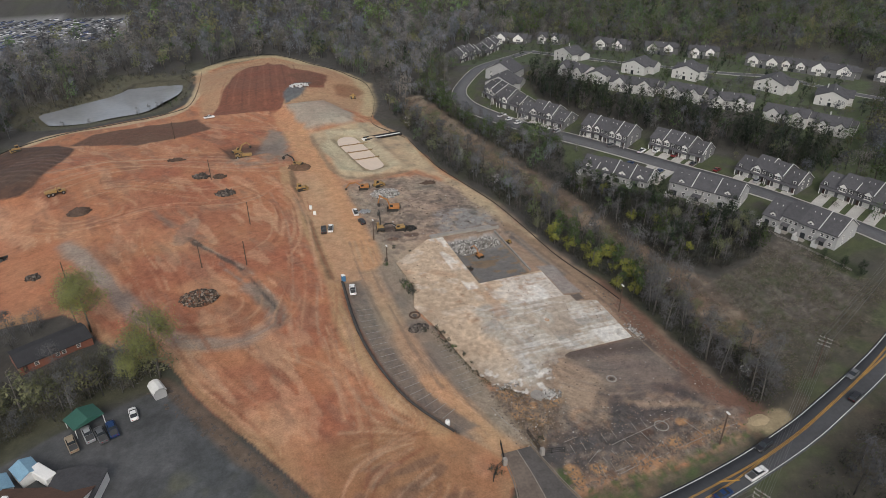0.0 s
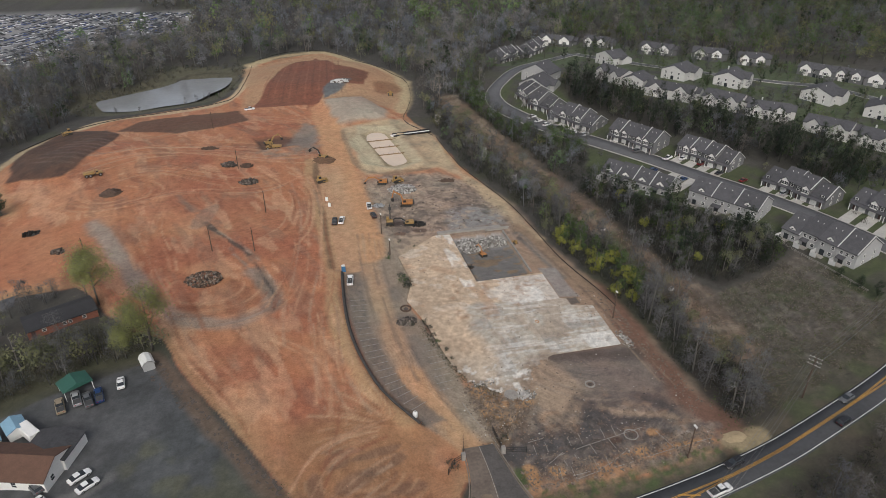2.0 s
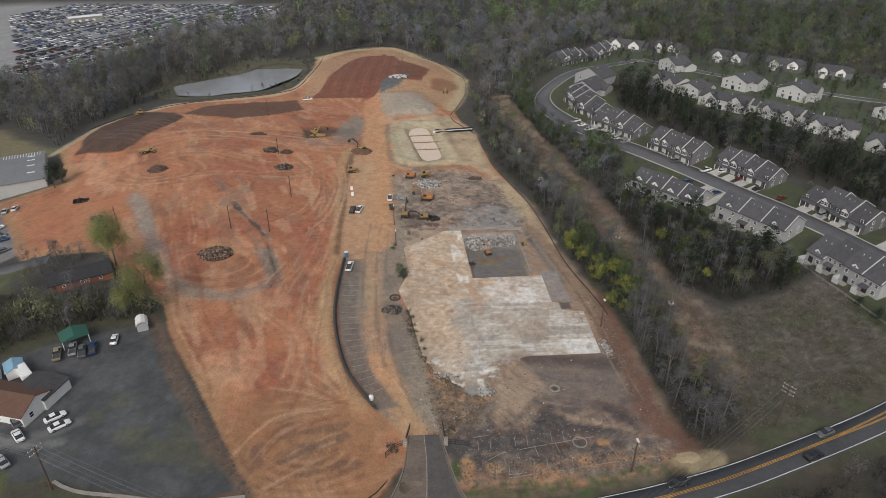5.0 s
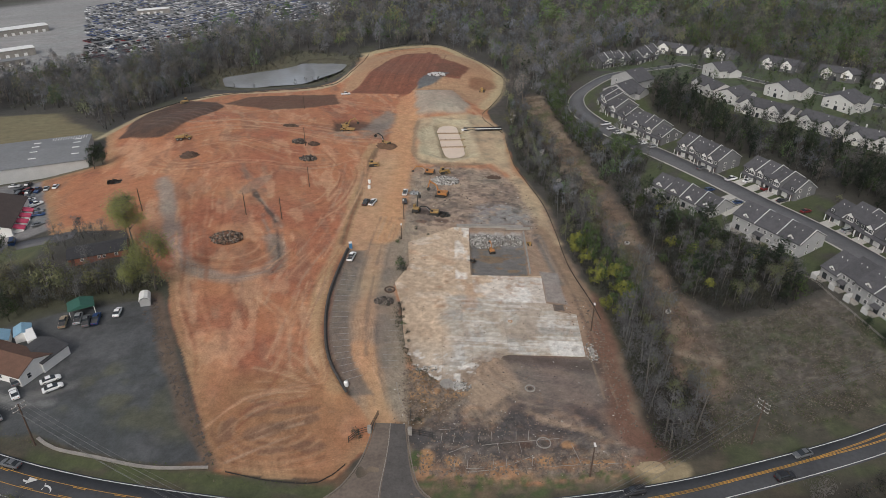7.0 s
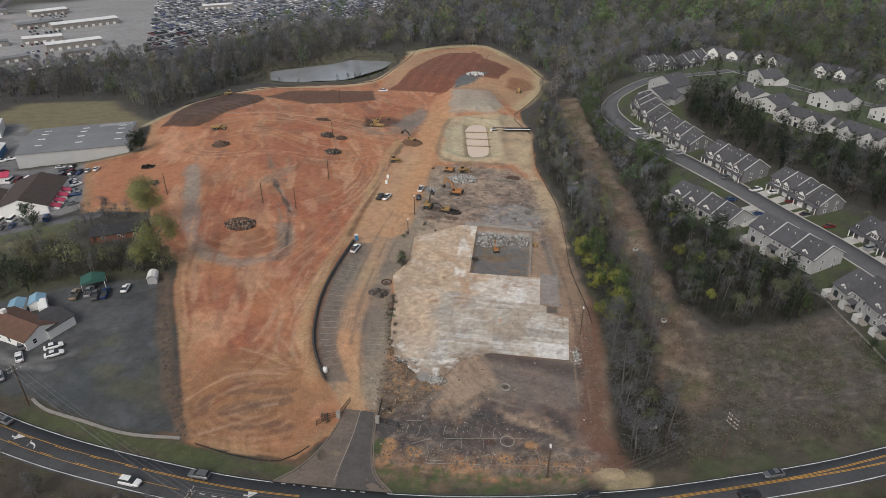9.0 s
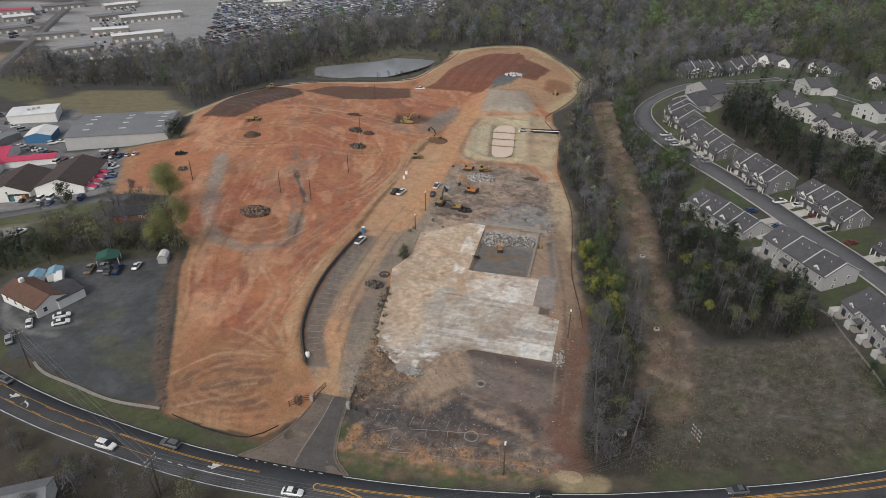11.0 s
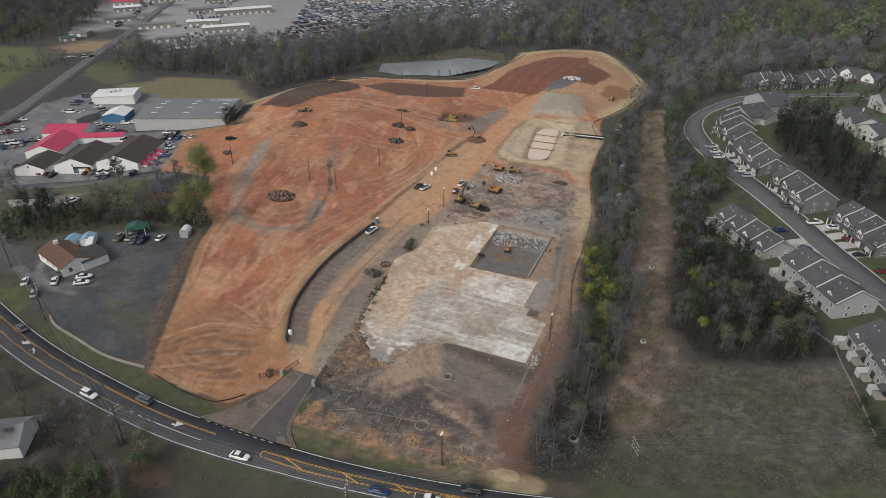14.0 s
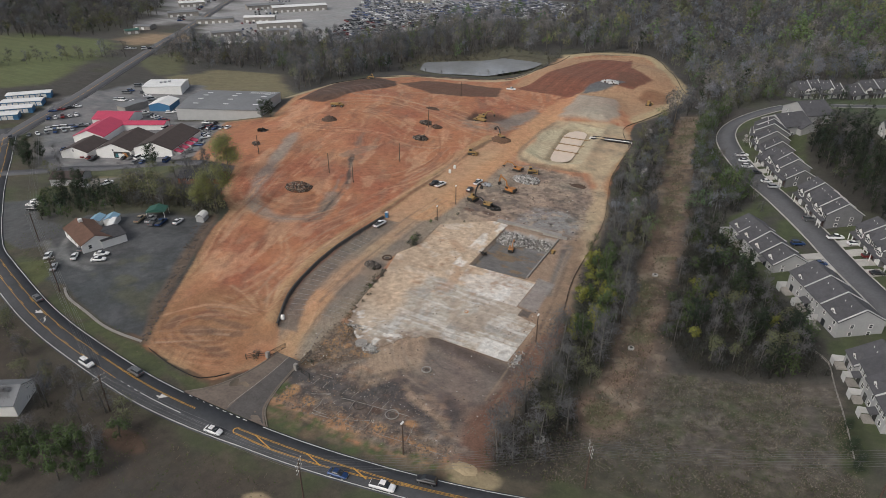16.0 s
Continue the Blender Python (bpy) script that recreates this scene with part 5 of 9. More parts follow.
# ---- houses ----
win_frame = Shape()
for box in ((-0.62, -0.06, 0, -0.5, 0.05, 1.5), (0.5, -0.06, 0, 0.62, 0.05, 1.5), (-0.5, -0.06, 0, 0.5, 0.05, 0.12), (-0.5, -0.06, 1.38, 0.5, 0.05, 1.5), (-0.5, -0.05, 0.7, 0.5, 0.04, 0.79)):
    win_frame.box(*box)
WIN_FRAME = win_frame.mesh("window_frame", WHITE)
WIN_PANE = Shape().box(-0.5, -0.02, 0.12, 0.5, 0.02, 1.38).mesh("pane", GLASS)
SHUTTER = Shape().box(-0.2, -0.05, 0, 0.2, 0.02, 1.5).mesh("shutter", material("black_shutters", (0.03, 0.03, 0.035), 0.6, 0.2, 1))
GARAGE = Shape()
for k in range(4):
    GARAGE.box(-1.25, -0.06, 0.02 + 0.53 * k, 1.25, 0.03, 0.5 + 0.53 * k)
GARAGE = GARAGE.mesh("garage_door", WHITE)
DOOR = Shape().box(-0.5, -0.06, 0, 0.5, 0.03, 2.1).mesh("door", material("dark_door", (0.06, 0.03, 0.025), 0.5, 0.2, 1))
DOOR_PALE = Shape().box(-0.8, -0.06, 0, 0.8, 0.03, 2.1).mesh("glass_door", GLASS)
POST = Shape().box(-0.11, -0.11, 0, 0.11, 0.11, 2.6).mesh("porch_post", WHITE)
VENT = Shape().tube([(0, 0, -0.2), (0, 0, 0.55)], [0.09, 0.09], 6).mesh("roof_vent", WHITE)


def window(parent, x, y, z, turn=0.0, wide=1.0, tall=1.0, shutters=False):
    m = pose(x, y, z, 0, 0, turn) @ Matrix.Diagonal((wide, 1, tall, 1))
    w = part("window", WIN_FRAME, parent, "", m)
    part("pane", WIN_PANE, w)
    if shutters:
        for o in (-0.85, 0.85):
            part("shutter", SHUTTER, w, "", pose(o, 0, 0))
    return w


def gable_roof(parent, x0, x1, y0, y1, eave, ridge, mat, over=0.4, thick=0.22, along=True, name="roof"):
    """A pitched roof as two slabs; along: the ridge runs in x."""
    s = Shape()
    if along:
        mid = (y0 + y1) / 2
        drop = (ridge - eave) / (mid - y0) * over
        prof = [(y0 - over, eave - drop), (mid, ridge), (y1 + over, eave - drop), (y1 + over, eave - drop + thick), (mid, ridge + thick), (y0 - over, eave - drop + thick)]
        n = len(prof)
        s.add([(x0 - over * 0.6, y, z) for y, z in prof] + [(x1 + over * 0.6, y, z) for y, z in prof],
              [(0, 1, 4, 5), (1, 2, 3, 4), (n + 5, n + 4, n + 1, n), (n + 4, n + 3, n + 2, n + 1)] + [((i + 1) % n, i, n + i, n + (i + 1) % n) for i in range(n)])
    else:
        mid = (x0 + x1) / 2
        drop = (ridge - eave) / (mid - x0) * over
        prof = [(x0 - over, eave - drop), (mid, ridge), (x1 + over, eave - drop), (x1 + over, eave - drop + thick), (mid, ridge + thick), (x0 - over, eave - drop + thick)]
        n = len(prof)
        s.add([(x, y0 - over * 0.6, z) for x, z in prof] + [(x, y1 + over * 0.6, z) for x, z in prof],
              [(0, 1, 4, 5), (1, 2, 3, 4), (n + 5, n + 4, n + 1, n), (n + 4, n + 3, n + 2, n + 1)] + [((i + 1) % n, i, n + i, n + (i + 1) % n) for i in range(n)])
    return part(name, s.mesh(name, mat), parent)


def gable_wall(parent, x0, x1, y0, y1, eave, ridge, mat, along=True, name="wall", low=-1.5):
    s = Shape()
    if along:
        prof = [(y0, low), (y1, low), (y1, eave), ((y0 + y1) / 2, ridge), (y0, eave)]
        n = 5
        s.add([(x0, y, z) for y, z in prof] + [(x1, y, z) for y, z in prof], [tuple(range(n - 1, -1, -1)), tuple(range(n, 2 * n))] + [(i, (i + 1) % n, n + (i + 1) % n, n + i) for i in range(n)])
    else:
        s.extrude([(x0, low), (x1, low), (x1, eave), ((x0 + x1) / 2, ridge), (x0, eave)], y0, y1)
    return part(name, s.mesh(name, mat), parent)


FOOT = []
TRIM = material("pale_grey_trim", (0.5, 0.5, 0.49), 0.7, 0.1, 2)


def site_of(p, q):
    """A pose at p on the land whose x axis runs to q, and the distance."""
    turn = math.degrees(math.atan2(q[1] - p[1], q[0] - p[0]))
    mx, my = (p[0] + q[0]) / 2, (p[1] + q[1]) / 2
    return pose(p[0], p[1], float(height(mx, my)), 0, 0, turn), math.hypot(q[0] - p[0], q[1] - p[1])


def town_row(p, q, depth, units, front, seed, label):
    """A row of joined two-storey houses from p to q; depth lies to the left of that way. front: the near side has the garages."""
    FOOT.append((p, q, depth))
    m, length = site_of(p, q)
    rnd = random.Random(seed)
    b = thing("townhouse_row", label, "townhouses", m, "townhouse rows")
    w = length / units
    wall_mat = SIDING_DARK if front else SIDING
    for u in range(units):
        x0, x1 = u * w, (u + 1) * w
        end = u in (0, units - 1)
        eave = 3.4 if seed == 1 else 5.4 if not (end and rnd.random() < 0.35) else 3.6
        ridge = eave + 0.30 * depth + rnd.choice((-0.25, 0.0, 0.3))
        y0 = rnd.choice((0.0, 0.7, 1.2)) if u % 2 else 0.0
        gable_wall(b, x0 + 0.02, x1 - 0.02, y0, depth, eave, ridge - 0.06, wall_mat)
        gable_roof(b, x0, x1, y0, depth, eave, ridge, ROOF_GREY, 0.45, along=True)
        s = Shape()
        mid = (y0 + depth) / 2
        for a, c in (((y0 - 0.4, eave + 0.05), (mid, ridge + 0.26)), ((mid, ridge + 0.26), (depth + 0.4, eave + 0.05))):
            s.bar((x1, a[0], a[1]), (x1, c[0], c[1]), 0.28, 0.45)
        part("verge_board", s.mesh("verge_board", TRIM), b, "pale verge board")
        cx = (x0 + x1) / 2
        if front:
            gw = w * 0.42
            gx0 = x0 + w * 0.08 if u % 2 else x1 - w * 0.08 - gw
            if eave > 5:
                gable_wall(b, gx0, gx0 + gw, y0 - 0.5, y0 + 2, 5.2, 5.2 + gw * 0.42, WHITE, False, "front_gable", 2.9)
                gable_roof(b, gx0, gx0 + gw, y0 - 0.5, y0 + 4.4, 5.3, 5.3 + gw * 0.42, ROOF_GREY, 0.3, 0.2, False, "gable_roof")
                window(b, gx0 + gw * 0.3, y0 - 0.53, 3.5, 0, 0.85, 0.95, True)
                window(b, gx0 + gw * 0.7, y0 - 0.53, 3.5, 0, 0.85, 0.95, True)
            ox = x0 + w * 0.74 if u % 2 else x0 + w * 0.26
            window(b, ox, y0 - 0.02, 3.4, 0, 1.0, 1.0, True)
            s = Shape()
            s.add([(x0 + 0.1, y0 - 1.7, 2.75), (x1 - 0.1, y0 - 1.7, 2.75), (x1 - 0.1, y0 - 0.02, 3.35), (x0 + 0.1, y0 - 0.02, 3.35),
                   (x0 + 0.1, y0 - 1.7, 2.6), (x1 - 0.1, y0 - 1.7, 2.6), (x1 - 0.1, y0 - 0.02, 3.1), (x0 + 0.1, y0 - 0.02, 3.1)],
                  [(0, 1, 2, 3), (7, 6, 5, 4), (0, 4, 5, 1), (1, 5, 6, 2), (3, 7, 4, 0)])
            part("porch_roof", s.mesh("porch_roof", ROOF_GREY), b)
            part("garage_door", GARAGE, b, "white garage door", pose(gx0 + gw / 2, y0 - 0.04, 0))
            part("door", DOOR, b, "", pose(ox, y0 - 0.04, 0))
            for o in (-1.1, 1.1):
                part("porch_post", POST, b, "", pose(ox + o, y0 - 1.5, 0))
        else:
            for o in (0.22, 0.5, 0.78):
                if not (u % 2 == 0 and o == 0.5) and eave > 5:
                    window(b, x0 + w * o, y0 - 0.02, 3.3, 0, 0.9, 0.9)
            if seed == 1 or u % 2 == 0:
                dw = 1.5 if seed == 1 else 1.1
                base = eave + 0.1
                gable_wall(b, cx - dw, cx + dw, y0 + 0.5, y0 + 3.2, base + 0.9, base + 0.9 + dw * 0.75, WHITE, False, "dormer", base - 0.6)
                gable_roof(b, cx - dw, cx + dw, y0 + 0.5, y0 + 4.6, base + 0.95, base + 0.95 + dw * 0.75, ROOF_GREY, 0.22, 0.14, False, "dormer_roof")
                window(b, cx, y0 + 0.47, base - 0.1, 0, 0.8, 0.75)
            part("glass_door", DOOR_PALE, b, "glazed patio door", pose(x0 + w * 0.3, y0 - 0.02, 0))
            window(b, x0 + w * 0.7, y0 - 0.02, 0.8, 0, 1.1, 0.9)
            s = Shape()
            s.add([(x0 + w * 0.1, y0 - 1.8, 2.4), (x0 + w * 0.5, y0 - 1.8, 2.4), (x0 + w * 0.5, y0, 3.0), (x0 + w * 0.1, y0, 3.0),
                   (x0 + w * 0.1, y0 - 1.8, 2.25), (x0 + w * 0.5, y0 - 1.8, 2.25), (x0 + w * 0.5, y0, 2.8), (x0 + w * 0.1, y0, 2.8)],
                  [(0, 1, 2, 3), (7, 6, 5, 4), (0, 4, 5, 1), (1, 5, 6, 2), (3, 7, 4, 0)])
            if u % 2:
                part("porch_roof", s.mesh("porch_roof", ROOF_GREY), b)
            s = Shape()
            s.box(x0 - 0.06, y0 - 3.2, -0.5, x0 + 0.06, y0 - 0.05, 1.8)
            s.box(x0 + 0.06, y0 - 3.2, -0.5, x0 + 2.2, y0 - 3.1, 1.5)
            part("privacy_fence", s.mesh("privacy_fence", TRIM), b, "pale privacy fence")
            s = Shape()
            s.box(x0 + 0.4, y0 - 2.6, -0.5, x0 + w * 0.55, y0 - 0.02, 0.06)
            part("patio", s.mesh("patio", KERB), b, "concrete patio")
        for o in (0.3, 0.62):
            part("roof_vent", VENT, b, "", pose(x0 + w * o, mid - depth * 0.16, ridge - depth * 0.16 * (ridge - eave) / (mid - y0) + 0.1))
    for o in (0.3, 0.7):
        for x, t in ((-0.02, 90), (length + 0.02, 90)):
            window(b, x, depth * o, 3.2 if seed != 1 else 2.6, t, 0.9, 0.9 if seed != 1 else 0.5)
            window(b, x, depth * o, 0.8, t, 0.9, 0.9)
    return b


def house(p, q, depth, label, wall=CREAM, roof=ROOF_GREY, eave=4.6, pitch=0.42, across=True, wing=True, seed=0):
    """A detached house, its near front from p to q. across: the gable looks to that side."""
    FOOT.append((p, q, depth))
    m, w = site_of(p, q)
    b = thing("house", label, "house", m, "estate houses")
    if across:
        ridge = eave + w / 2 * pitch
        gable_wall(b, 0, w, 0, depth, eave, ridge, wall, False)
        gable_roof(b, 0, w, 0, depth, eave, ridge, roof, 0.45, 0.22, False)
    else:
        ridge = eave + depth / 2 * pitch
        gable_wall(b, 0, w, 0, depth, eave, ridge, wall, True)
        gable_roof(b, 0, w, 0, depth, eave, ridge, roof, 0.45, 0.22, True)
    for x in (0.2, 0.45, 0.75):
        window(b, w * x, -0.02, 3.0, 0, 0.9, 0.9)
        if x != 0.45:
            window(b, w * x, -0.02, 0.8, 0, 1.0, 1.0)
    part("glass_door", DOOR_PALE, b, "glazed patio door", pose(w * 0.48, -0.02, 0))
    for y in (0.3, 0.7):
        window(b, w + 0.02, depth * y, 0.9, 90)
        window(b, -0.02, depth * y, 0.9, 90)
    if wing:
        wx = w * 0.55
        gable_wall(b, wx, w + 2.5, depth * 0.45, depth * 1.1, eave - 0.8, eave - 0.8 + depth * 0.15, wall, True, "wing")
        gable_roof(b, wx, w + 2.5, depth * 0.45, depth * 1.1, eave - 0.8, eave - 0.74 + depth * 0.15, roof, 0.4, 0.2, True, "wing_roof")
    if not across:
        for x0 in (w * 0.08, w * 0.62):
            gw = w * 0.3
            gable_wall(b, x0, x0 + gw, -0.6, 2.5, eave - 0.2, eave - 0.2 + gw * 0.4, WHITE if wall is SIDING_DARK else wall, False, "front_gable", eave - 2.6)
            gable_roof(b, x0, x0 + gw, -0.6, depth * 0.45, eave - 0.1, eave - 0.1 + gw * 0.4, roof, 0.3, 0.2, False, "gable_roof")
            window(b, x0 + gw * 0.5, -0.63, eave - 2.2, 0, 1.3, 0.9, wall is SIDING_DARK)
        part("garage_door", GARAGE, b, "white garage door", pose(w * 0.25, -0.05, 0))
    s = Shape()
    s.bar((w * 0.3, depth * 0.7, eave), (w * 0.3, depth * 0.7, ridge + 0.9), 0.6, 0.6)
    if seed % 2:
        part("chimney", s.mesh("chimney", wall), b)
    part("roof_vent", VENT, b, "", pose(w * 0.6, depth * 0.4, ridge - 0.3))
    return b


PALE_BACK = "pale grey townhouse row with grey shingle roofs and white fences"
DARK_FRONT = "stone-grey townhouse row with white gables and garages on the street"
town_row((151, 222), (166.5, 196), 12.5, 4, False, 1, PALE_BACK)
town_row((171.5, 189), (184.5, 165.5), 13, 3, False, 2, PALE_BACK)
town_row((186.5, 155), (193.5, 129.5), 14, 4, False, 3, PALE_BACK)
town_row((155, 288), (167, 263), 12, 4, True, 4, DARK_FRONT)
town_row((171, 254), (181, 231), 12, 4, True, 5, DARK_FRONT)
town_row((189.5, 226), (199, 203), 12, 4, True, 6, DARK_FRONT)
town_row((206, 190), (213.5, 165), 12, 4, True, 7, DARK_FRONT)
town_row((223, 163), (229, 138), 12, 4, True, 8, DARK_FRONT)
town_row((151, 305), (156, 291), 13, 2, True, 9, DARK_FRONT)
town_row((150, 320), (151, 306), 14, 2, True, 10, DARK_FRONT)
house((152, 323), (163, 312), 15, "grey gabled end house at the street bend", SIDING, ROOF_GREY, 5.2, 0.5, True, True, 1)
house((160, 340), (171, 326), 14, "grey gabled end house at the street bend", SIDING, ROOF_GREY, 5.2, 0.5, True, False, 2)
town_row((167, 396), (190, 412), 11, 4, True, 12, DARK_FRONT)
town_row((193, 413), (214, 432), 11, 3, True, 13, DARK_FRONT)
WHITE_HOUSE = "white gabled house with a grey shingle roof"
DARK_HOUSE = "dark grey gabled house with white trim"
for k, (p, q, d, lab, wall, across) in enumerate((
        ((232, 311), (239, 299), 15, WHITE_HOUSE, CREAM, True), ((253, 293), (262, 282), 16, WHITE_HOUSE, CREAM, True),
        ((289, 268), (296, 254), 16, WHITE_HOUSE, CREAM, True), ((302, 239), (311, 227), 17, WHITE_HOUSE, CREAM, True),
        ((257, 229), (267, 212), 12, WHITE_HOUSE, CREAM, False), ((269, 209), (276, 197), 13, WHITE_HOUSE, CREAM, False),
        ((229, 268), (239, 252), 12, WHITE_HOUSE, CREAM, False), ((241, 249), (255, 236), 12, WHITE_HOUSE, CREAM, False),
        ((209, 289), (224, 270), 12, WHITE_HOUSE, CREAM, False), ((200, 327), (205, 308), 12, WHITE_HOUSE, CREAM, False),
        ((205, 305), (212, 296), 13, WHITE_HOUSE, CREAM, True), ((220, 366), (224, 351), 12, WHITE_HOUSE, CREAM, True),
        ((286, 361), (302, 350), 11, DARK_HOUSE, SIDING_DARK, False), ((307, 343), (321, 333), 11, DARK_HOUSE, SIDING_DARK, False),
        ((328, 315), (338, 297), 11, DARK_HOUSE, SIDING_DARK, False), ((341, 300), (349, 287), 11, DARK_HOUSE, SIDING_DARK, False),
        ((350, 287), (364, 266), 11, DARK_HOUSE, SIDING_DARK, False), ((243, 430), (254, 416), 11, DARK_HOUSE, SIDING_DARK, False),
        ((263, 387), (277, 371), 11, DARK_HOUSE, SIDING_DARK, False), ((217, 450), (236, 434), 11, DARK_HOUSE, SIDING_DARK, False),
        ((375, 262), (386, 246), 11, DARK_HOUSE, SIDING_DARK, False))):
    house(p, q, d, lab, wall, ROOF_GREY, 4.8, 0.42, across, True, k)

# ---- the trade estate in the west ----
TEAL_PAINT = material("teal_wall_paint", (0.04, 0.16, 0.18), 0.6, 0.3, 0.8)


def shed_building(name, p, q, depth, eave, ridge, wall, roof, label, across=False, category="building"):
    FOOT.append((p, q, depth))
    m, w = site_of(p, q)
    b = thing(name, label, category, m)
    gable_wall(b, 0, w, 0, depth, eave, ridge, wall, not across)
    gable_roof(b, 0, w, 0, depth, eave, ridge, roof, 0.35, 0.18, not across)
    return b, w


wh, w = shed_building("warehouse", (-136, 231), (-92, 249), 36, 6.2, 7.6, material("grey_metal_wall", (0.42, 0.42, 0.41), 0.6, 0.1, 3), ROOF_DECK, "long pale warehouse with a low grey roof", category="warehouse")
for k in range(5):
    for y in (0.22, 0.42, 0.62, 0.8):
        if k in (0, 2, 4):
            s = Shape()
            z = 6.2 + 1.4 * (1 - abs(y - 0.5) * 2) + 0.25
            s.bar((w * (0.14 + 0.18 * k), 36 * y, z), (w * (0.14 + 0.18 * k) + 3, 36 * y, z), 0.8, 0.16)
            part("skylight", s.mesh("skylight", ROOF_PALE), wh, "pale rooflight panel")
for k in range(14):
    s = Shape()
    s.bar((w * 0.66 + k * 1.1, 30, 6.9), (w * 0.66 + k * 1.1, 35.6, 6.4), 0.22, 0.1)
    part("roof_batten", s.mesh("roof_batten", ROOF_PALE), wh, "pale roof batten")
wh2, w = shed_building("store", (-192, 256), (-172, 268), 17, 4.6, 5.0, WHITE, ROOF_PALE, "flat white-roofed block building", category="store")
for k in range(3):
    s = Shape()
    s.box(9 + 2.2 * k, 6 + k, 4.7, 10.4 + 2.2 * k, 7.6 + k, 6.0)
    part("roof_unit", s.mesh("roof_unit", STEEL), wh2, "grey roof-top air unit")
bs, w = shed_building("workshop", (-164, 236), (-153, 241), 14, 3.6, 5.2, BLUE, ROOF_PALE, "blue metal workshop with a white roof", True, "workshop")
for nm, p, q, d, e, r, roof in (("shop", (-106, 177.5), (-88, 183.5), 28, 4.2, 7.4, ROOF_BROWN), ("shop", (-125.3, 171.5), (-109, 177.5), 24, 4.0, 7.2, ROOF_BROWN), ("shop", (-141, 164), (-128, 168.5), 17, 3.2, 5.6, ROOF_BROWN)):
    b, w = shed_building(nm, p, q, d, e, r, WHITE, roof, "white repair shop with a dark brown gable roof", True, "shop")
    part("garage_door", GARAGE, b, "white roller door", pose(w * 0.3, -0.04, 0) @ Matrix.Diagonal((1.3, 1, 1.3, 1)))
    part("garage_door", GARAGE, b, "white roller door", pose(w * 0.72, -0.04, 0) @ Matrix.Diagonal((1.2, 1, 1.2, 1)))
    window(b, w * 0.5, -0.02, 3.4, 0, 0.8, 0.8)
    if -130 < p[0] < -110:
        for k, (x0, x1, z0, z1, paint) in enumerate(((0.5, 0.97, 0.2, 3.4, DARK_STEEL), (0.53, 0.7, 0.6, 2.6, TEAL_PAINT), (0.72, 0.9, 0.9, 3.0, ORANGE), (0.78, 0.94, 0.3, 1.4, YELLOW))):
            s = Shape()
            s.add([(w * x0, -0.05 - 0.01 * k, z0), (w * x1, -0.05 - 0.01 * k, z0 + 0.2 * (k % 2)), (w * (x1 - 0.02 * k), -0.05 - 0.01 * k, z1), (w * (x0 + 0.03 * k), -0.05 - 0.01 * k, z1 - 0.3 * (k % 2)),
                   (w * x0, 0, z0), (w * x1, 0, z0), (w * x1, 0, z1), (w * x0, 0, z1)], [(0, 1, 2, 3), (0, 4, 5, 1), (1, 5, 6, 2), (2, 6, 7, 3), (3, 7, 4, 0)])
            part("mural", s.mesh("mural", paint), b, "painted mural panel")
    if p[0] > -110:
        for k in range(4):
            s = Shape()
            s.box(w + 0.02, 2 + k * 5, -0.5, w + 3.2, 4.6 + k * 5, 2.6)
            part("porch", s.mesh("porch", WHITE), b)
            s = Shape()
            s.add([(w, 1.7 + k * 5, 3.6), (w + 3.6, 1.7 + k * 5, 2.6), (w + 3.6, 4.9 + k * 5, 2.6), (w, 4.9 + k * 5, 3.6), (w, 1.7 + k * 5, 3.4), (w + 3.6, 1.7 + k * 5, 2.4), (w + 3.6, 4.9 + k * 5, 2.4), (w, 4.9 + k * 5, 3.4)],
                  [(0, 1, 2, 3), (7, 6, 5, 4), (0, 4, 5, 1), (1, 5, 6, 2), (2, 6, 7, 3)])
            part("porch_roof", s.mesh("porch_roof", ROOF_RED), b, "red porch roof")
shed_building("shop", (-155, 181), (-140.5, 187.3), 23, 3.4, 6.4, WHITE, ROOF_RED, "white shop under a broad red metal roof", True, "shop")
shed_building("shop", (-171, 204), (-152, 212), 15, 3.4, 5.6, WHITE, ROOF_RED, "white shop under a red metal roof", False, "shop")
shed_building("shop", (-151, 204), (-129, 215.5), 7, 3.0, 4.0, WHITE, ROOF_RED, "low white shop with a red metal roof", False, "shop")
shed_building("carport", (-179, 226.5), (-171.5, 226), 15, 3.0, 3.4, KERB, ROOF_DECK, "grey flat-roofed carport beside the shops", False, "carport")
for p, q in (((-243, 203), (-227, 220)), ((-234, 194), (-218, 208)), ((-224, 186), (-212, 198)), ((-216, 179), (-208, 187))):
    b, w = shed_building("storage_unit", p, q, 7, 2.7, 3.1, BLUE, ROOF_PALE, "blue-doored storage row with a pale flat roof", False, "storage")
    for k in range(int(w / 3)):
        part("garage_door", GARAGE, b, "white roller door", pose(1.6 + 3 * k, -0.05, 0))
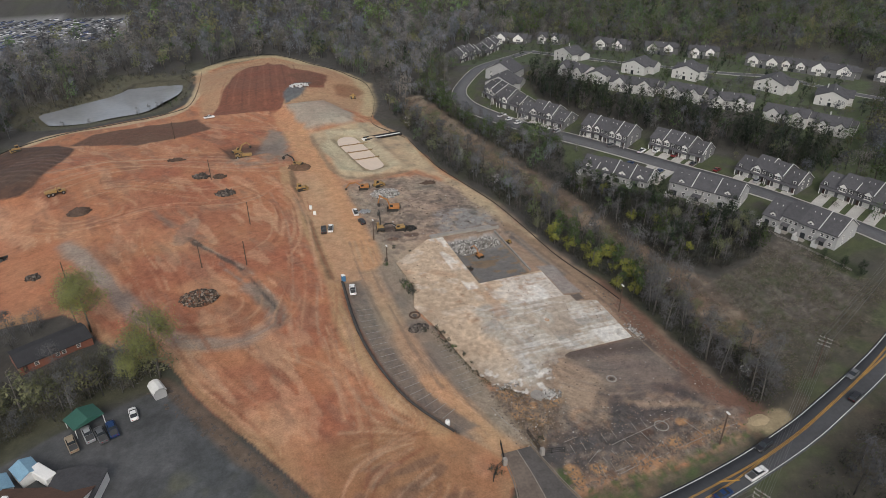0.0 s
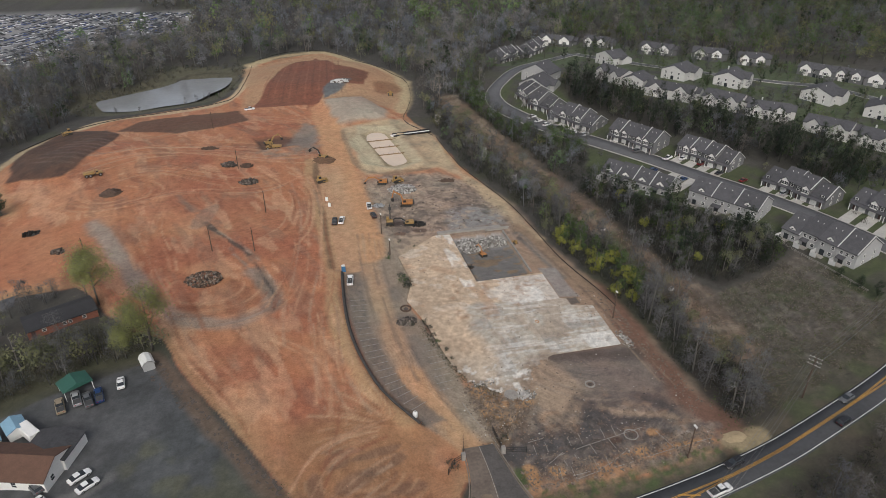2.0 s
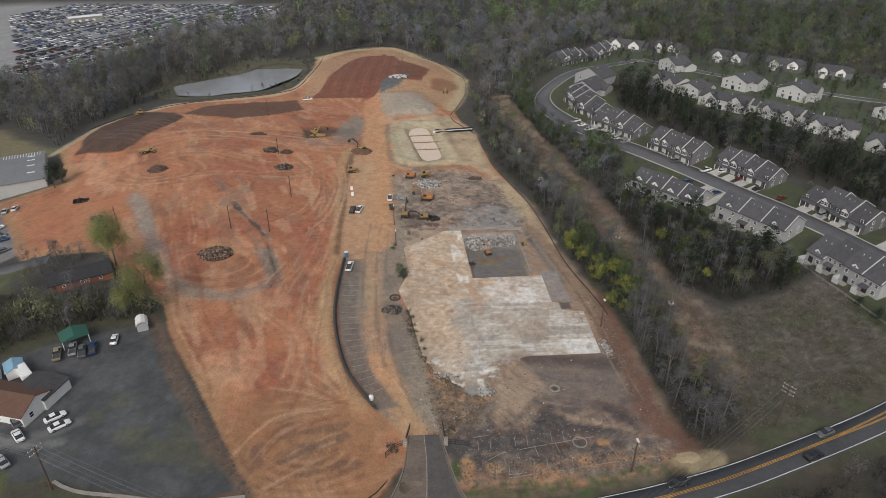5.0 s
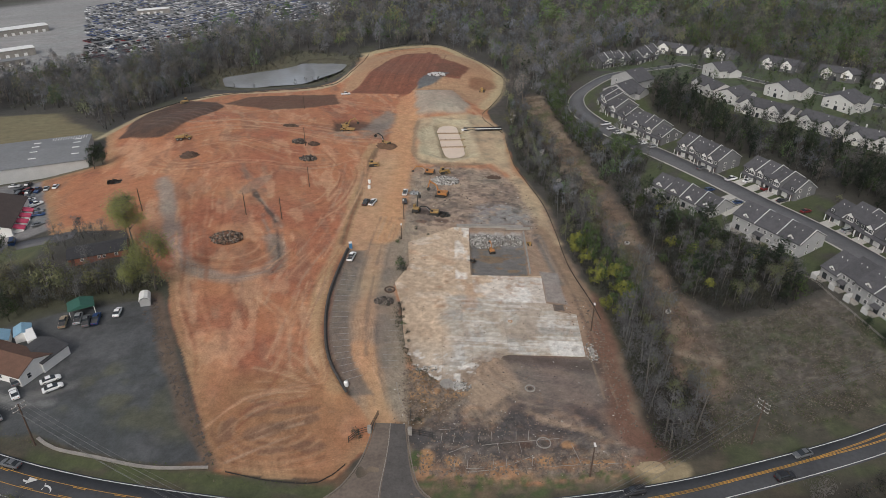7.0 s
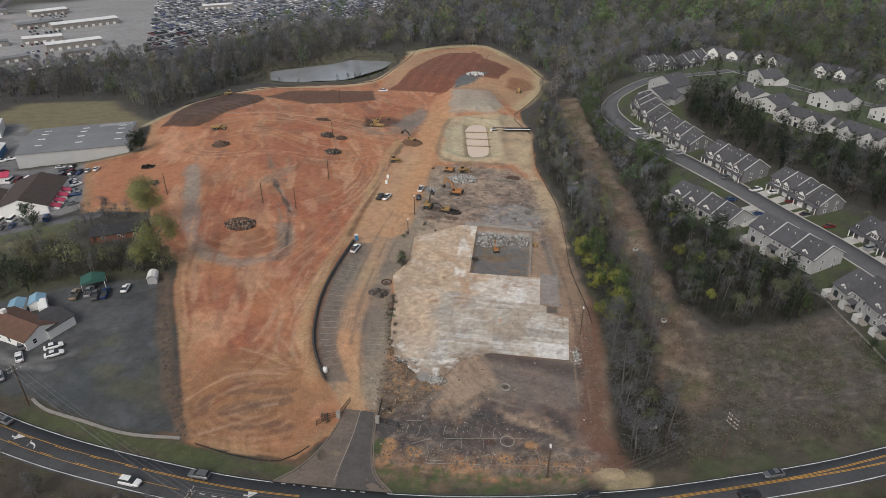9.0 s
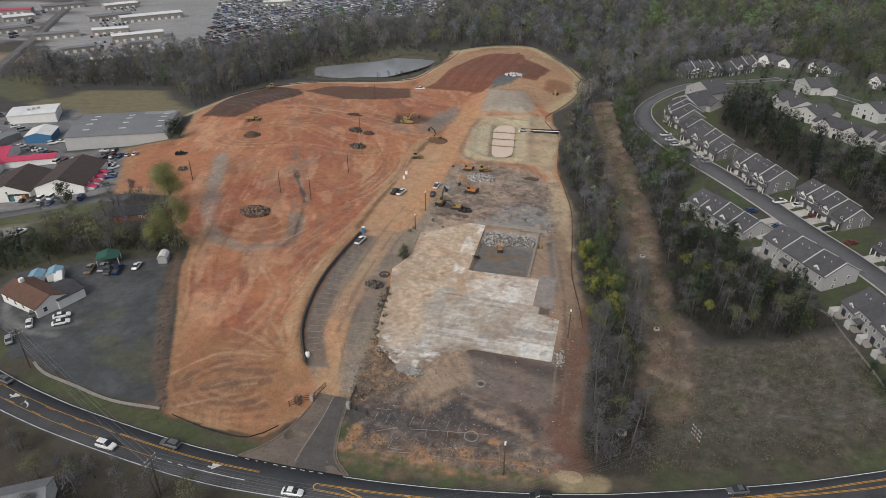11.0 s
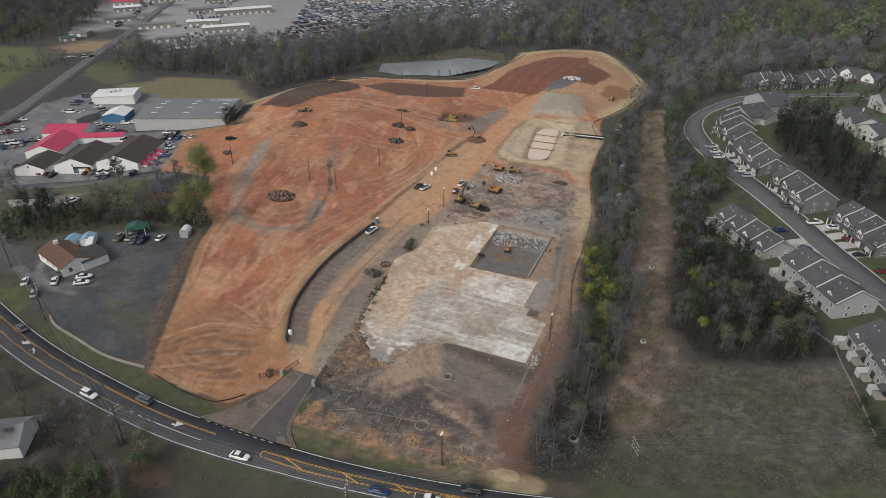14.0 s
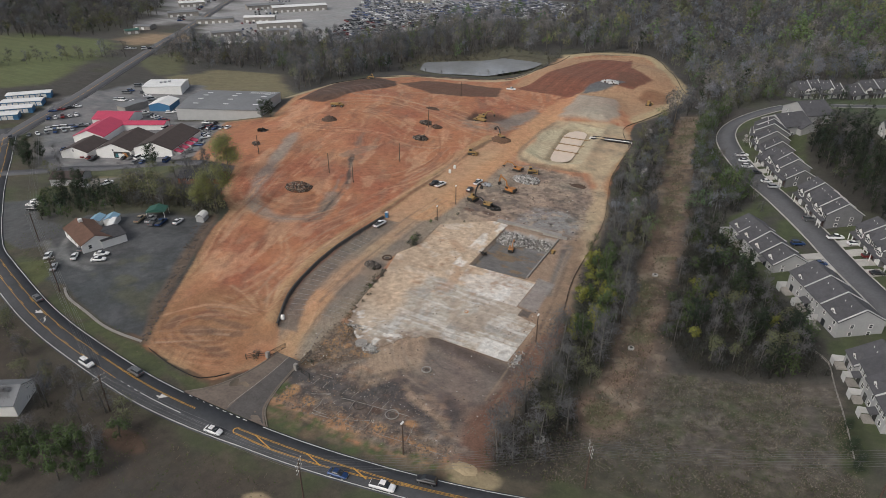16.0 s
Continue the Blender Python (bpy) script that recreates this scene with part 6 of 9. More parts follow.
for p, q, d, e, roof, lab in (((-312, 520), (-275, 561), 14, 5, ROOF_PALE, "long white-roofed trade hall by the yard"), ((-302, 467), (-278.5, 483), 11, 4.5, ROOF_PALE, "low pale-roofed trade building in the yard"),
                              ((-268, 447), (-239.5, 475), 11, 5, ROOF_PALE, "long pale-roofed trade building"), ((-243.5, 432), (-229.5, 443.6), 8, 4, ROOF_DECK, "grey trade building with roller doors"),
                              ((-245, 372), (-225.6, 389.5), 7, 3.6, ROOF_PALE, "low white-roofed trade building"), ((-335, 440), (-310, 462), 10, 4, ROOF_DECK, "grey flat-roofed shop beside the road"),
                              ((-365, 395), (-350, 400), 10, 3, ROOF_DECK, "dark-roofed low shop by the field"), ((-352, 376), (-346, 386), 8, 3, GREEN, "green-roofed shelter beside the field"),
                              ((-430, 560), (-405, 590), 16, 4, ROOF_DECK, "grey flat-roofed shop beside the road"), ((-455, 530), (-430, 545), 14, 4, ROOF_RED, "red-roofed diner beside the road"),
                              ((-384, 452), (-366, 474), 12, 4, ROOF_DECK, "grey flat-roofed shop beside the road"), ((-345, 520), (-322, 550), 14, 4, ROOF_DECK, "long grey shop among parked cars"),
                              ((-372, 578), (-352, 604), 14, 4.5, ROOF_PALE, "pale-roofed shop beside the road"), ((-278.4, 402), (-263, 421), 8, 3.6, ROOF_DECK, "grey workshop at the edge of the yard"), ((-420, 500), (-404, 520), 14, 4, ROOF_PALE, "pale flat-roofed shop beside the road"),
                              ((-230, 640), (-205, 655), 10, 4, ROOF_PALE, "low pale-roofed trade building in the yard")):
    b, w = shed_building("trade_hall", p, q, d, e, e + 0.8, KERB, roof, lab, False, "building")
    for k in range(max(2, int(w / 6))):
        part("garage_door", GARAGE, b, "white roller door", pose(3 + 6 * k, -0.05, 0))
# houses near the lot
ROOF_TAR = material("black_felt_roof", (0.045, 0.045, 0.048), 0.9, 0.4, 3, 0.03)
office, w = shed_building("office", (-51.5, 103.8), (-35, 98.2), 9.5, 2.8, 4.9, WHITE, ROOF_RUST, "low white office with a brown shingle roof", False, "office")
gable_wall(office, w - 9, w + 0.6, 6, 14, 2.5, 3.6, WHITE, False, "wing")
gable_roof(office, w - 9, w + 0.6, 6, 14, 2.5, 3.65, ROOF_TAR, 0.3, 0.18, False, "wing_roof")
s = Shape()
s.box(3, 4.2, 3.8, 4.1, 5.4, 6.0)
part("chimney", s.mesh("chimney", WHITE), office, "white chimney")
for y in (2.5, 6.5):
    window(office, w + 0.03, y, 0.8, 90)
for x in (3, 7, 11):
    window(office, x, -0.02, 0.9)
cottage, w = shed_building("brick_house", (-52, 154.5), (-36, 161.5), 8.5, 2.3, 3.7, BRICK, material("black_shingles", (0.03, 0.03, 0.033), 0.9, 0.25, 1.5, 0.04), "long brick house with a dark shingle roof", False, "house")
for x in (4, 9, 10.4, 14):
    window(cottage, x, -0.02, 0.9, 0, 0.8, 0.7)
part("door", DOOR, cottage, "", pose(1.4, -0.02, 0))
b, w = shed_building("house", (-113, 139), (-101, 145), 9, 3, 4.8, SIDING, ROOF_BROWN, "grey cottage with a dark roof", False, "house")
b, w = shed_building("house", (2, 36), (14, 43), 9, 3.2, 5.4, WHITE, ROOF_DECK, "white house with a pale grey roof behind trees", False, "house")

# ---- trees ----
# TWIG leans blue-grey: some distance haze is mixed into the colour
BARK, TWIG = (0.2, 0.188, 0.17), (0.14, 0.138, 0.139)


def limb_paths(rnd, tall, spread, count, start=0.3):
    """A trunk and limbs: lists of points with radii."""
    lean = Vector((rnd.uniform(-0.06, 0.06), rnd.uniform(-0.06, 0.06), 1))
    trunk = [lean * (tall * k) + Vector((rnd.uniform(-0.2, 0.2), rnd.uniform(-0.2, 0.2), 0)) * k for k in (-0.04, 0.3, 0.62, 0.92)]
    girth = 0.011 * tall + 0.06
    out = [(trunk, [girth * 1.2, girth * 0.85, girth * 0.5, girth * 0.12])]
    for k in range(count):
        h = start + (0.92 - start) * (k + rnd.random()) / count
        base = lean * (tall * h)
        a = rnd.uniform(0, 2 * math.pi)
        reach = spread * (1.1 - 0.75 * h) * rnd.uniform(0.7, 1.15)
        mid = base + Vector((math.cos(a) * reach * 0.55, math.sin(a) * reach * 0.55, reach * rnd.uniform(0.25, 0.55)))
        tip = base + Vector((math.cos(a + 0.3) * reach, math.sin(a + 0.3) * reach, reach * rnd.uniform(0.6, 1.1)))
        r = girth * (0.55 - 0.35 * h)
        out.append(([base, mid, tip], [r, r * 0.6, r * 0.15]))
    return out


LEAVES = {"budding": (0.165, 0.172, 0.095), "leafy": (0.085, 0.125, 0.048), "bush": (0.06, 0.066, 0.043), "bamboo": (0.25, 0.26, 0.06), "willow": (0.25, 0.265, 0.1), "scrub": (0.1, 0.093, 0.06), "fresh": (0.122, 0.172, 0.074), "blossom": (0.5, 0.47, 0.45)}


def tree_parts(seed, kind, tall, spread, limbs, twigs, wide, grain=1.0):
    """Wood and crown of one tree as arrays: corners, triangles, tints. kind: bare, budding, leafy, pine, bush."""
    rnd = random.Random(seed)
    paths = limb_paths(rnd, tall, spread, limbs, 0.12 if kind in ("pine", "bush") else 0.3)
    s = Shape()
    for path, radii in paths:
        s.tube(path, radii, 5 if path is paths[0][0] else 3)
    tri = []
    for f in s.f:
        tri += [(f[0], f[k], f[k + 1]) for k in range(1, len(f) - 1)]
    wood = (np.array(s.v, float), np.array(tri, int))
    co, faces, tone = [], [], []

    def blade(base, way, length, width, colour, out):
        """A tuft of leaves or twigs that lies about square to the way out of the crown."""
        out = (out + Vector((rnd.gauss(0, 0.28), rnd.gauss(0, 0.28), rnd.gauss(0, 0.28)))).normalized()
        way = (way - out * way.dot(out)).normalized()
        side = way.cross(out)
        side = side.normalized() * width / 2 if side.length > 1e-4 else Vector((width / 2, 0, 0))
        n = len(co)
        co.extend((base - side, base + side, base + way * length))
        faces.append((n, n + 1, n + 2))
        tone.extend([colour] * 3)

    rise = {"bush": 0.5, "scrub": 0.5, "bamboo": 0.5, "willow": 0.68}.get(kind, 0.53)
    tallness = tall * {"bush": 0.4, "scrub": 0.4, "willow": 0.28}.get(kind, 0.4)
    heart = Vector((0, 0, tall * rise))
    clumps = []
    for k in range(13):
        a, up = rnd.uniform(0, 2 * math.pi), rnd.uniform(-0.7, 1.0)
        r = math.sqrt(max(0.05, 1 - up * up)) * rnd.uniform(0.4, 0.8) * spread
        clumps.append((heart + Vector((math.cos(a) * r, math.sin(a) * r, up * tallness * rnd.uniform(0.75, 1.1))), rnd.uniform(0.8, 1.2)))
    for k in range(twigs):
        g = rnd.uniform(0.88, 1.12)
        stray = Vector((rnd.gauss(0, 1), rnd.gauss(0, 1), rnd.gauss(0, 1)))
        if kind == "pine":
            path, _ = paths[rnd.randrange(1, len(paths))]
            base = Vector(path[0]).lerp(Vector(path[2]), math.sqrt(rnd.random())) + stray * 0.3
            way = (Vector((base.x, base.y, 0)).normalized() * 0.5 + stray * 0.8).normalized()
            out = (Vector((base.x, base.y, 0.35 * (base.z - tall * 0.3))) / spread + Vector((0, 0, 0.35)) + stray * 0.15).normalized()
            blade(base, way, rnd.uniform(0.5, 1.0) * grain, wide * rnd.uniform(1.4, 2.6), tuple(c * g for c in (0.042, 0.06, 0.034)), out)
            continue
        mid, own = clumps[rnd.randrange(len(clumps))]
        size = spread * 0.36
        off = Vector((rnd.gauss(0, size * 0.55), rnd.gauss(0, size * 0.55), rnd.gauss(0, size * 0.45)))
        base = mid + off
        out = (off / size * 0.7 + Vector(((base.x - heart.x) / spread, (base.y - heart.y) / spread, (base.z - heart.z) / tallness)) * 0.7 + Vector((0, 0, 0.25)) + stray * 0.1).normalized()
        way = ((base - heart).normalized() * 0.4 + stray * 0.6 + Vector((0, 0, 0.3))).normalized()
        g *= own
        if kind == "bare":
            if rnd.random() < 0.25:
                blade(base, way, rnd.uniform(0.2, 0.38) * spread, wide * rnd.uniform(0.4, 0.7), tuple(c * g * 1.15 for c in TWIG), out)
            else:
                blade(base, way, rnd.uniform(0.6, 1.4) * grain, wide * rnd.uniform(1.3, 2.4), tuple(c * g for c in TWIG), out)
        else:
            leaf = LEAVES[kind]
            if rnd.random() < {"bush": 0.45, "scrub": 0.6}.get(kind, 0.2):
                blade(base, way, rnd.uniform(0.2, 0.42) * spread, wide * 0.6, tuple(c * g for c in TWIG), out)
            else:
                blade(base, way, rnd.uniform(0.4, 1.0) * grain, wide * rnd.uniform(1.8, 3.4), tuple(c * g for c in leaf), out)
    crown = (np.array([tuple(c) for c in co]), np.array(faces, int), np.array(tone))
    return wood, crown


def scatter_in(poly, gap, seed, keep=None):
    """Uneven places in an outline, about gap apart."""
    rnd = np.random.RandomState(seed)
    px, py = [p[0] for p in poly], [p[1] for p in poly]
    u, v = np.meshgrid(np.arange(min(px), max(px), gap), np.arange(min(py), max(py), gap))
    x, y = u.ravel() + rnd.uniform(-0.48, 0.48, u.size) * gap, v.ravel() + rnd.uniform(-0.48, 0.48, u.size) * gap
    ok = depth_inside(poly, x, y) > 0
    x, y = x[ok], y[ok]
    free = depth_inside(SITE, x, y) < -1.5
    for line, half in ((ROAD, 9), (STREET, 6), (WEST_ROAD, 9), (SIDE_ROAD, 5), (BACK_STREET, 5), (CREEK, 6.5)):
        free &= from_line(line, x, y)[0] > half
    free &= depth_inside(POND, x, y) < -2
    if keep is not None:
        free &= keep(x, y)
    return np.stack([x[free], y[free]], 1)


def land_at(x, y):
    """The ground sheet's height at many places."""
    j = np.clip(np.searchsorted(xs, x) - 1, 0, cols - 2)
    k = np.clip(np.searchsorted(ys, y) - 1, 0, len(ys) - 2)
    u, v = (x - xs[j]) / (xs[j + 1] - xs[j]), (y - ys[k]) / (ys[k + 1] - ys[k])
    return (grid_z[k, j] * (1 - u) + grid_z[k, j + 1] * u) * (1 - v) + (grid_z[k + 1, j] * (1 - u) + grid_z[k + 1, j + 1] * u) * v


def plant_stuff(name, places, models, weights, seed, label, low=0.75, high=1.2, tone_by=1.0):
    """Many trees as one mesh, each turned, sized and toned for itself."""
    rnd = np.random.RandomState(seed)
    pick = rnd.choice(len(models), len(places), p=np.array(weights) / sum(weights))
    z = land_at(places[:, 0], places[:, 1])
    cos, fcs, tns, total = [], [], [], 0
    for m, (wood, crown) in enumerate(models):
        idx = np.nonzero(pick == m)[0]
        if not len(idx):
            continue
        base = np.concatenate([wood[0], crown[0]])
        tri = np.concatenate([wood[1], crown[1] + len(wood[0])])
        tone = np.concatenate([np.tile(BARK, (len(wood[0]), 1)) * 0.75, crown[2]])
        a, k = rnd.uniform(0, 6.28, len(idx)), rnd.uniform(low, high, len(idx))
        c, s = np.cos(a) * k, np.sin(a) * k
        co = np.stack([base[None, :, 0] * c[:, None] - base[None, :, 1] * s[:, None] + places[idx, 0][:, None],
                       base[None, :, 0] * s[:, None] + base[None, :, 1] * c[:, None] + places[idx, 1][:, None],
                       base[None, :, 2] * (k * rnd.uniform(0.9, 1.12, len(idx)))[:, None] + z[idx][:, None]], 2)
        g = tone_by * rnd.uniform(0.62, 1.4, (len(idx), 1, 1)) * (1 + rnd.uniform(-1, 1, (len(idx), 1, 1)) * np.array((0.1, 0.02, -0.1)))
        tns.append((tone[None] * g).reshape(-1, 3))
        fcs.append((tri[None] + (total + np.arange(len(idx)) * len(base))[:, None, None]).reshape(-1, 3))
        cos.append(co.reshape(-1, 3))
        total += len(idx) * len(base)
    ob = new(name, fast_mesh(name, np.concatenate(cos), np.concatenate(fcs), WOOD_LAND, np.concatenate(tns)))
    return tagged(ob, label, "trees", kind="stuff")


BARE = [tree_parts(k, "bare", 12 + 1.5 * (k % 4), 4.4, 4, 340, 0.15) for k in range(4)]
BUDDING = [tree_parts(10 + k, "budding", 11 + 2 * k, 4.3, 4, 320, 0.16) for k in range(3)]
LEAFY = [tree_parts(20 + k, ("leafy", "fresh")[k], 10 + 2 * k, 4.3, 4, 320, 0.17) for k in range(2)]
PINE = [tree_parts(30 + k, "pine", 13 + 2 * k, 3.6, 14, 480, 0.2, 0.85) for k in range(2)]
BUSH = [tree_parts(40 + k, "bush", 3.0 + k, 2.8, 3, 165, 0.1, 0.6) for k in range(3)]
FAR = [tree_parts(50 + k, "bare", 14 + 2 * k, 5.4, 2, 260, 0.3, 1.1) for k in range(3)] + [tree_parts(55 + k, "budding", 13 + 2 * k, 5.2, 2, 240, 0.26, 1.1) for k in range(2)]
FAR += [tree_parts(58, "pine", 15, 4.4, 8, 200, 0.36, 1.2)]

NORTH_WOOD = [(5, 490), (-20, 480), (-120, 470), (-150, 505), (-128, 562), (-96, 600), (-40, 600), (-34, 710), (-100, 745), (-100, 850), (330, 850), (500, 725), (600, 620), (650, 500), (600, 420), (420, 330), (370, 330), (330, 362), (290, 385),
              (262, 440), (215, 468), (160, 430), (150, 395), (128, 360), (112, 330), (103, 345), (108, 380), (109, 418), (90, 470), (66, 514)]
POND_WOOD = [(-108, 300), (-150, 345), (-205, 330), (-262, 350), (-240, 385), (-200, 425), (-165, 440), (-148, 478), (-120, 470), (-45, 480), (-66, 445), (-92, 430), (-100, 405), (-88, 375), (-108, 335)]
CREEK_WOOD = [(116, 84), (124, 84), (134, 108), (139, 128), (141, 150), (150, 140), (166, 139), (183, 148), (182, 160), (168, 186), (150, 214), (148, 232), (158, 250), (137, 290),
              (131, 320), (138, 345), (122, 360), (104, 345), (100, 305), (101, 262), (110, 218), (111, 172), (115, 148), (117, 128), (116, 104)]
BACK_WOOD = [(172, 300), (184, 262), (198, 236), (214, 212), (228, 180), (240, 168), (262, 190), (254, 222), (228, 250), (208, 284), (198, 300), (196, 330), (184, 340), (170, 330)]
HILL_WOOD = [(240, 165), (245, 132), (300, 168), (420, 262), (640, 432), (420, 335), (392, 270), (372, 240), (318, 218), (280, 195), (262, 188)]
LOT_WOOD = [(-62, 130), (-47, 131), (-20, 142), (-14, 150), (-28, 154), (-52, 150), (-72, 156), (-78, 148), (-66, 141)]
HEDGE = [(-76, 110), (-102, 127), (-97, 135), (-76, 138), (-58, 134), (-52, 128), (-57, 122), (-66, 114)]
SOUTH_WOOD = [(-60, 20), (-10, 40), (8, 56), (26, 48), (20, 28), (-20, 0), (-80, -10)]
SOUTH_EAST = [(105, 60), (140, 70), (180, 84), (260, 120), (300, 60), (160, 20), (110, 30)]
WEST_WOOD = [(-405, 305), (-372, 347), (-368, 392), (-402, 454), (-468, 527), (-545, 580), (-650, 470), (-610, 405), (-500, 345)]
WEST_BELT = [(-262, 320), (-225, 318), (-196, 322), (-205, 340), (-240, 372), (-262, 385), (-285, 372), (-268, 348), (-330, 250), (-420, 215), (-420, 207), (-320, 240)]

def clear_of_homes(x, y, gap=4.0):
    ok = np.ones(len(x), bool)
    for (ax, ay), (bx, by), deep in FOOT:
        w = math.hypot(bx - ax, by - ay)
        ux, uy = (bx - ax) / w, (by - ay) / w
        u, v = (x - ax) * ux + (y - ay) * uy, (y - ay) * ux - (x - ax) * uy
        ok &= (u < -gap) | (u > w + gap) | (v < -gap) | (v > deep + gap)
    return ok


def thinned(share, seed):
    """Keeps an uneven share of the places, clear of the homes."""
    return lambda x, y: clear_of_homes(x, y, 3.0) & (cloudy(x, y, 16, seed) * 0.6 + lattice(x, y, 0.7, seed) * 0.4 > 1 - share)


FAR_GREEN = [tree_parts(60 + k, kind, 13 + 2 * k, 5.3, 2, 250, 0.28, 1.1) for k, kind in enumerate(("budding", "fresh", "leafy"))]
FARTHEST = [tree_parts(65 + k, kind, 15 + k, 6.4, 1, 110, 0.6, 1.7) for k, kind in enumerate(("bare", "bare", "budding", "fresh"))]
plant_stuff("north_woods", scatter_in(NORTH_WOOD, 8.6, 1, lambda x, y: clear_of_homes(x, y) & (y < 540) & (x < 240)), FAR + FAR_GREEN, (3, 3, 3, 1.0, 1.0, 0.7, 0.6, 0.5, 0.4), 1,
            "grey leafless woodland with a few greening crowns behind the site", tone_by=1.25)
plant_stuff("east_woods", scatter_in(NORTH_WOOD, 9.6, 16, lambda x, y: clear_of_homes(x, y) & (y < 540) & (x >= 240)), FAR + FAR_GREEN, (1.2, 1.2, 1.2, 1, 1, 1.2, 2.6, 4, 3), 16,
            "woodland in spring green beyond the houses", tone_by=0.92)
plant_stuff("far_woods", scatter_in(NORTH_WOOD, 12.9, 17, lambda x, y: (y >= 540) & (x > 150)), FARTHEST, (2.0, 2.0, 1.6, 2.8), 17, "far woodland of grey and green crowns", tone_by=1.1)
plant_stuff("far_grey_woods", scatter_in(NORTH_WOOD, 12.5, 28, lambda x, y: (y >= 540) & (x <= 150)), FARTHEST, (3, 3, 1.0, 0.6), 28, "far leafless grey woodland", tone_by=1.12)
plant_stuff("pond_woods", scatter_in(POND_WOOD, 5.9, 2), BARE + BUDDING + LEAFY + PINE[:1] + BUSH[1:], (3, 3, 3, 3, 0.8, 0.8, 0.6, 0.5, 0.6, 0.25, 2.2, 2.2), 2, "bare grey woodland round the pond with some green crowns", tone_by=1.15)
plant_stuff("back_woods", scatter_in(BACK_WOOD, 4.4, 3, lambda x, y: clear_of_homes(x, y, 6.5)), PINE + BARE[:3] + LEAFY + BUDDING[:1], (5, 5, 1.3, 1.3, 1.3, 1.0, 1.0, 0.6), 3, "dark pines and bare trees behind the townhouses", 0.5, 0.9, 0.7)
plant_stuff("hill_woods", scatter_in(HILL_WOOD, 8.0, 4, clear_of_homes), FAR + FAR_GREEN, (1.4, 1.4, 1.4, 1.0, 1.0, 1.2, 2, 3, 2.4), 4, "mixed spring woodland beyond the houses", tone_by=0.78)
plant_stuff("yard_trees", scatter_in(YARDS, 6.6, 18, thinned(0.5, 18)), BARE[:2] + BUDDING[:2] + LEAFY + PINE + BUSH[:2], (2, 2, 1.2, 1.2, 1.8, 1.8, 1.5, 1.5, 2, 2), 18, "trees and shrubs in the gardens between the houses", 0.35, 0.8, 0.78)
plant_stuff("street_woods", scatter_in([(131, 296), (126, 330), (136, 352), (156, 376), (168, 398), (150, 400), (128, 362), (114, 345), (118, 310)], 4.6, 19, clear_of_homes), LEAFY + BUDDING + BARE[:2], (2, 2, 1.6, 1.6, 1.6, 2, 2), 19,
            "greening trees beside the estate street", 0.5, 0.85, 0.85)
plant_stuff("west_woods", scatter_in(WEST_WOOD, 10, 5, clear_of_homes), FAR + FAR_GREEN[:1], (3, 3, 3, 1.2, 1, 0.8, 1), 5, "dark leafless woodland beyond the field", tone_by=0.8)
plant_stuff("west_hedge", scatter_in(WEST_BELT, 6.5, 6, clear_of_homes), BARE + BUSH[:2] + BUDDING[:1], (2, 2, 2, 2, 2, 2, 1), 6, "bare hedgerow trees beside the field", 0.5, 0.9, 1.15)
THICKET = [(141, 150), (150, 138), (166, 138), (184, 147), (182, 160), (168, 186), (150, 214), (140, 220), (138, 180)]
plant_stuff("thicket", scatter_in(THICKET, 2.7, 15, lambda x, y: clear_of_homes(x, y, 6.0)), BUSH + PINE[:1] + LEAFY[:1], (2, 2, 2, 0.4, 0.5), 15, "dark tangled thicket of vines and evergreens", 0.6, 1.1, 0.68)
plant_stuff("creek_scrub", scatter_in(CREEK_WOOD, 3.4, 7, lambda x, y: clear_of_homes(x, y) & (depth_inside(THICKET, x, y) < 0)), BUSH, (1, 1, 1), 7, "tangled grey-green scrub along the creek", 0.6, 1.2, 0.8)
plant_stuff("creek_woods", scatter_in(CREEK_WOOD, 5.6, 8, lambda x, y: clear_of_homes(x, y, 15.0) & (y > 190)), BARE + BUDDING + LEAFY, (3, 3, 3, 3, 1.2, 1.2, 1.2, 1.0, 1.2), 8, "bare creek-side trees with greening tops", 0.6, 0.9, 1.1)
SCRUB = [tree_parts(70 + k, "scrub", 3.2 + k, 2.9, 5, 300, 0.06, 0.7) for k in range(3)]
plant_stuff("lot_scrub", scatter_in(LOT_WOOD, 2.9, 9, clear_of_homes), SCRUB + BUDDING[:1], (2, 2, 2, 0.5), 9, "grey-brown scrub between the lot and the brick house", 0.8, 1.35)
plant_stuff("lot_hedge", scatter_in(HEDGE, 3.1, 27, clear_of_homes), PINE + LEAFY[:1] + SCRUB[:1], (2, 2, 1.6, 0.8), 27, "dense dark green hedge trees beside the lot", 0.35, 0.6, 0.9)
SHORE = [(-104, 424), (-92, 392), (-78, 388), (-86, 420), (-70, 436), (-44, 458), (-34, 474), (-4, 474), (-1, 440), (-14, 402), (-2, 420), (5, 470), (0, 486), (-44, 486), (-72, 458)]
plant_stuff("pond_scrub", scatter_in(SHORE, 3.6, 29), SCRUB + BUSH[:1], (2, 2, 1, 1.5), 29, "brown and olive reeds and shrubs on the pond shore", 0.3, 0.8, 0.95)
plant_stuff("roadside_scrub", np.concatenate([scatter_in(SOUTH_WOOD, 4.0, 10, clear_of_homes), scatter_in(SOUTH_EAST, 4.0, 11, lambda x, y: from_line(ROAD, x, y)[0] < 24)]), BUSH + BARE[:2], (2, 2, 2, 1, 1), 10, "brown roadside scrub across the road", 0.5, 0.95, 0.65)


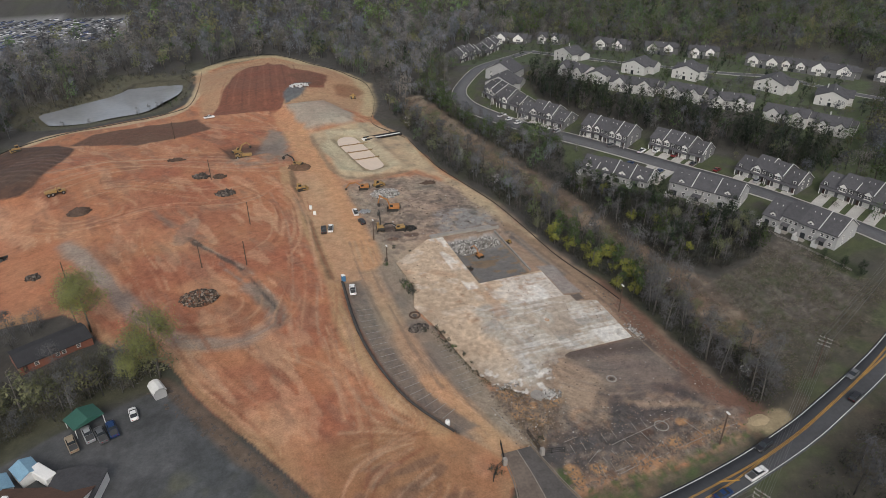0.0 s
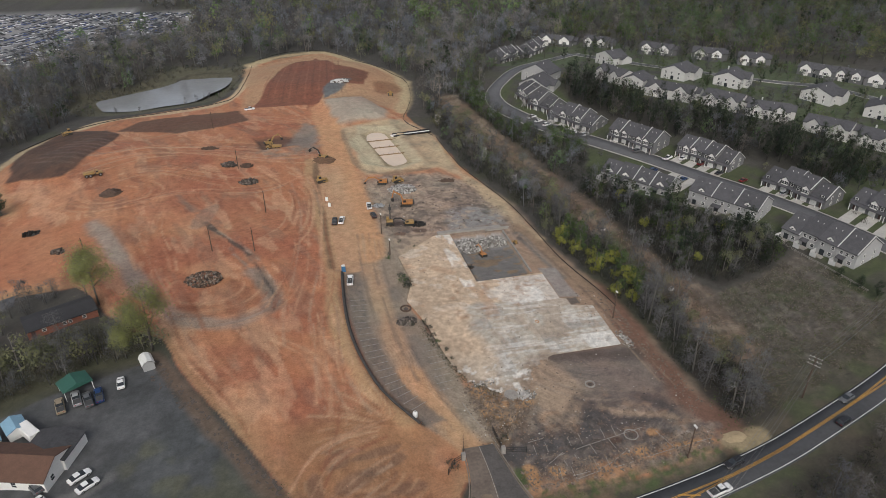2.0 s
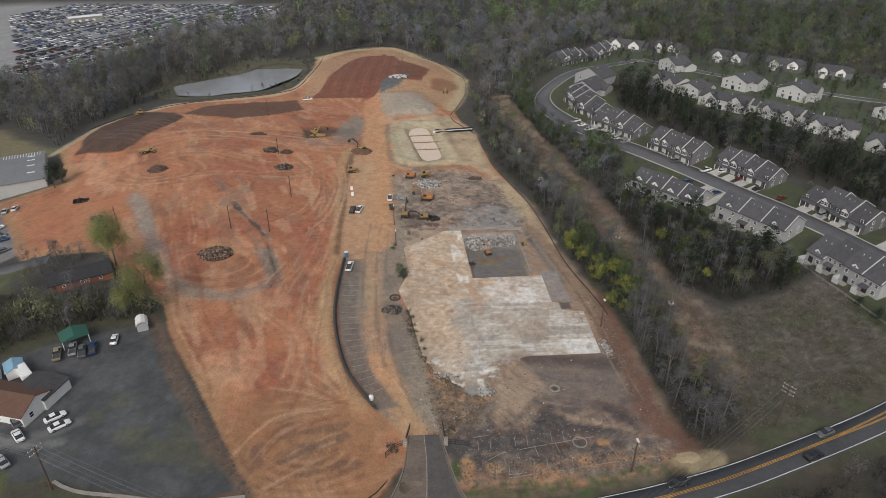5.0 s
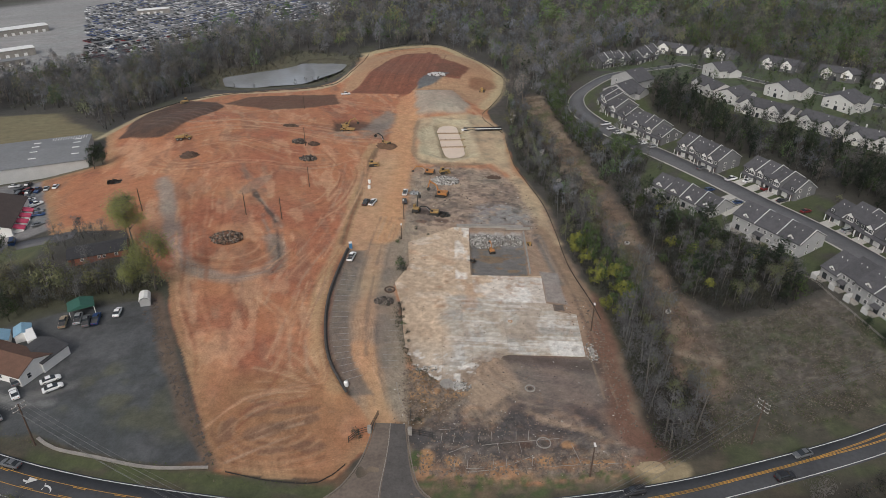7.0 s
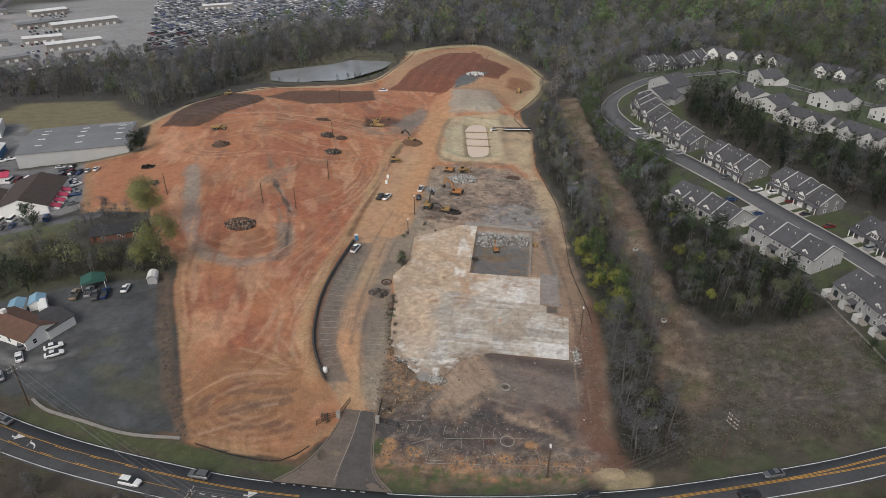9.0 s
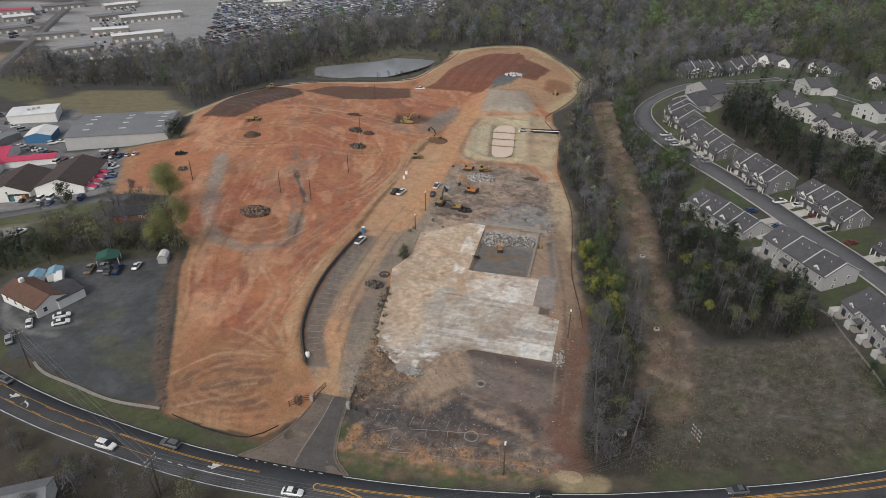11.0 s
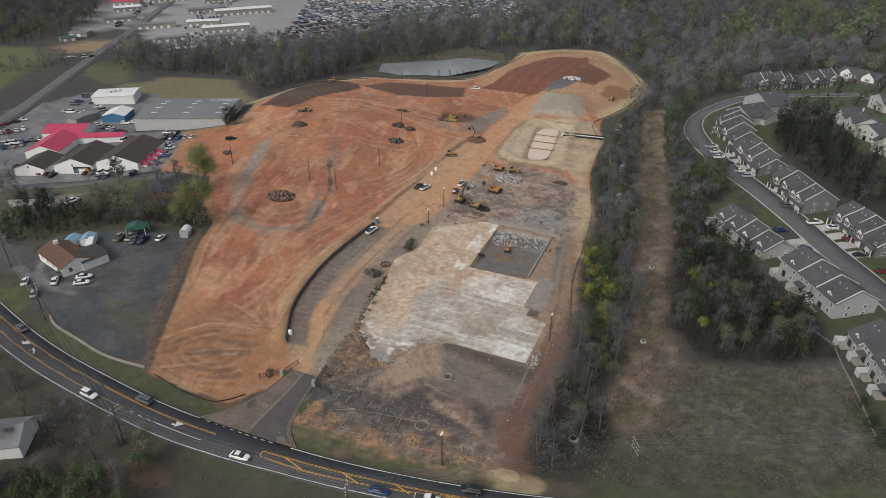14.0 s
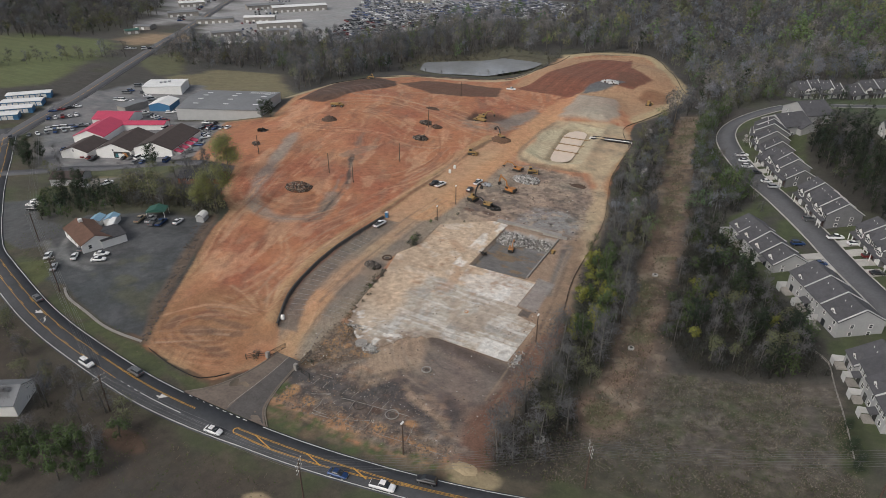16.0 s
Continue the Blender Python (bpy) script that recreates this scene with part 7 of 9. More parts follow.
def tree_models(kind, count, seed, tall, spread, limbs, twigs, wide, label, group):
    """Trees as things of their own, each with a trunk and a crown."""
    out = []
    for k in range(count):
        wood, crown = tree_parts(seed + k, kind, tall + 1.2 * k, spread, limbs, twigs, wide)
        t = thing("tree", label, "tree", pose(0, 0, -500), group)
        part("trunk", fast_mesh("trunk", wood[0], wood[1], WOOD_LAND, np.tile(BARK, (len(wood[0]), 1))), t)
        part("crown", fast_mesh("crown", crown[0], crown[1], WOOD_LAND, crown[2]), t)
        out.append(t)
    return out


def plant(models, places, seed, low=0.75, high=1.15):
    rnd = random.Random(seed)
    for k, (x, y) in enumerate(places):
        z = rnd.uniform(low, high)
        m = lay(float(x), float(y), rnd.uniform(0, 360), -0.1) @ Matrix.Diagonal((z, z, z * rnd.uniform(0.9, 1.15), 1))
        copy_thing(models[k % len(models)], m)


near_bare = tree_models("bare", 4, 200, 12, 4.0, 9, 620, 0.085, "leafless grey tree at the edge of the creek wood", "creek trees")
near_bud = tree_models("budding", 3, 210, 10, 3.8, 8, 640, 0.085, "tree with olive spring buds in the creek wood", "creek trees")
near_bamboo = tree_models("bamboo", 2, 220, 7, 2.6, 8, 620, 0.12, "yellow-green bamboo-like clump at the edge of the site", "bamboo clumps")
near_pine = tree_models("pine", 2, 230, 12, 4.4, 26, 1700, 0.12, "dark green pine beside the parking lot", "lot pines")
edge = scatter_in([p for p in CREEK_WOOD], 6.0, 12, lambda x, y: clear_of_homes(x, y, 9.0) & (y <= 190))
rnd = np.random.RandomState(4)
green = (edge[:, 0] < 124) & (edge[:, 1] > 136) & (edge[:, 1] < 182)
bamboo_spots = [p + np.array(o) for p in edge[green] for o in ((0, 0), (2.6, 1.5))]
plant(near_bamboo, bamboo_spots[::2], 1, 0.7, 1.25)
grove = tree_models("leafy", 2, 260, 8, 2.6, 8, 560, 0.11, "dark green bamboo-like clump at the edge of the site", "bamboo clumps")
plant(grove, bamboo_spots[1::2], 15, 0.7, 1.15)
rest = edge[~green]
mixed = rnd.rand(len(rest)) < 0.25
west_side = rest[~mixed][:, 0] < 131
plant(near_bare, rest[~mixed][west_side], 2, 0.8, 1.25)
plant(near_bare, rest[~mixed][~west_side], 16, 0.5, 0.85)
plant(near_bud, rest[mixed], 3, 0.6, 0.95)
plant(near_bud + near_bare, scatter_in(LOT_WOOD, 6.0, 13), 4, 0.5, 0.8)
plant(near_pine, [(-84, 169), (-88, 246), (-86, 250), (-150, 154), (-146, 151), (-92, 131), (-84, 133)], 6, 0.7, 0.95)
creek_green = tree_models("leafy", 2, 250, 9, 3.8, 8, 620, 0.12, "small tree in fresh green leaf by the creek", "creek trees")
plant(creek_green, [p for k, p in enumerate(scatter_in([(137, 290), (131, 320), (138, 345), (128, 352), (120, 330), (128, 290), (140, 250), (150, 236), (158, 250)], 6.5, 14))], 13, 0.7, 1.1)
plant(creek_green + near_bamboo, [(143, 150), (147, 158), (152, 172), (146, 178), (158, 160), (163, 152), (150, 150), (169, 165), (141, 168), (144, 190), (149, 200), (160, 176)], 14, 0.5, 0.9)
yard = [(150, 245), (160, 240), (215, 200), (184, 245), (232, 205), (250, 262), (262, 300), (238, 330), (275, 285), (262, 258), (300, 285), (318, 262), (285, 232), (330, 290), (196, 270), (240, 345)]
plant(near_bare[:2] + near_bud[:1], yard, 7, 0.4, 0.65)
roadside = tree_models("leafy", 2, 270, 7, 2.8, 8, 620, 0.11, "dark green bamboo-like clump beside the road", "roadside clumps")
plant(roadside, [(28, 39), (31, 35), (24, 34), (35, 40), (20, 30), (38, 36), (29, 30), (42, 38), (16, 32), (33, 42), (26, 36), (37, 42), (22, 38), (44, 41)], 17, 0.7, 1.1)
roadside_green = tree_models("fresh", 1, 272, 7, 3.2, 8, 700, 0.11, "rounded tree in fresh green leaf beside the road", "roadside clumps")
plant(roadside_green, [(39, 50.5), (-22, 58)], 26, 0.75, 0.9)
plant(near_bud + near_bare, [(-15, 60), (-5, 58), (12, 53), (15, 55), (-20, 64), (28, 49), (22, 54), (4, 52), (38, 54), (-28, 62)], 23, 0.5, 0.8)
plant(near_pine, [(187.5, 121), (188.5, 115), (186.8, 128)], 24, 0.3, 0.42)
plant(near_bare, [(10, 44), (30, 54), (-12, 50), (-30, 56), (-5, 57), (24, 40), (40, 44), (-60, 62), (-75, 66), (-95, 84)], 8, 0.6, 0.9)
plant(near_bare, [(-55, 393), (-30, 399), (-24, 403), (-20, 408), (-17, 412), (-12, 420), (-68, 392)], 9, 0.2, 0.42)
plant(creek_green, [(-13, 416), (-85, 412), (-88, 405), (-9, 424)], 25, 0.25, 0.4)
plant(near_pine, [(-148, 159), (-143, 149), (-164, 157)], 20, 0.5, 0.7)
plant(near_bare, [(-126, 153), (-138, 160), (-152, 152), (-60, 168), (-57, 174), (-50, 175)], 21, 0.55, 0.85)
plant(near_bud, [(-74, 160), (-60, 160), (-116, 144), (-90, 141), (-128, 148)], 22, 0.45, 0.75)
blossom = tree_models("blossom", 1, 280, 7, 2.4, 9, 520, 0.06, "small tree in white blossom beside the creek wood", "creek trees")
plant(blossom, [(103, 313), (115.2, 230.7), (112, 262), (148, 305)], 27, 0.7, 1.0)
# the tall willows at the west edge
willow = tree_models("willow", 2, 240, 15, 6.6, 12, 5600, 0.06, "tall tree in pale green spring leaf by the clay edge", "edge trees")
plant(willow, [(-37, 167.5), (-20, 143)], 10, 1.1, 1.2)
plant(willow[:1], [(-41, 173), (-26, 140)], 11, 0.6, 0.66)
plant(near_bare, [(-52, 172), (-56, 168), (-60, 176), (-64, 170)], 12, 0.5, 0.7)
for t in near_bare + near_bud + near_bamboo + near_pine + willow + creek_green + grove + roadside + roadside_green + blossom:
    for o in (*t.children_recursive, t):
        bpy.data.objects.remove(o)

# ---- tufts of dry grass on the meadow and verges ----
rnd = np.random.RandomState(8)


def tufts(name, places, tones, label, tall=0.55):
    n = len(places)
    z = land_at(places[:, 0], places[:, 1])
    blades = 3
    a = rnd.uniform(0, 6.28, (n, blades))
    w = rnd.uniform(0.04, 0.16, (n, blades))
    h = rnd.uniform(0.4, 1.2, (n, blades)) * tall
    lean = rnd.uniform(0.15, 0.6, (n, blades))
    ox, oy = rnd.normal(0, 0.3, (n, blades)), rnd.normal(0, 0.3, (n, blades))
    x, y = places[:, :1] + ox, places[:, 1:] + oy
    co = np.stack([np.stack([x - np.cos(a) * w, y - np.sin(a) * w, z[:, None] + 0 * a], 2), np.stack([x + np.cos(a) * w, y + np.sin(a) * w, z[:, None] + 0 * a], 2),
                   np.stack([x - np.sin(a) * lean, y + np.cos(a) * lean, z[:, None] + h], 2)], 2)
    tone = np.array(tones)[rnd.randint(0, len(tones), n)][:, None, None, :] * rnd.uniform(0.7, 1.3, (n, blades, 1, 1))
    ob = new(name, fast_mesh(name, co.reshape(-1, 3), np.arange(n * blades * 3).reshape(-1, 3), WOOD_LAND, np.repeat(tone, 3, 2).reshape(-1, 3)))
    tagged(ob, label, "grass", kind="stuff")


DRY_TONES = ((0.14, 0.115, 0.085), (0.17, 0.145, 0.11), (0.1, 0.085, 0.06), (0.065, 0.08, 0.032))
tufts("meadow_grass", scatter_in(MEADOW, 0.52, 21, lambda x, y: cloudy(x, y, 5, 23) > 0.42), DRY_TONES + ((0.2, 0.175, 0.14), (0.17, 0.15, 0.12)), "dry tufted grass of the old meadow", 0.28)
strip = scatter_in([(116, 84), (140, 130), (138, 200), (126, 300), (114, 350), (122, 352), (136, 260), (144, 190), (146, 140), (124, 84)], 1.6, 22)
tufts("creek_grass", strip, DRY_TONES[:3], "dry brown grass along the creek")
litter = np.array(CREEK)[rnd.randint(0, len(CREEK), 5200)] + rnd.normal(0, 1, (5200, 2)) * (3.2, 2.5)
tufts("creek_brush", litter, ((0.2, 0.15, 0.11), (0.28, 0.22, 0.165), (0.1, 0.07, 0.052), (0.15, 0.1, 0.07), (0.07, 0.085, 0.035)), "dead brown brush and cut branches on the cleared creek strip", 0.35)
far_verge = np.stack([rnd.uniform(-70, 200, 9000), rnd.uniform(40, 110, 9000)], 1)
rim = np.array([(x + rnd.normal(0, 0.7), y + rnd.normal(0, 0.7)) for x, y in curve([(64, 108), (59, 112.5), (56.5, 118), (55, 126), (53.5, 133), (52.5, 140)], 0.25) for _ in range(2)])
tufts("slab_edge_weeds", rim, ((0.075, 0.075, 0.042), (0.06, 0.05, 0.036), (0.11, 0.095, 0.06)), "dark weeds along the broken slab edge", 0.35)
d = from_line(ROAD, far_verge[:, 0], far_verge[:, 1])[0]
ok = (d > 8) & (d < 24) & (depth_inside(SITE, far_verge[:, 0], far_verge[:, 1]) < 0) & (depth_inside(SW_LOT, far_verge[:, 0], far_verge[:, 1]) < 0)
ok &= ~((far_verge[:, 0] > 38) & (far_verge[:, 0] < 66) & (far_verge[:, 1] > 70))
tufts("verge_grass", far_verge[ok], ((0.06, 0.085, 0.025), (0.1, 0.09, 0.055), (0.075, 0.095, 0.03), (0.13, 0.11, 0.08)), "patchy green and brown verge grass", 0.28)

# ---- vehicles and machines ----
PAINTS = {n: material(n + "_car_paint", c, 0.3, 0.06, 2, metal=m) for n, c, m in (
    ("white", (0.72, 0.72, 0.71), 0), ("silver", (0.42, 0.43, 0.44), 0.4), ("grey", (0.14, 0.145, 0.15), 0.3), ("black", (0.02, 0.02, 0.022), 0),
    ("blue", (0.015, 0.045, 0.13), 0.2), ("red", (0.16, 0.015, 0.015), 0.1), ("tan", (0.32, 0.26, 0.18), 0.2), ("teal", (0.05, 0.12, 0.16), 0.2))}
WHEEL = Shape()
WHEEL.tube([(0, -0.11, 0), (0, 0.11, 0)], [0.34, 0.34], 12)
WHEEL = WHEEL.mesh("tyre", RUBBER, False)
RIM = Shape()
RIM.tube([(0, -0.125, 0), (0, 0.125, 0)], [0.2, 0.2], 10)
RIM = RIM.mesh("rim", STEEL)


def lofted(sections):
    """A closed skin through cross-sections (x, half width, low, high), with rounded shoulders."""
    s, rings = Shape(), []
    for x, w, lo, hi in sections:
        e = min(0.12, (hi - lo) * 0.3)
        rings.append([(x, -w + e, lo), (x, w - e, lo), (x, w, lo + e), (x, w, hi - 1.6 * e), (x, w - 1.4 * e, hi), (x, -w + 1.4 * e, hi), (x, -w, hi - 1.6 * e), (x, -w, lo + e)])
    n = 8
    s.add([p for r in rings for p in r], [(k * n + i, k * n + (i + 1) % n, (k + 1) * n + (i + 1) % n, (k + 1) * n + i) for k in range(len(rings) - 1) for i in range(n)]
          + [tuple(range(n - 1, -1, -1)), tuple(range((len(rings) - 1) * n, len(rings) * n))])
    return s


CAR_SHAPES = {
    "car": ([(-2.3, 0.75, 0.4, 0.75), (-2.15, 0.88, 0.28, 0.92), (-1.2, 0.9, 0.25, 0.98), (0.9, 0.9, 0.25, 0.95), (1.9, 0.86, 0.28, 0.82), (2.3, 0.7, 0.38, 0.66)],
            [(-1.75, 0.74, 0.9, 0.98), (-1.0, 0.72, 0.9, 1.4), (0.2, 0.72, 0.9, 1.42), (1.15, 0.76, 0.9, 0.96)], (-0.98, 0.15, 1.44)),
    "suv": ([(-2.35, 0.82, 0.45, 1.0), (-2.25, 0.92, 0.35, 1.12), (-1.2, 0.94, 0.32, 1.14), (0.9, 0.94, 0.32, 1.1), (2.0, 0.9, 0.35, 1.0), (2.35, 0.78, 0.45, 0.82)],
            [(-2.25, 0.8, 1.08, 1.16), (-1.95, 0.78, 1.08, 1.68), (0.25, 0.78, 1.08, 1.7), (1.15, 0.8, 1.08, 1.14)], (-1.95, 0.2, 1.72)),
    "pickup": ([(-2.85, 0.9, 0.55, 1.05), (-2.8, 0.96, 0.45, 1.15), (-0.7, 0.97, 0.42, 1.18), (1.2, 0.97, 0.42, 1.15), (2.5, 0.95, 0.45, 1.08), (2.85, 0.82, 0.55, 0.9)],
               [(-0.75, 0.82, 1.12, 1.2), (-0.55, 0.8, 1.12, 1.8), (0.75, 0.8, 1.12, 1.82), (1.55, 0.83, 1.12, 1.18)], (-0.55, 0.7, 1.84)),
    "van": ([(-2.7, 0.9, 0.45, 1.2), (-2.65, 0.98, 0.35, 1.3), (1.2, 0.98, 0.35, 1.3), (2.3, 0.94, 0.38, 1.1), (2.7, 0.8, 0.45, 0.85)],
            [(-2.62, 0.93, 1.2, 2.0), (-2.5, 0.9, 1.2, 2.1), (0.9, 0.9, 1.2, 2.1), (1.8, 0.88, 1.2, 1.28)], (-2.5, 0.85, 2.12))}
BODIES, CABINS, ROOFS = {}, {}, {}
for shape, (low, cab, roof) in CAR_SHAPES.items():
    CABINS[shape] = lofted(cab).mesh("cabin_glass", GLASS)
    for paint, mat in PAINTS.items():
        BODIES[shape, paint] = lofted(low).mesh("body", mat)
        r = Shape()
        r.box(roof[0], -0.62, roof[2] - 0.03, roof[1], 0.62, roof[2] + 0.02)
        ROOFS[shape, paint] = r.mesh("roof", mat)
BED = Shape()
BED.box(-2.7, -0.78, 1.1, -0.85, 0.78, 1.2)
BED = BED.mesh("bed", material("bed_liner", (0.05, 0.05, 0.05), 0.8, 0.2, 1))
LAMP = Shape()
LAMP.box(-0.03, -0.18, -0.06, 0.03, 0.18, 0.06)
HEAD, TAIL = LAMP.mesh("headlight", WHITE), LAMP.mesh("tail_light", material("tail_light_red", (0.3, 0.01, 0.01), 0.4, 0.1, 1))


def car(x, y, turn, shape="car", paint="white", label="", group="parked cars", simple=False):
    name = {"car": "car", "suv": "suv", "pickup": "pickup_truck", "van": "van"}[shape]
    kind = {"car": "saloon car", "suv": "sport utility car", "pickup": "pickup truck", "van": "panel van"}[shape]
    c = thing(name, label or f"{paint} {kind} parked on asphalt", "car", lay(x, y, turn, 0.1), group)
    b = part("body", BODIES[shape, paint], c)
    part("cabin_glass", CABINS[shape], c, "dark window glass")
    part("roof", ROOFS[shape, paint], c)
    if simple:
        return c
    if shape == "pickup":
        part("bed", BED, c, "dark load bed")
    reach = {"car": 1.4, "suv": 1.45, "pickup": 1.85, "van": 1.7}[shape]
    for wx in (-reach, reach):
        for wy in (-0.82, 0.82):
            w = part("wheel", WHEEL, c, "", pose(wx, wy, 0.34))
            part("rim", RIM, w)
    end = CAR_SHAPES[shape][0][-1]
    for wy in (-0.5, 0.5):
        part("headlight", HEAD, b, "", pose(end[0] - 0.02, wy, end[3] - 0.12))
        part("tail_light", TAIL, b, "", pose(CAR_SHAPES[shape][0][0][0] + 0.02, wy, CAR_SHAPES[shape][0][0][3] - 0.1))
    return c


GROUND_CARS = [
    (38.6, 210.8, 75, "pickup", "white", "white pickup truck on the clay yard"), (35.9, 210.3, 80, "pickup", "black", "black pickup truck on the clay yard"),
    (50.8, 221.9, 85, "pickup", "white", "white pickup truck beside the rubble"), (51.0, 213.3, 95, "suv", "black", "black car on the earth yard"),
    (35.6, 167.6, 80, "pickup", "white", "white pickup truck by the portable toilet"),
    (-35.0, 95.1, 130, "car", "white", "white police-style saloon by the office"), (-27.6, 98.0, 38, "car", "white", "white saloon with dark doors by the office"),
    (-29.6, 100.8, 38, "car", "white", "white saloon with dark doors by the office"), (-37.4, 99.5, 128, "suv", "grey", "grey car beside the office"),
    (-35.0, 87.8, 135, "car", "silver", "silver saloon by the lot entrance"), (-37.8, 123.5, 108, "pickup", "tan", "old tan pickup on the lot"),
    (-34.8, 125.6, 108, "pickup", "silver", "silver pickup on the lot"), (-32.2, 124.6, 110, "pickup", "grey", "dark grey truck under the canopy"),
    (-30, 125.8, 105, "pickup", "blue", "blue pickup truck under the canopy"), (-25.8, 129.6, 100, "car", "white", "white saloon on the worn lot"),
    (-100.0, 123.9, 25, "car", "white", "white car on the roadside lot"), (-91.3, 117.6, 25, "pickup", "black", "black pickup on the roadside lot"), (-97.5, 120.6, 25, "car", "white", "white car on the roadside lot"),
    (-85.5, 146.1, 75, "pickup", "white", "white pickup on the dirt yard behind the hedge"), (-112, 152.6, 20, "pickup", "tan", "tan pickup on the side road"), (-95, 142, 40, "car", "silver", "silver car among junk in the dirt yard"),
    (-43.0, 91.5, 130, "car", "white", "white saloon by the lot entrance")]
for x, y, turn, shape, paint, label in GROUND_CARS:
    car(x, y, turn, shape, paint, label)
for x, side, shape, paint in ((107, 1, "suv", "black"), (140.5, -1, "suv", "black"), (149, 1, "car", "grey"), (13.3, -1, "suv", "white"),
                              (54.7, -1, "car", "white"), (88.9, -1, "car", "blue"), (-24, 1, "car", "grey"), (99, -1, "pickup", "white"), (-66, -1, "suv", "white"), (25, 1, "suv", "grey")):
    k = min(range(1, len(fine_road) - 1), key=lambda j: abs(fine_road[j][0] - x))
    (ax, ay), (bx, by) = fine_road[k - 1], fine_road[k + 1]
    way = math.degrees(math.atan2(by - ay, bx - ax))
    off = side * (0.5 * road_half(x) + 0.35)
    car(fine_road[k][0] - math.sin(radians(way)) * off, fine_road[k][1] + math.cos(radians(way)) * off, way + (180 if side > 0 else 0), shape, paint, f"{paint} car in its lane on the main road", "cars on the road")
for k, (x, y) in enumerate(((149.5, 287.5), (151.5, 281.5), (155.0, 275), (160, 267.5), (176.4, 236.5), (184.5, 224.5), (180.3, 205.8), (173.5, 217.5), (190, 221.5), (196, 204), (163, 262.5), (194.5, 214), (201, 195), (208, 180), (148.0, 293))):
    car(x, y, 20 + (k % 3) * 3, ("car", "suv", "pickup", "van")[(k * 7) % 4 if k == 8 else k % 3], ("white", "white", "black", "white", "grey", "white", "blue", "blue", "white", "black", "silver", "red", "red", "silver", "white")[k],
        group="cars by the townhouses")
deck = random.Random(11)
names = list(PAINTS)
rows = []
for line, turn, gap in ((((-150, 172), (-118, 168)), 95, 3.1), (((-112, 176), (-96, 180)), 100, 3.3), (((-96, 228), (-132, 215)), 100, 3.2),
                        (((-186, 168), (-170, 196)), -30, 3.6), (((-181, 186), (-168, 204)), 35, 3.2), (((-196, 196), (-186, 214)), 150, 3.4), (((-178, 250), (-196, 258)), 60, 3.6),
                        (((-140, 226), (-166, 232)), 60, 3.5), (((-236, 212), (-215, 220)), 40, 6), (((-199, 250), (-206, 268)), 30, 4),
                        (((-300, 330), (-280, 345)), 60, 4), (((-193, 238), (-176, 243)), 20, 3.0), (((-180, 218), (-172, 206)), 60, 3.0), (((-100, 172), (-80, 178)), 110, 3.6), (((-150, 238), (-140, 250)), 40, 3.2), (((-205, 205), (-200, 222)), 40, 4)):
    (ax, ay), (bx, by) = line
    n = int(math.hypot(bx - ax, by - ay) / gap)
    rows += [(ax + (bx - ax) * k / n, ay + (by - ay) * k / n, turn + deck.uniform(-8, 8)) for k in range(n) if deck.random() < 0.85]
rows += [(-116.8, 232.9, 20), (-111.3, 233.9, 100), (-110.4, 227.3, 60), (-106.5, 226, 70), (-103.5, 220, 20), (-99.8, 215.5, 75), (-98.2, 211.7, 30), (-94.0, 209.5, 60), (-89.8, 202.3, 15), (-87.0, 198.8, 20), (-82.0, 189.5, 40)]
for x, y, turn in rows:
    car(x, y, turn, deck.choice(("car", "car", "suv", "pickup", "van")), deck.choice(("white", "white", "silver", "grey", "black", "blue", "red")), group="cars at the shops", simple=True)
# the auto yard: long rows of stored cars
yard_rows = []


def clear_plots(rows):
    """Those off the west road and off every building."""
    px, py = np.array([p[0] for p in rows]), np.array([p[1] for p in rows])
    ok = (from_line(WEST_ROAD, px, py)[0] > 10) & clear_of_homes(px, py, 3.0)
    return [p for p, k in zip(rows, ok) if k]


for r in range(-9, 24):
    t0 = r * 11.5 + (3 if r % 2 else 0)
    for k in range(100):
        x, y = -186 + k * 3.0 * 0.47 - t0 * 0.62, 440 + k * 3.0 * 0.88 + t0 * 0.5
        if deck.random() < 0.86 and not (k % 13 == 12) and x > -188 - 0.47 * (y - 441):
            yard_rows.append((x + deck.uniform(-0.4, 0.4), y + deck.uniform(-0.4, 0.4), 152 + deck.uniform(-5, 5)))
deep = depth_inside(AUTO_LOT, np.array([p[0] for p in yard_rows]), np.array([p[1] for p in yard_rows]))
yard_rows = [p for p, k in zip(yard_rows, deep) if k > 6]
for r in range(16):
    for k in range(8):
        x, y = -268 - r * 7.5 + k * 2.1, 408 + r * 13 + k * 2.9
        if deck.random() < 0.6:
            yard_rows.append((x, y, 140 + deck.uniform(-6, 6)))
        x, y = -366 - r * 5.2 + k * 2.0, 446 + r * 9 - k * 2.0
        if r % 3 and deck.random() < 0.6:
            yard_rows.append((x, y, 50 + deck.uniform(-6, 6)))
yard_rows = clear_plots(yard_rows)
yard_rows.sort(key=lambda p: p[1])
for x, y, turn in yard_rows[:220]:
    car(x, y, turn, deck.choice(("car", "car", "suv")), deck.choice(("white", "silver", "grey", "black", "black", "blue", "red", "grey")), "stored car in a packed yard row", "auto yard cars", True)
rest = yard_rows[220:]
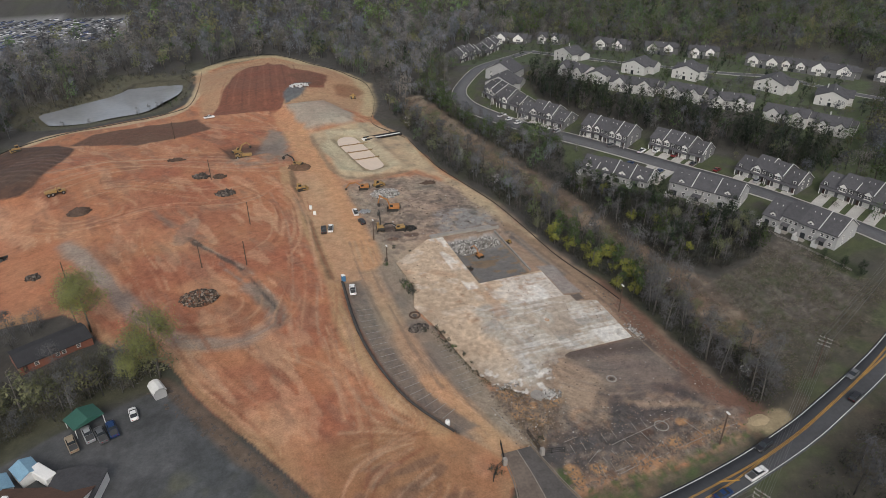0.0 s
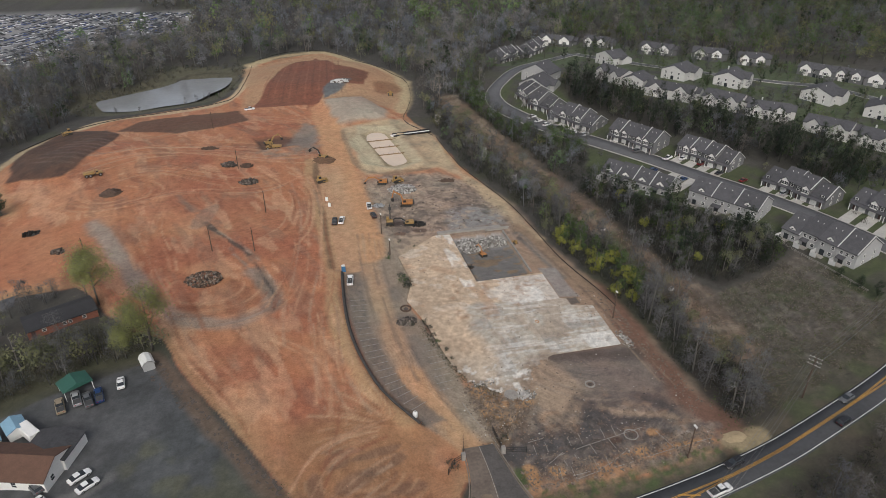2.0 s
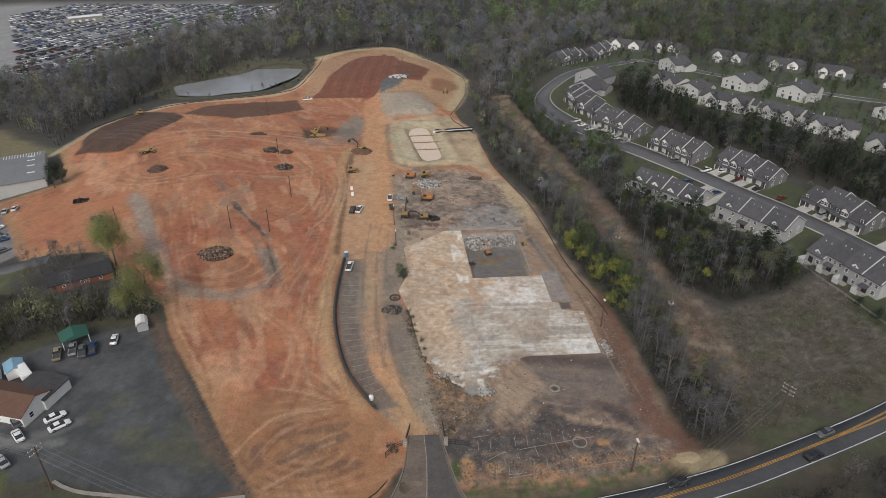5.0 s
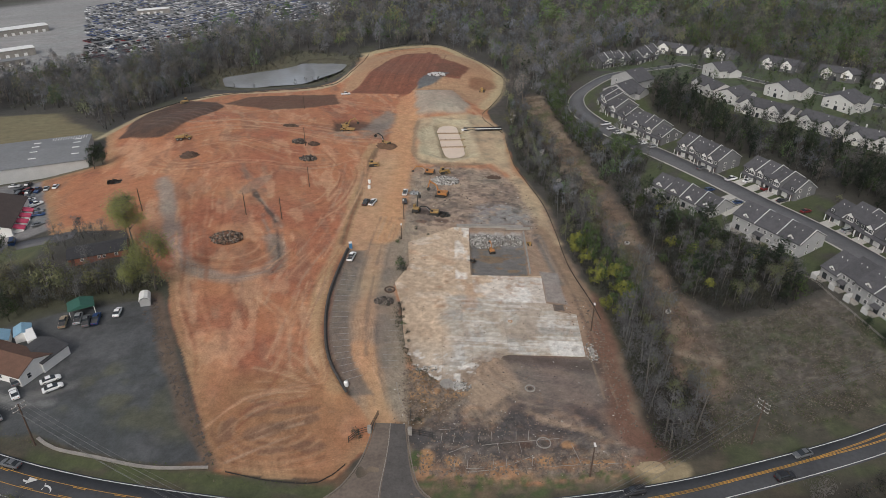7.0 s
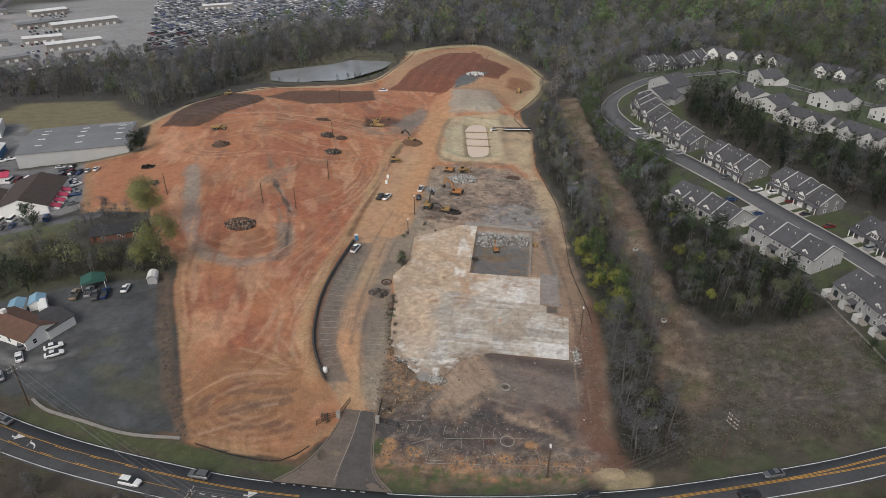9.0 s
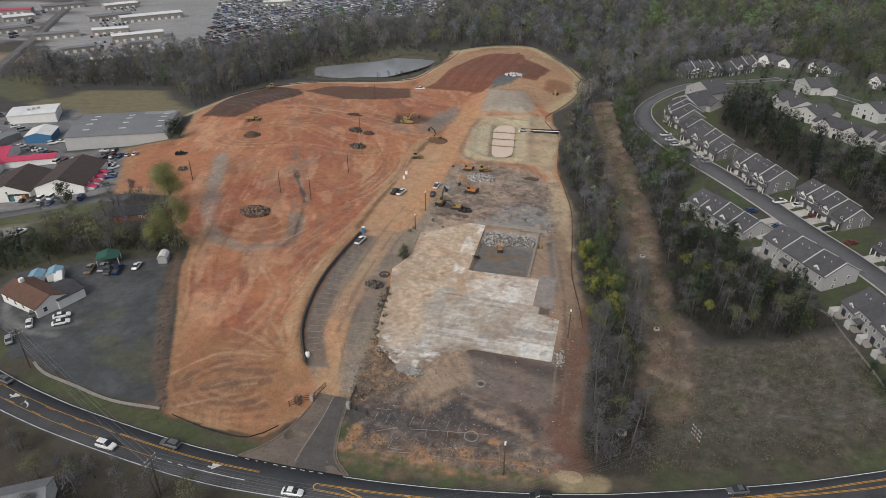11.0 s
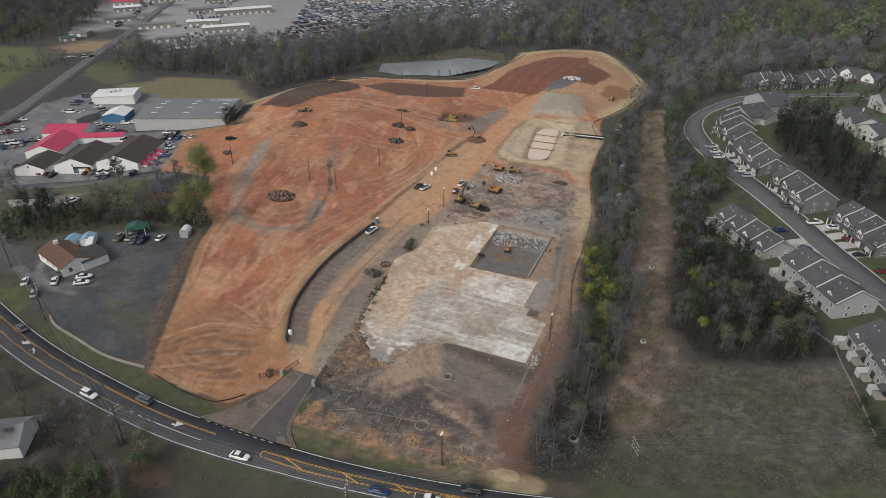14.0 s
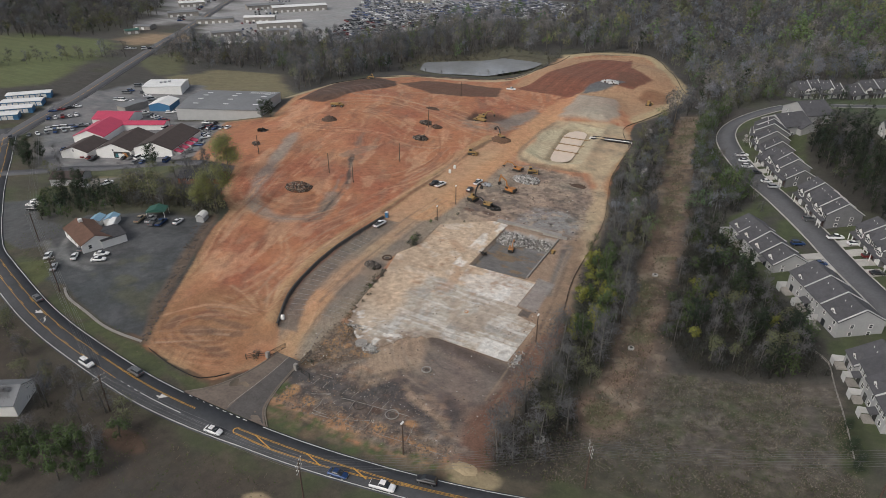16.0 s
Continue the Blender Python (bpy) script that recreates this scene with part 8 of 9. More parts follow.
if rest:
    co, fc, tn = [], [], []
    base = []
    for low, top, x0, x1, x2, x3, half, slim in ((0.25, 0.85, -2.2, -2.1, 2.0, 2.2, 0.88, 0.84), (0.85, 1.42, -1.7, -1.0, 0.5, 1.1, 0.82, 0.62)):
        s = Shape().add([(x0, -half, low), (x3, -half, low), (x3, half, low), (x0, half, low), (x1, -slim, top), (x2, -slim, top), (x2, slim, top), (x1, slim, top)],
                        [(4, 5, 6, 7), (0, 1, 5, 4), (1, 2, 6, 5), (2, 3, 7, 6), (3, 0, 4, 7)])
        tri = [(f[0], f[j], f[j + 1]) for f in s.f for j in range(1, len(f) - 1)]
        base.append((np.array(s.v), np.array(tri)))
    n0 = 0
    for x, y, turn in rest:
        a, paint = radians(turn), deck.choice(((0.7, 0.7, 0.7), (0.4, 0.4, 0.42), (0.13, 0.13, 0.14), (0.02, 0.02, 0.02), (0.05, 0.08, 0.2)))
        for (v, tri), c in zip(base, (paint, (0.03, 0.035, 0.04))):
            co.append(np.stack([v[:, 0] * math.cos(a) - v[:, 1] * math.sin(a) + x, v[:, 0] * math.sin(a) + v[:, 1] * math.cos(a) + y, v[:, 2] + land(x, y) + 0.1], 1))
            fc.append(tri + n0)
            tn.append(np.tile(c, (len(v), 1)))
            n0 += len(v)
    tagged(new("yard_cars", fast_mesh("yard_cars", np.concatenate(co), np.concatenate(fc), tinted("stored_car_paint", 0.35, 0.05, 2, 0.0), np.concatenate(tn))),
           "hundreds of stored cars in far yard rows", "cars", kind="stuff")


def crawler(parent, gauge, length, tall, wide):
    """Two tracks with rounded ends."""
    for o in (-gauge / 2, gauge / 2):
        r = tall / 2
        ring = [(-length / 2 + r + r * math.cos(a), r + r * math.sin(a)) for a in np.linspace(math.pi / 2, 1.5 * math.pi, 7)]
        ring += [(length / 2 - r + r * math.cos(a), r + r * math.sin(a)) for a in np.linspace(-math.pi / 2, math.pi / 2, 7)]
        part("track", Shape().extrude(ring, o - wide / 2, o + wide / 2).mesh("track", DARK_STEEL), parent, "dark steel crawler track")


def excavator(x, y, turn, paint, label, swing=0, boom=38, stick=-60, size=1.0, arm_paint=None):
    e = thing("excavator", label, "excavator", lay(x, y, turn) @ Matrix.Scale(size * 0.88, 4), "site machines")
    crawler(e, 2.6, 4.4, 0.95, 0.6)
    part("undercarriage", Shape().box(-1.2, -1.1, 0.45, 1.2, 1.1, 0.95).mesh("undercarriage", DARK_STEEL), e)
    m = pose(0, 0, 0, 0, 0, swing)
    deck = part("house", lofted([(-2.7, 1.2, 1.1, 2.1), (-2.5, 1.35, 1.05, 2.35), (-0.2, 1.35, 1.05, 2.2), (1.3, 1.3, 1.05, 1.6), (1.5, 1.2, 1.1, 1.45)]).mesh("house", paint), e, "", m)
    part("counterweight", Shape().box(-3.1, -1.25, 1.1, -2.5, 1.25, 2.1).mesh("counterweight", DARK_STEEL), deck)
    cab = part("cab", Shape().extrude([(-0.3, 1.5), (1.4, 1.5), (1.35, 2.3), (1.0, 3.0), (-0.3, 3.0)], 0.35, 1.3).mesh("cab", paint), deck)
    part("cab_glass", Shape().box(-0.15, 0.3, 1.95, 1.05, 1.35, 2.85).mesh("cab_glass", GLASS), cab)
    b = radians(boom)
    root, knee = Vector((1.0, -0.2, 1.7)), Vector((1.0 + 3.2 * math.cos(b + 0.3), -0.2, 1.7 + 3.2 * math.sin(b + 0.3)))
    tip = knee + Vector((2.9 * math.cos(b - 0.45), 0, 2.9 * math.sin(b - 0.45)))
    part("boom", Shape().bar(root, knee, 0.45, 0.6).bar(knee, tip, 0.4, 0.5).mesh("boom", arm_paint or paint), deck)
    a = radians(stick)
    end = tip + Vector((3.0 * math.cos(a), 0, 3.0 * math.sin(a)))
    arm = part("stick", Shape().bar(tip + (tip - end).normalized() * 0.6, end, 0.34, 0.42).mesh("stick", arm_paint or paint), deck)
    part("cylinder", Shape().tube([root + Vector((0.5, 0.35, 0.1)), knee + Vector((0, 0.35, -0.3))], [0.11, 0.08], 7).mesh("cylinder", STEEL), deck)
    ex, ez = end.x, end.z
    part("bucket", Shape().extrude([(ex - 0.2, ez + 0.2), (ex + 0.35, ez - 0.1), (ex + 0.2, ez - 1.0), (ex - 0.5, ez - 1.25), (ex - 0.9, ez - 0.8), (ex - 0.75, ez - 0.2)], -0.75, 0.35).mesh("bucket", DARK_STEEL), arm)
    return e


def bulldozer(x, y, turn, label):
    e = thing("bulldozer", label, "bulldozer", lay(x, y, turn), "site machines")
    crawler(e, 2.2, 3.6, 1.1, 0.6)
    body = part("body", lofted([(-1.8, 0.75, 0.6, 1.6), (-0.4, 0.8, 0.6, 1.7), (1.6, 0.6, 0.7, 1.75), (1.9, 0.55, 0.8, 1.6)]).mesh("body", YELLOW), e)
    cab = part("cab", Shape().extrude([(-1.3, 1.6), (0.2, 1.6), (0.1, 3.0), (-1.2, 3.0)], -0.75, 0.75).mesh("cab", YELLOW), body)
    part("cab_glass", Shape().box(-1.1, -0.78, 1.9, 0.14, 0.78, 2.8).mesh("cab_glass", GLASS), cab)
    part("blade", Shape().extrude([(2.5, 0.1), (2.7, 0.05), (2.55, 0.6), (2.75, 1.3), (2.6, 1.3), (2.4, 0.6)], -1.8, 1.8).mesh("blade", YELLOW), e)
    for o in (-1.0, 1.0):
        part("push_arm", Shape().bar((0.4, o * 1.45, 0.6), (2.45, o * 1.3, 0.5), 0.2, 0.3).mesh("push_arm", YELLOW), e)
    return e


def hauler(x, y, turn, label):
    e = thing("dump_truck", label, "dump truck", lay(x, y, turn) @ Matrix.Scale(0.82, 4), "site machines")
    part("chassis", Shape().box(-4.2, -0.6, 0.9, 4.2, 0.6, 1.4).mesh("chassis", DARK_STEEL), e)
    part("bed", Shape().extrude([(-4.6, 1.9), (-3.9, 1.45), (0.6, 1.5), (0.9, 3.2), (0.6, 3.2), (0.35, 2.7), (-4.5, 2.4)], -1.4, 1.4).mesh("bed", YELLOW), e, "yellow tipping bed")
    cab = part("cab", lofted([(1.3, 1.2, 1.2, 3.0), (2.4, 1.2, 1.2, 3.1), (2.8, 1.15, 1.2, 2.2), (4.4, 0.95, 1.1, 2.0)]).mesh("cab", YELLOW), e)
    part("cab_glass", Shape().box(1.5, -1.24, 2.1, 2.5, 1.24, 2.85).mesh("cab_glass", GLASS), cab)
    big = Shape()
    big.tube([(0, -0.32, 0), (0, 0.32, 0)], [0.85, 0.85], 14)
    for wx in (-3.2, -1.4, 3.2):
        for o in (-1.25, 1.25):
            w = part("wheel", big.mesh("tyre", RUBBER), e, "", pose(wx, o, 0.85))
            part("rim", RIM, w, "", Matrix.Diagonal((2, 2.7, 2, 1)))
    return e


excavator(38.4, 276.5, 140, YELLOW, "yellow and black excavator on a dirt heap", 0, 45, -30, 1.0, DARK_STEEL)
excavator(60, 244, 170, ORANGE, "orange excavator beside the concrete rubble", 0, 20, -50)
excavator(65.5, 221, 165, ORANGE, "large orange excavator with a folded boom", 0, 52, -75, 1.15)
excavator(56, 206, 80, YELLOW, "yellow excavator with its dark boom raised high", 0, 62, -40, 1.05, DARK_STEEL)
excavator(62.6, 204.2, 175, YELLOW, "small yellow excavator beside scrap steel", 0, 25, -45, 0.9, DARK_STEEL)
excavator(83.7, 178.5, 100, ORANGE, "orange excavator breaking concrete in the pit", 0, 30, -45, 0.72)
excavator(15.7, 305, 20, YELLOW, "yellow excavator on the edge of the cut", 0, 40, -50)
bulldozer(66.5, 245, 20, "yellow bulldozer beside the concrete rubble")
bulldozer(97.6, 183, 100, "small yellow loader beside the pit").matrix_basis @= Matrix.Scale(0.5, 4)
bulldozer(35, 249.5, 10, "yellow bulldozer on the haul road bank")
bulldozer(-81.7, 344, 200, "yellow bulldozer on the dark spoil")
bulldozer(90.4, 378, 80, "small crawler machine by the far mound")
hauler(17.5, 297, 170, "yellow articulated dump truck at the cut")
hauler(-56.3, 271, 15, "yellow articulated dump truck on clay tracks")
car(7, 368, 10, "pickup", "white", "white pickup truck on the north strip")

# ---- site furniture, poles, debris ----


def pole(x, y, tall, label, arms=1, turn=0.0, lamp=False, group="utility poles", lean=0.0):
    p = thing("utility_pole", label, "pole", lay(x, y, turn), group)
    part("shaft", Shape().tube([(0, 0, -0.6), (lean * tall * 0.5, 0, tall * 0.5), (lean * tall, 0, tall)], [0.2, 0.17, 0.13], 8).mesh("shaft", TIMBER), p)
    for k in range(arms):
        z = tall - 0.4 - 1.1 * k
        part("cross_arm", Shape().box(-1.5, -0.07, z, 1.5, 0.07, z + 0.16).mesh("cross_arm", KERB), p, "pale cross arm")
        for o in (-1.35, -0.5, 0.5, 1.35):
            part("insulator", Shape().tube([(o, 0, z + 0.16), (o, 0, z + 0.42)], [0.06, 0.04], 6).mesh("insulator", WHITE), p)
    if lamp:
        part("lamp_head", Shape().box(-0.2, -0.5, tall - 0.1, 0.2, 0.5, tall + 0.15).mesh("lamp_head", WHITE), p, "white floodlight")
    return p


for x, y in ((11.5, 223), (-6.9, 195), (6.8, 192.8), (-45, 194.6), (1.4, 269), (-11.5, 334)):
    pole(x, y, 9, "bare dark timber pole standing on clay", 0, lamp=False, group="site poles")
pole(109.9, 132.6, 9.5, "timber lamp pole at the slab edge", 0, lamp=True, group="site poles")
pole(98.5, 77, 9.5, "dark timber pole at the roadside bank", 0, lamp=True, group="site poles")
pole(51.5, 199, 8, "thin timber lamp pole beside the yard", 0, lamp=True, group="site poles")
pole(51.5, 183, 6, "thin timber lamp pole beside the yard", 0, lamp=True, group="site poles")
LINE = [(-56.7, 97.4), (-22.5, 80.5), (30.2, 54.9), (86.9, 56.1), (137.6, 86.6), (192.3, 109)]
heads = []
for (x, y), tall, arms, turn in zip(LINE, (11, 12, 11, 12.3, 13, 13), (1, 2, 2, 3, 3, 2), (60, 60, 80, 110, 120, 115)):
    pole(x, y, tall, "weathered power pole with pale cross arms", arms, turn)
    heads.append((Vector((x, y, land(x, y) + tall)), Vector((math.cos(radians(turn)), math.sin(radians(turn)), 0))))
WIRE = material("power_cable", (0.16, 0.16, 0.16), 0.5, 0.1, 1, metal=0.5)
heads = [(Vector((-150, 160, land(-150, 160) + 11)), Vector((0.5, 0.86, 0)))] + heads + [(Vector((300, 140, land(300, 140) + 14)), Vector((-0.4, 0.9, 0)))]
for (a, da), (b, db) in zip(heads, heads[1:]):
    span = thing("power_line", "thin sagging power cables between poles", "power line", group="power lines")
    for o, dz in ((-1.35, 0.0), (-0.5, 0.0), (0.5, 0.0), (1.35, 0.0), (-1.0, -1.1), (1.0, -1.1), (0.0, -3.0)):
        p, q = a + da * o, b + db * (o if da.dot(db) > 0 else -o)
        path = [p.lerp(q, k / 12) + Vector((0, 0, dz - 0.02 - 1.6 * 4 * (k / 12) * (1 - k / 12))) for k in range(13)]
        part("cable", Shape().tube(path, [0.025] * 13, 3).mesh("cable", WIRE), span)


def silt_fence(line, label, tall=0.36, step=2.4):
    f = thing("silt_fence", label, "fence", group="silt fences")
    pts = curve(line, step)
    s = Shape()
    for (ax, ay), (bx, by) in zip(pts, pts[1:]):
        za, zb = land(ax, ay), land(bx, by)
        d = math.hypot(bx - ax, by - ay)
        nx, ny = -(by - ay) / d * 0.04, (bx - ax) / d * 0.04
        s.add([(ax - nx, ay - ny, za - 0.2), (bx - nx, by - ny, zb - 0.2), (bx - nx, by - ny, zb + tall), (ax - nx, ay - ny, za + tall),
               (ax + nx, ay + ny, za - 0.2), (bx + nx, by + ny, zb - 0.2), (bx + nx, by + ny, zb + tall), (ax + nx, ay + ny, za + tall)],
              [(0, 1, 2, 3), (7, 6, 5, 4), (3, 2, 6, 7)])
    part("cloth", s.mesh("cloth", BLACK), f, "black filter cloth")
    stake = Shape().box(-0.05, -0.05, -0.3, 0.05, 0.05, tall + 0.25).mesh("stake", TIMBER)
    for x, y in pts:
        part("stake", stake, f, "", pose(x, y, land(x, y)))


silt_fence([(113.8, 138), (112.8, 147.5), (109.3, 169), (108.5, 193.5), (106.8, 218), (101, 247), (99, 258.5), (98, 280), (98, 297)], "black silt fence along the creek side")
silt_fence([(97, 300), (88, 327), (95, 350), (102.5, 375.5), (106, 409), (100, 427), (86, 467), (65, 508), (37, 511), (10, 487)], "black silt fence round the far mound")
silt_fence([(10, 480), (1, 410), (-14.5, 389), (-40, 379), (-66, 371), (-85, 355), (-102, 328)], "black silt fence above the pond")
silt_fence([(20, 75.6), (30, 73.8), (40, 74.0), (45, 79)], "black silt fence along the road bank", 0.3)
# kerb and stalls of the old lot
lot = thing("parking_bay_row", "old parking stalls along a dark kerb bank", "parking", kind="structure")
face = Shape()
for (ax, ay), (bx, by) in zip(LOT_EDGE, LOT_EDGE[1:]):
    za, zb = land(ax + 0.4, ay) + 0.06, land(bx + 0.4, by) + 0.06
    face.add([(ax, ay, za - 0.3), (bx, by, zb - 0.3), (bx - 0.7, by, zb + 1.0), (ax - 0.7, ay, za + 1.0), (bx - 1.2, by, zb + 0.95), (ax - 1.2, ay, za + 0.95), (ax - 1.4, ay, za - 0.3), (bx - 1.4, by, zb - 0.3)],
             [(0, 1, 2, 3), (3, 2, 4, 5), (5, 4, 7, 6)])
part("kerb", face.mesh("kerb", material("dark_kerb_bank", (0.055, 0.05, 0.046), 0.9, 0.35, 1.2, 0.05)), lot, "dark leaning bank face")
edge_pts = curve(LOT_EDGE[::3], 2.75)
for k in range(2, len(edge_pts) - 2):
    (ax, ay), (bx, by) = edge_pts[k - 1], edge_pts[k + 1]
    d = math.hypot(bx - ax, by - ay)
    nx, ny = (by - ay) / d, -(bx - ax) / d
    x, y = edge_pts[k]
    if y < 160:
        part("stall_line", ribbon([(x + nx * 1.0, y + ny * 1.0), (x + nx * 3.4, y + ny * 3.4), (x + nx * 5.6, y + ny * 5.6)], 0.07, -0.07, 0.16).mesh("stall_line", LINE_FAINT), lot)
for k in range(9):
    part("stall_line", ribbon([(50 + 0.1 * k, 112 + 2.7 * k), (54.5 + 0.1 * k, 112.6 + 2.7 * k)], 0.06, -0.06, 0.16).mesh("stall_line", LINE_FAINT), lot)
for k in range(8):
    for y0, y1 in ((78.6, 81.5), (86.5, 89.5)):
        if (k * 5 + int(y0)) % 3 == 0:
            continue
        part("stall_line", ribbon([(66 + 2.9 * k, y0 + 0.15 * k), (66.3 + 2.9 * k, y1 + 0.15 * k)], 0.05, -0.05, 0.2).mesh("stall_line", LINE_FAINT), lot)
lot_kerb = thing("lot_kerb", "pale worn kerb between the lot and the verge", "kerb", kind="structure")
kerb_line = curve([(-23, 82.5), (-18, 79.8), (-8, 77.9), (3.6, 75.9), (16, 76.6)], 2)
part("kerb", ribbon(kerb_line, 0.35, -0.35, 0.22, 0.5).mesh("kerb", KERB), lot_kerb)
# gate
for (px, py), (qx, qy) in (((49.4, 89), (51.0, 94.5)), ((58.8, 89), (58.6, 96))):
    g = thing("site_gate", "open black steel gate leaf on a grey pillar", "gate", group="site gates")
    z = land(px, py)
    part("pillar", Shape().box(px - 0.45, py - 0.45, z - 0.3, px + 0.45, py + 0.45, z + 1.9).mesh("pillar", KERB), g, "grey block pillar")
    leaf = part("leaf", Shape().bar((px, py, z + 0.3), (qx, qy, z + 0.3), 0.07, 0.08).bar((px, py, z + 1.7), (qx, qy, z + 1.7), 0.07, 0.08).mesh("leaf", DARK_STEEL), g)
    for k in range(22):
        x, y = px + (qx - px) * k / 21, py + (qy - py) * k / 21
        part("bar", Shape().box(x - 0.03, y - 0.03, z + 0.3, x + 0.03, y + 0.03, z + 1.7).mesh("bar", DARK_STEEL), leaf)
for line in ([(45, 85.5), (47, 88), (49, 89)], [(58.5, 89), (61, 88.6), (64, 88)]):
    g = thing("fence", "dark steel fence panel beside the gate", "fence", group="gate fences")
    for a, b in zip(line, line[1:]):
        for h in (0.3, 1.0, 1.6):
            part("rail", Shape().bar((*a, land(*a) + h), (*b, land(*b) + h), 0.08, 0.1).mesh("rail", DARK_STEEL), g)
    for x, y in line:
        part("post", Shape().box(x - 0.08, y - 0.08, land(x, y) - 0.2, x + 0.08, y + 0.08, land(x, y) + 1.8).mesh("post", DARK_STEEL), g)
# tanks and portable toilet
for x, y, lab in ((35.3, 230.8, "white bulk bag on the haul yard"), (35.7, 225.2, "white bulk bag on the haul yard"), (42, 104.3, "white water tank at the kerb end")):
    t = thing("water_tank", lab, "tank", lay(x, y) @ Matrix.Scale(0.66, 4), "white tanks")
    part("shell", Shape().tube([(0, 0, -0.1), (0, 0, 0.3), (0, 0, 1.9), (0, 0, 2.25), (0, 0, 2.4)], [0.85, 0.9, 0.9, 0.7, 0.25], 14).mesh("shell", WHITE, True), t)
    part("lid", Shape().tube([(0, 0, 2.38), (0, 0, 2.52)], [0.25, 0.22], 10).mesh("lid", KERB), t)
t = thing("portable_toilet", "blue portable toilet with a white roof", "toilet", lay(34.4, 174.4, 10))
part("cabin", Shape().box(-0.55, -0.55, 0, 0.55, 0.55, 2.1).mesh("cabin", BLUE), t)
part("roof", Shape().extrude([(-0.6, 2.1), (0.6, 2.1), (0.5, 2.2), (0, 2.26), (-0.5, 2.2)], -0.6, 0.6).mesh("roof", WHITE), t, "white domed roof")
part("door", Shape().box(-0.4, -0.6, 0.1, 0.4, -0.55, 1.95).mesh("door", BLUE), t)


HEAP_TONES = {"demolition_waste": ((0.15, 0.1, 0.068), (0.085, 0.06, 0.043), (0.04, 0.034, 0.03), (0.22, 0.165, 0.12), (0.18, 0.08, 0.047), (0.3, 0.26, 0.22), (0.06, 0.047, 0.039)),
              "broken_concrete": ((0.4, 0.385, 0.36), (0.3, 0.29, 0.27), (0.2, 0.19, 0.175), (0.5, 0.48, 0.45), (0.12, 0.11, 0.1)),
              "cut_brush": ((0.085, 0.07, 0.06), (0.05, 0.042, 0.036), (0.16, 0.135, 0.115))}


def heap(x, y, rx, ry, tall, count, mat, label, name="rubble_pile", size=(0.4, 1.1), mound=None, seed=0, turn=0.0, flat=1.0):
    """A low mound under a litter of broken pieces."""
    rnd = random.Random(seed + int(x * 7 + y))
    h = thing(name, label + " on bare ground", "debris pile", lay(x, y, turn), "debris piles")
    co, faces = [(0, 0, tall * 0.9)], []
    rings, sides = 5, 16
    for r in range(1, rings + 1):
        k = r / rings
        for a in range(sides):
            w = 1 + rnd.uniform(-0.14, 0.14)
            co.append((rx * k * w * math.cos(2 * math.pi * a / sides), ry * k * w * math.sin(2 * math.pi * a / sides), tall * (1 - k ** 1.6) * rnd.uniform(0.75, 1.1) - 0.25 * k))
    for a in range(sides):
        faces.append((0, 1 + a, 1 + (a + 1) % sides))
        for r in range(rings - 1):
            i, j = 1 + r * sides + a, 1 + r * sides + (a + 1) % sides
            faces.append((i, i + sides, j + sides, j))
    part("mound", Shape().add(co, faces).mesh("mound", mound or mat), h)
    s, hues = Shape(), []
    for k in range(count):
        q = math.sqrt(rnd.random())
        a = rnd.uniform(0, 6.28)
        px, py = rx * q * math.cos(a), ry * q * math.sin(a)
        pz = tall * (1 - q ** 1.6) * 0.9
        d = rnd.uniform(*size)
        axis = Euler((rnd.uniform(0, 6), rnd.uniform(0, 6), rnd.uniform(0, 6))).to_matrix()
        dims = (d, d * rnd.uniform(0.4, 0.9), d * rnd.uniform(0.15, 0.5) * flat)
        s.add([Vector((px, py, pz)) + axis @ Vector((i * dims[0] / 2, j * dims[1] / 2, l * dims[2] / 2)) * rnd.uniform(0.75, 1.1) for l in (-1, 1) for i, j in ((-1, -1), (1, -1), (1, 1), (-1, 1))],
              [(3, 2, 1, 0), (4, 5, 6, 7), (0, 1, 5, 4), (1, 2, 6, 5), (2, 3, 7, 6), (3, 0, 4, 7)])
        hues += [np.array(rnd.choice(HEAP_TONES[mat.name])) * rnd.uniform(0.7, 1.25)] * 8 if mat.name in HEAP_TONES else []
    if count:
        tagged(part("rubble", fast_mesh("rubble", s.v, s.f, PIECES, np.array(hues)) if hues else s.mesh("rubble", mat), h), kind="stuff")
    return h


WRECK = material("demolition_waste", (0.17, 0.13, 0.1), 0.95, 0.8, 0.7, 0.05)
RUBBLE_BED = material("rubble_dust", (0.2, 0.18, 0.155), 0.95, 0.4, 1.2, 0.06)
BRUSH = material("cut_brush", (0.085, 0.07, 0.06), 0.95, 0.5, 0.5, 0.05)
SOIL = material("dark_soil", (0.085, 0.055, 0.04), 0.95, 0.35, 1.0, 0.08)
heap(-8.9, 176.5, 5.6, 4.6, 2.2, 900, WRECK, "broad heap of broken building waste on clay", size=(0.2, 1.1), mound=SOIL)
heap(-46.2, 249.8, 4.6, 3.8, 2.3, 40, SOIL, "dark soil heap on the red clay", "soil_heap", (0.3, 0.7))
heap(-2.5, 273, 3.2, 2.4, 1.1, 110, BRUSH, "grey heap of cut brush", "brush_pile", (0.6, 2.2), SOIL, flat=0.3)
heap(4.8, 271.4, 3, 2.6, 1.5, 60, SOIL, "small dark soil heap", "soil_heap", (0.3, 0.8))
heap(5.4, 253, 3.4, 2.6, 0.8, 110, BRUSH, "loose grey heap of cut brush", "brush_pile", (0.6, 2.6), SOIL, flat=0.25)
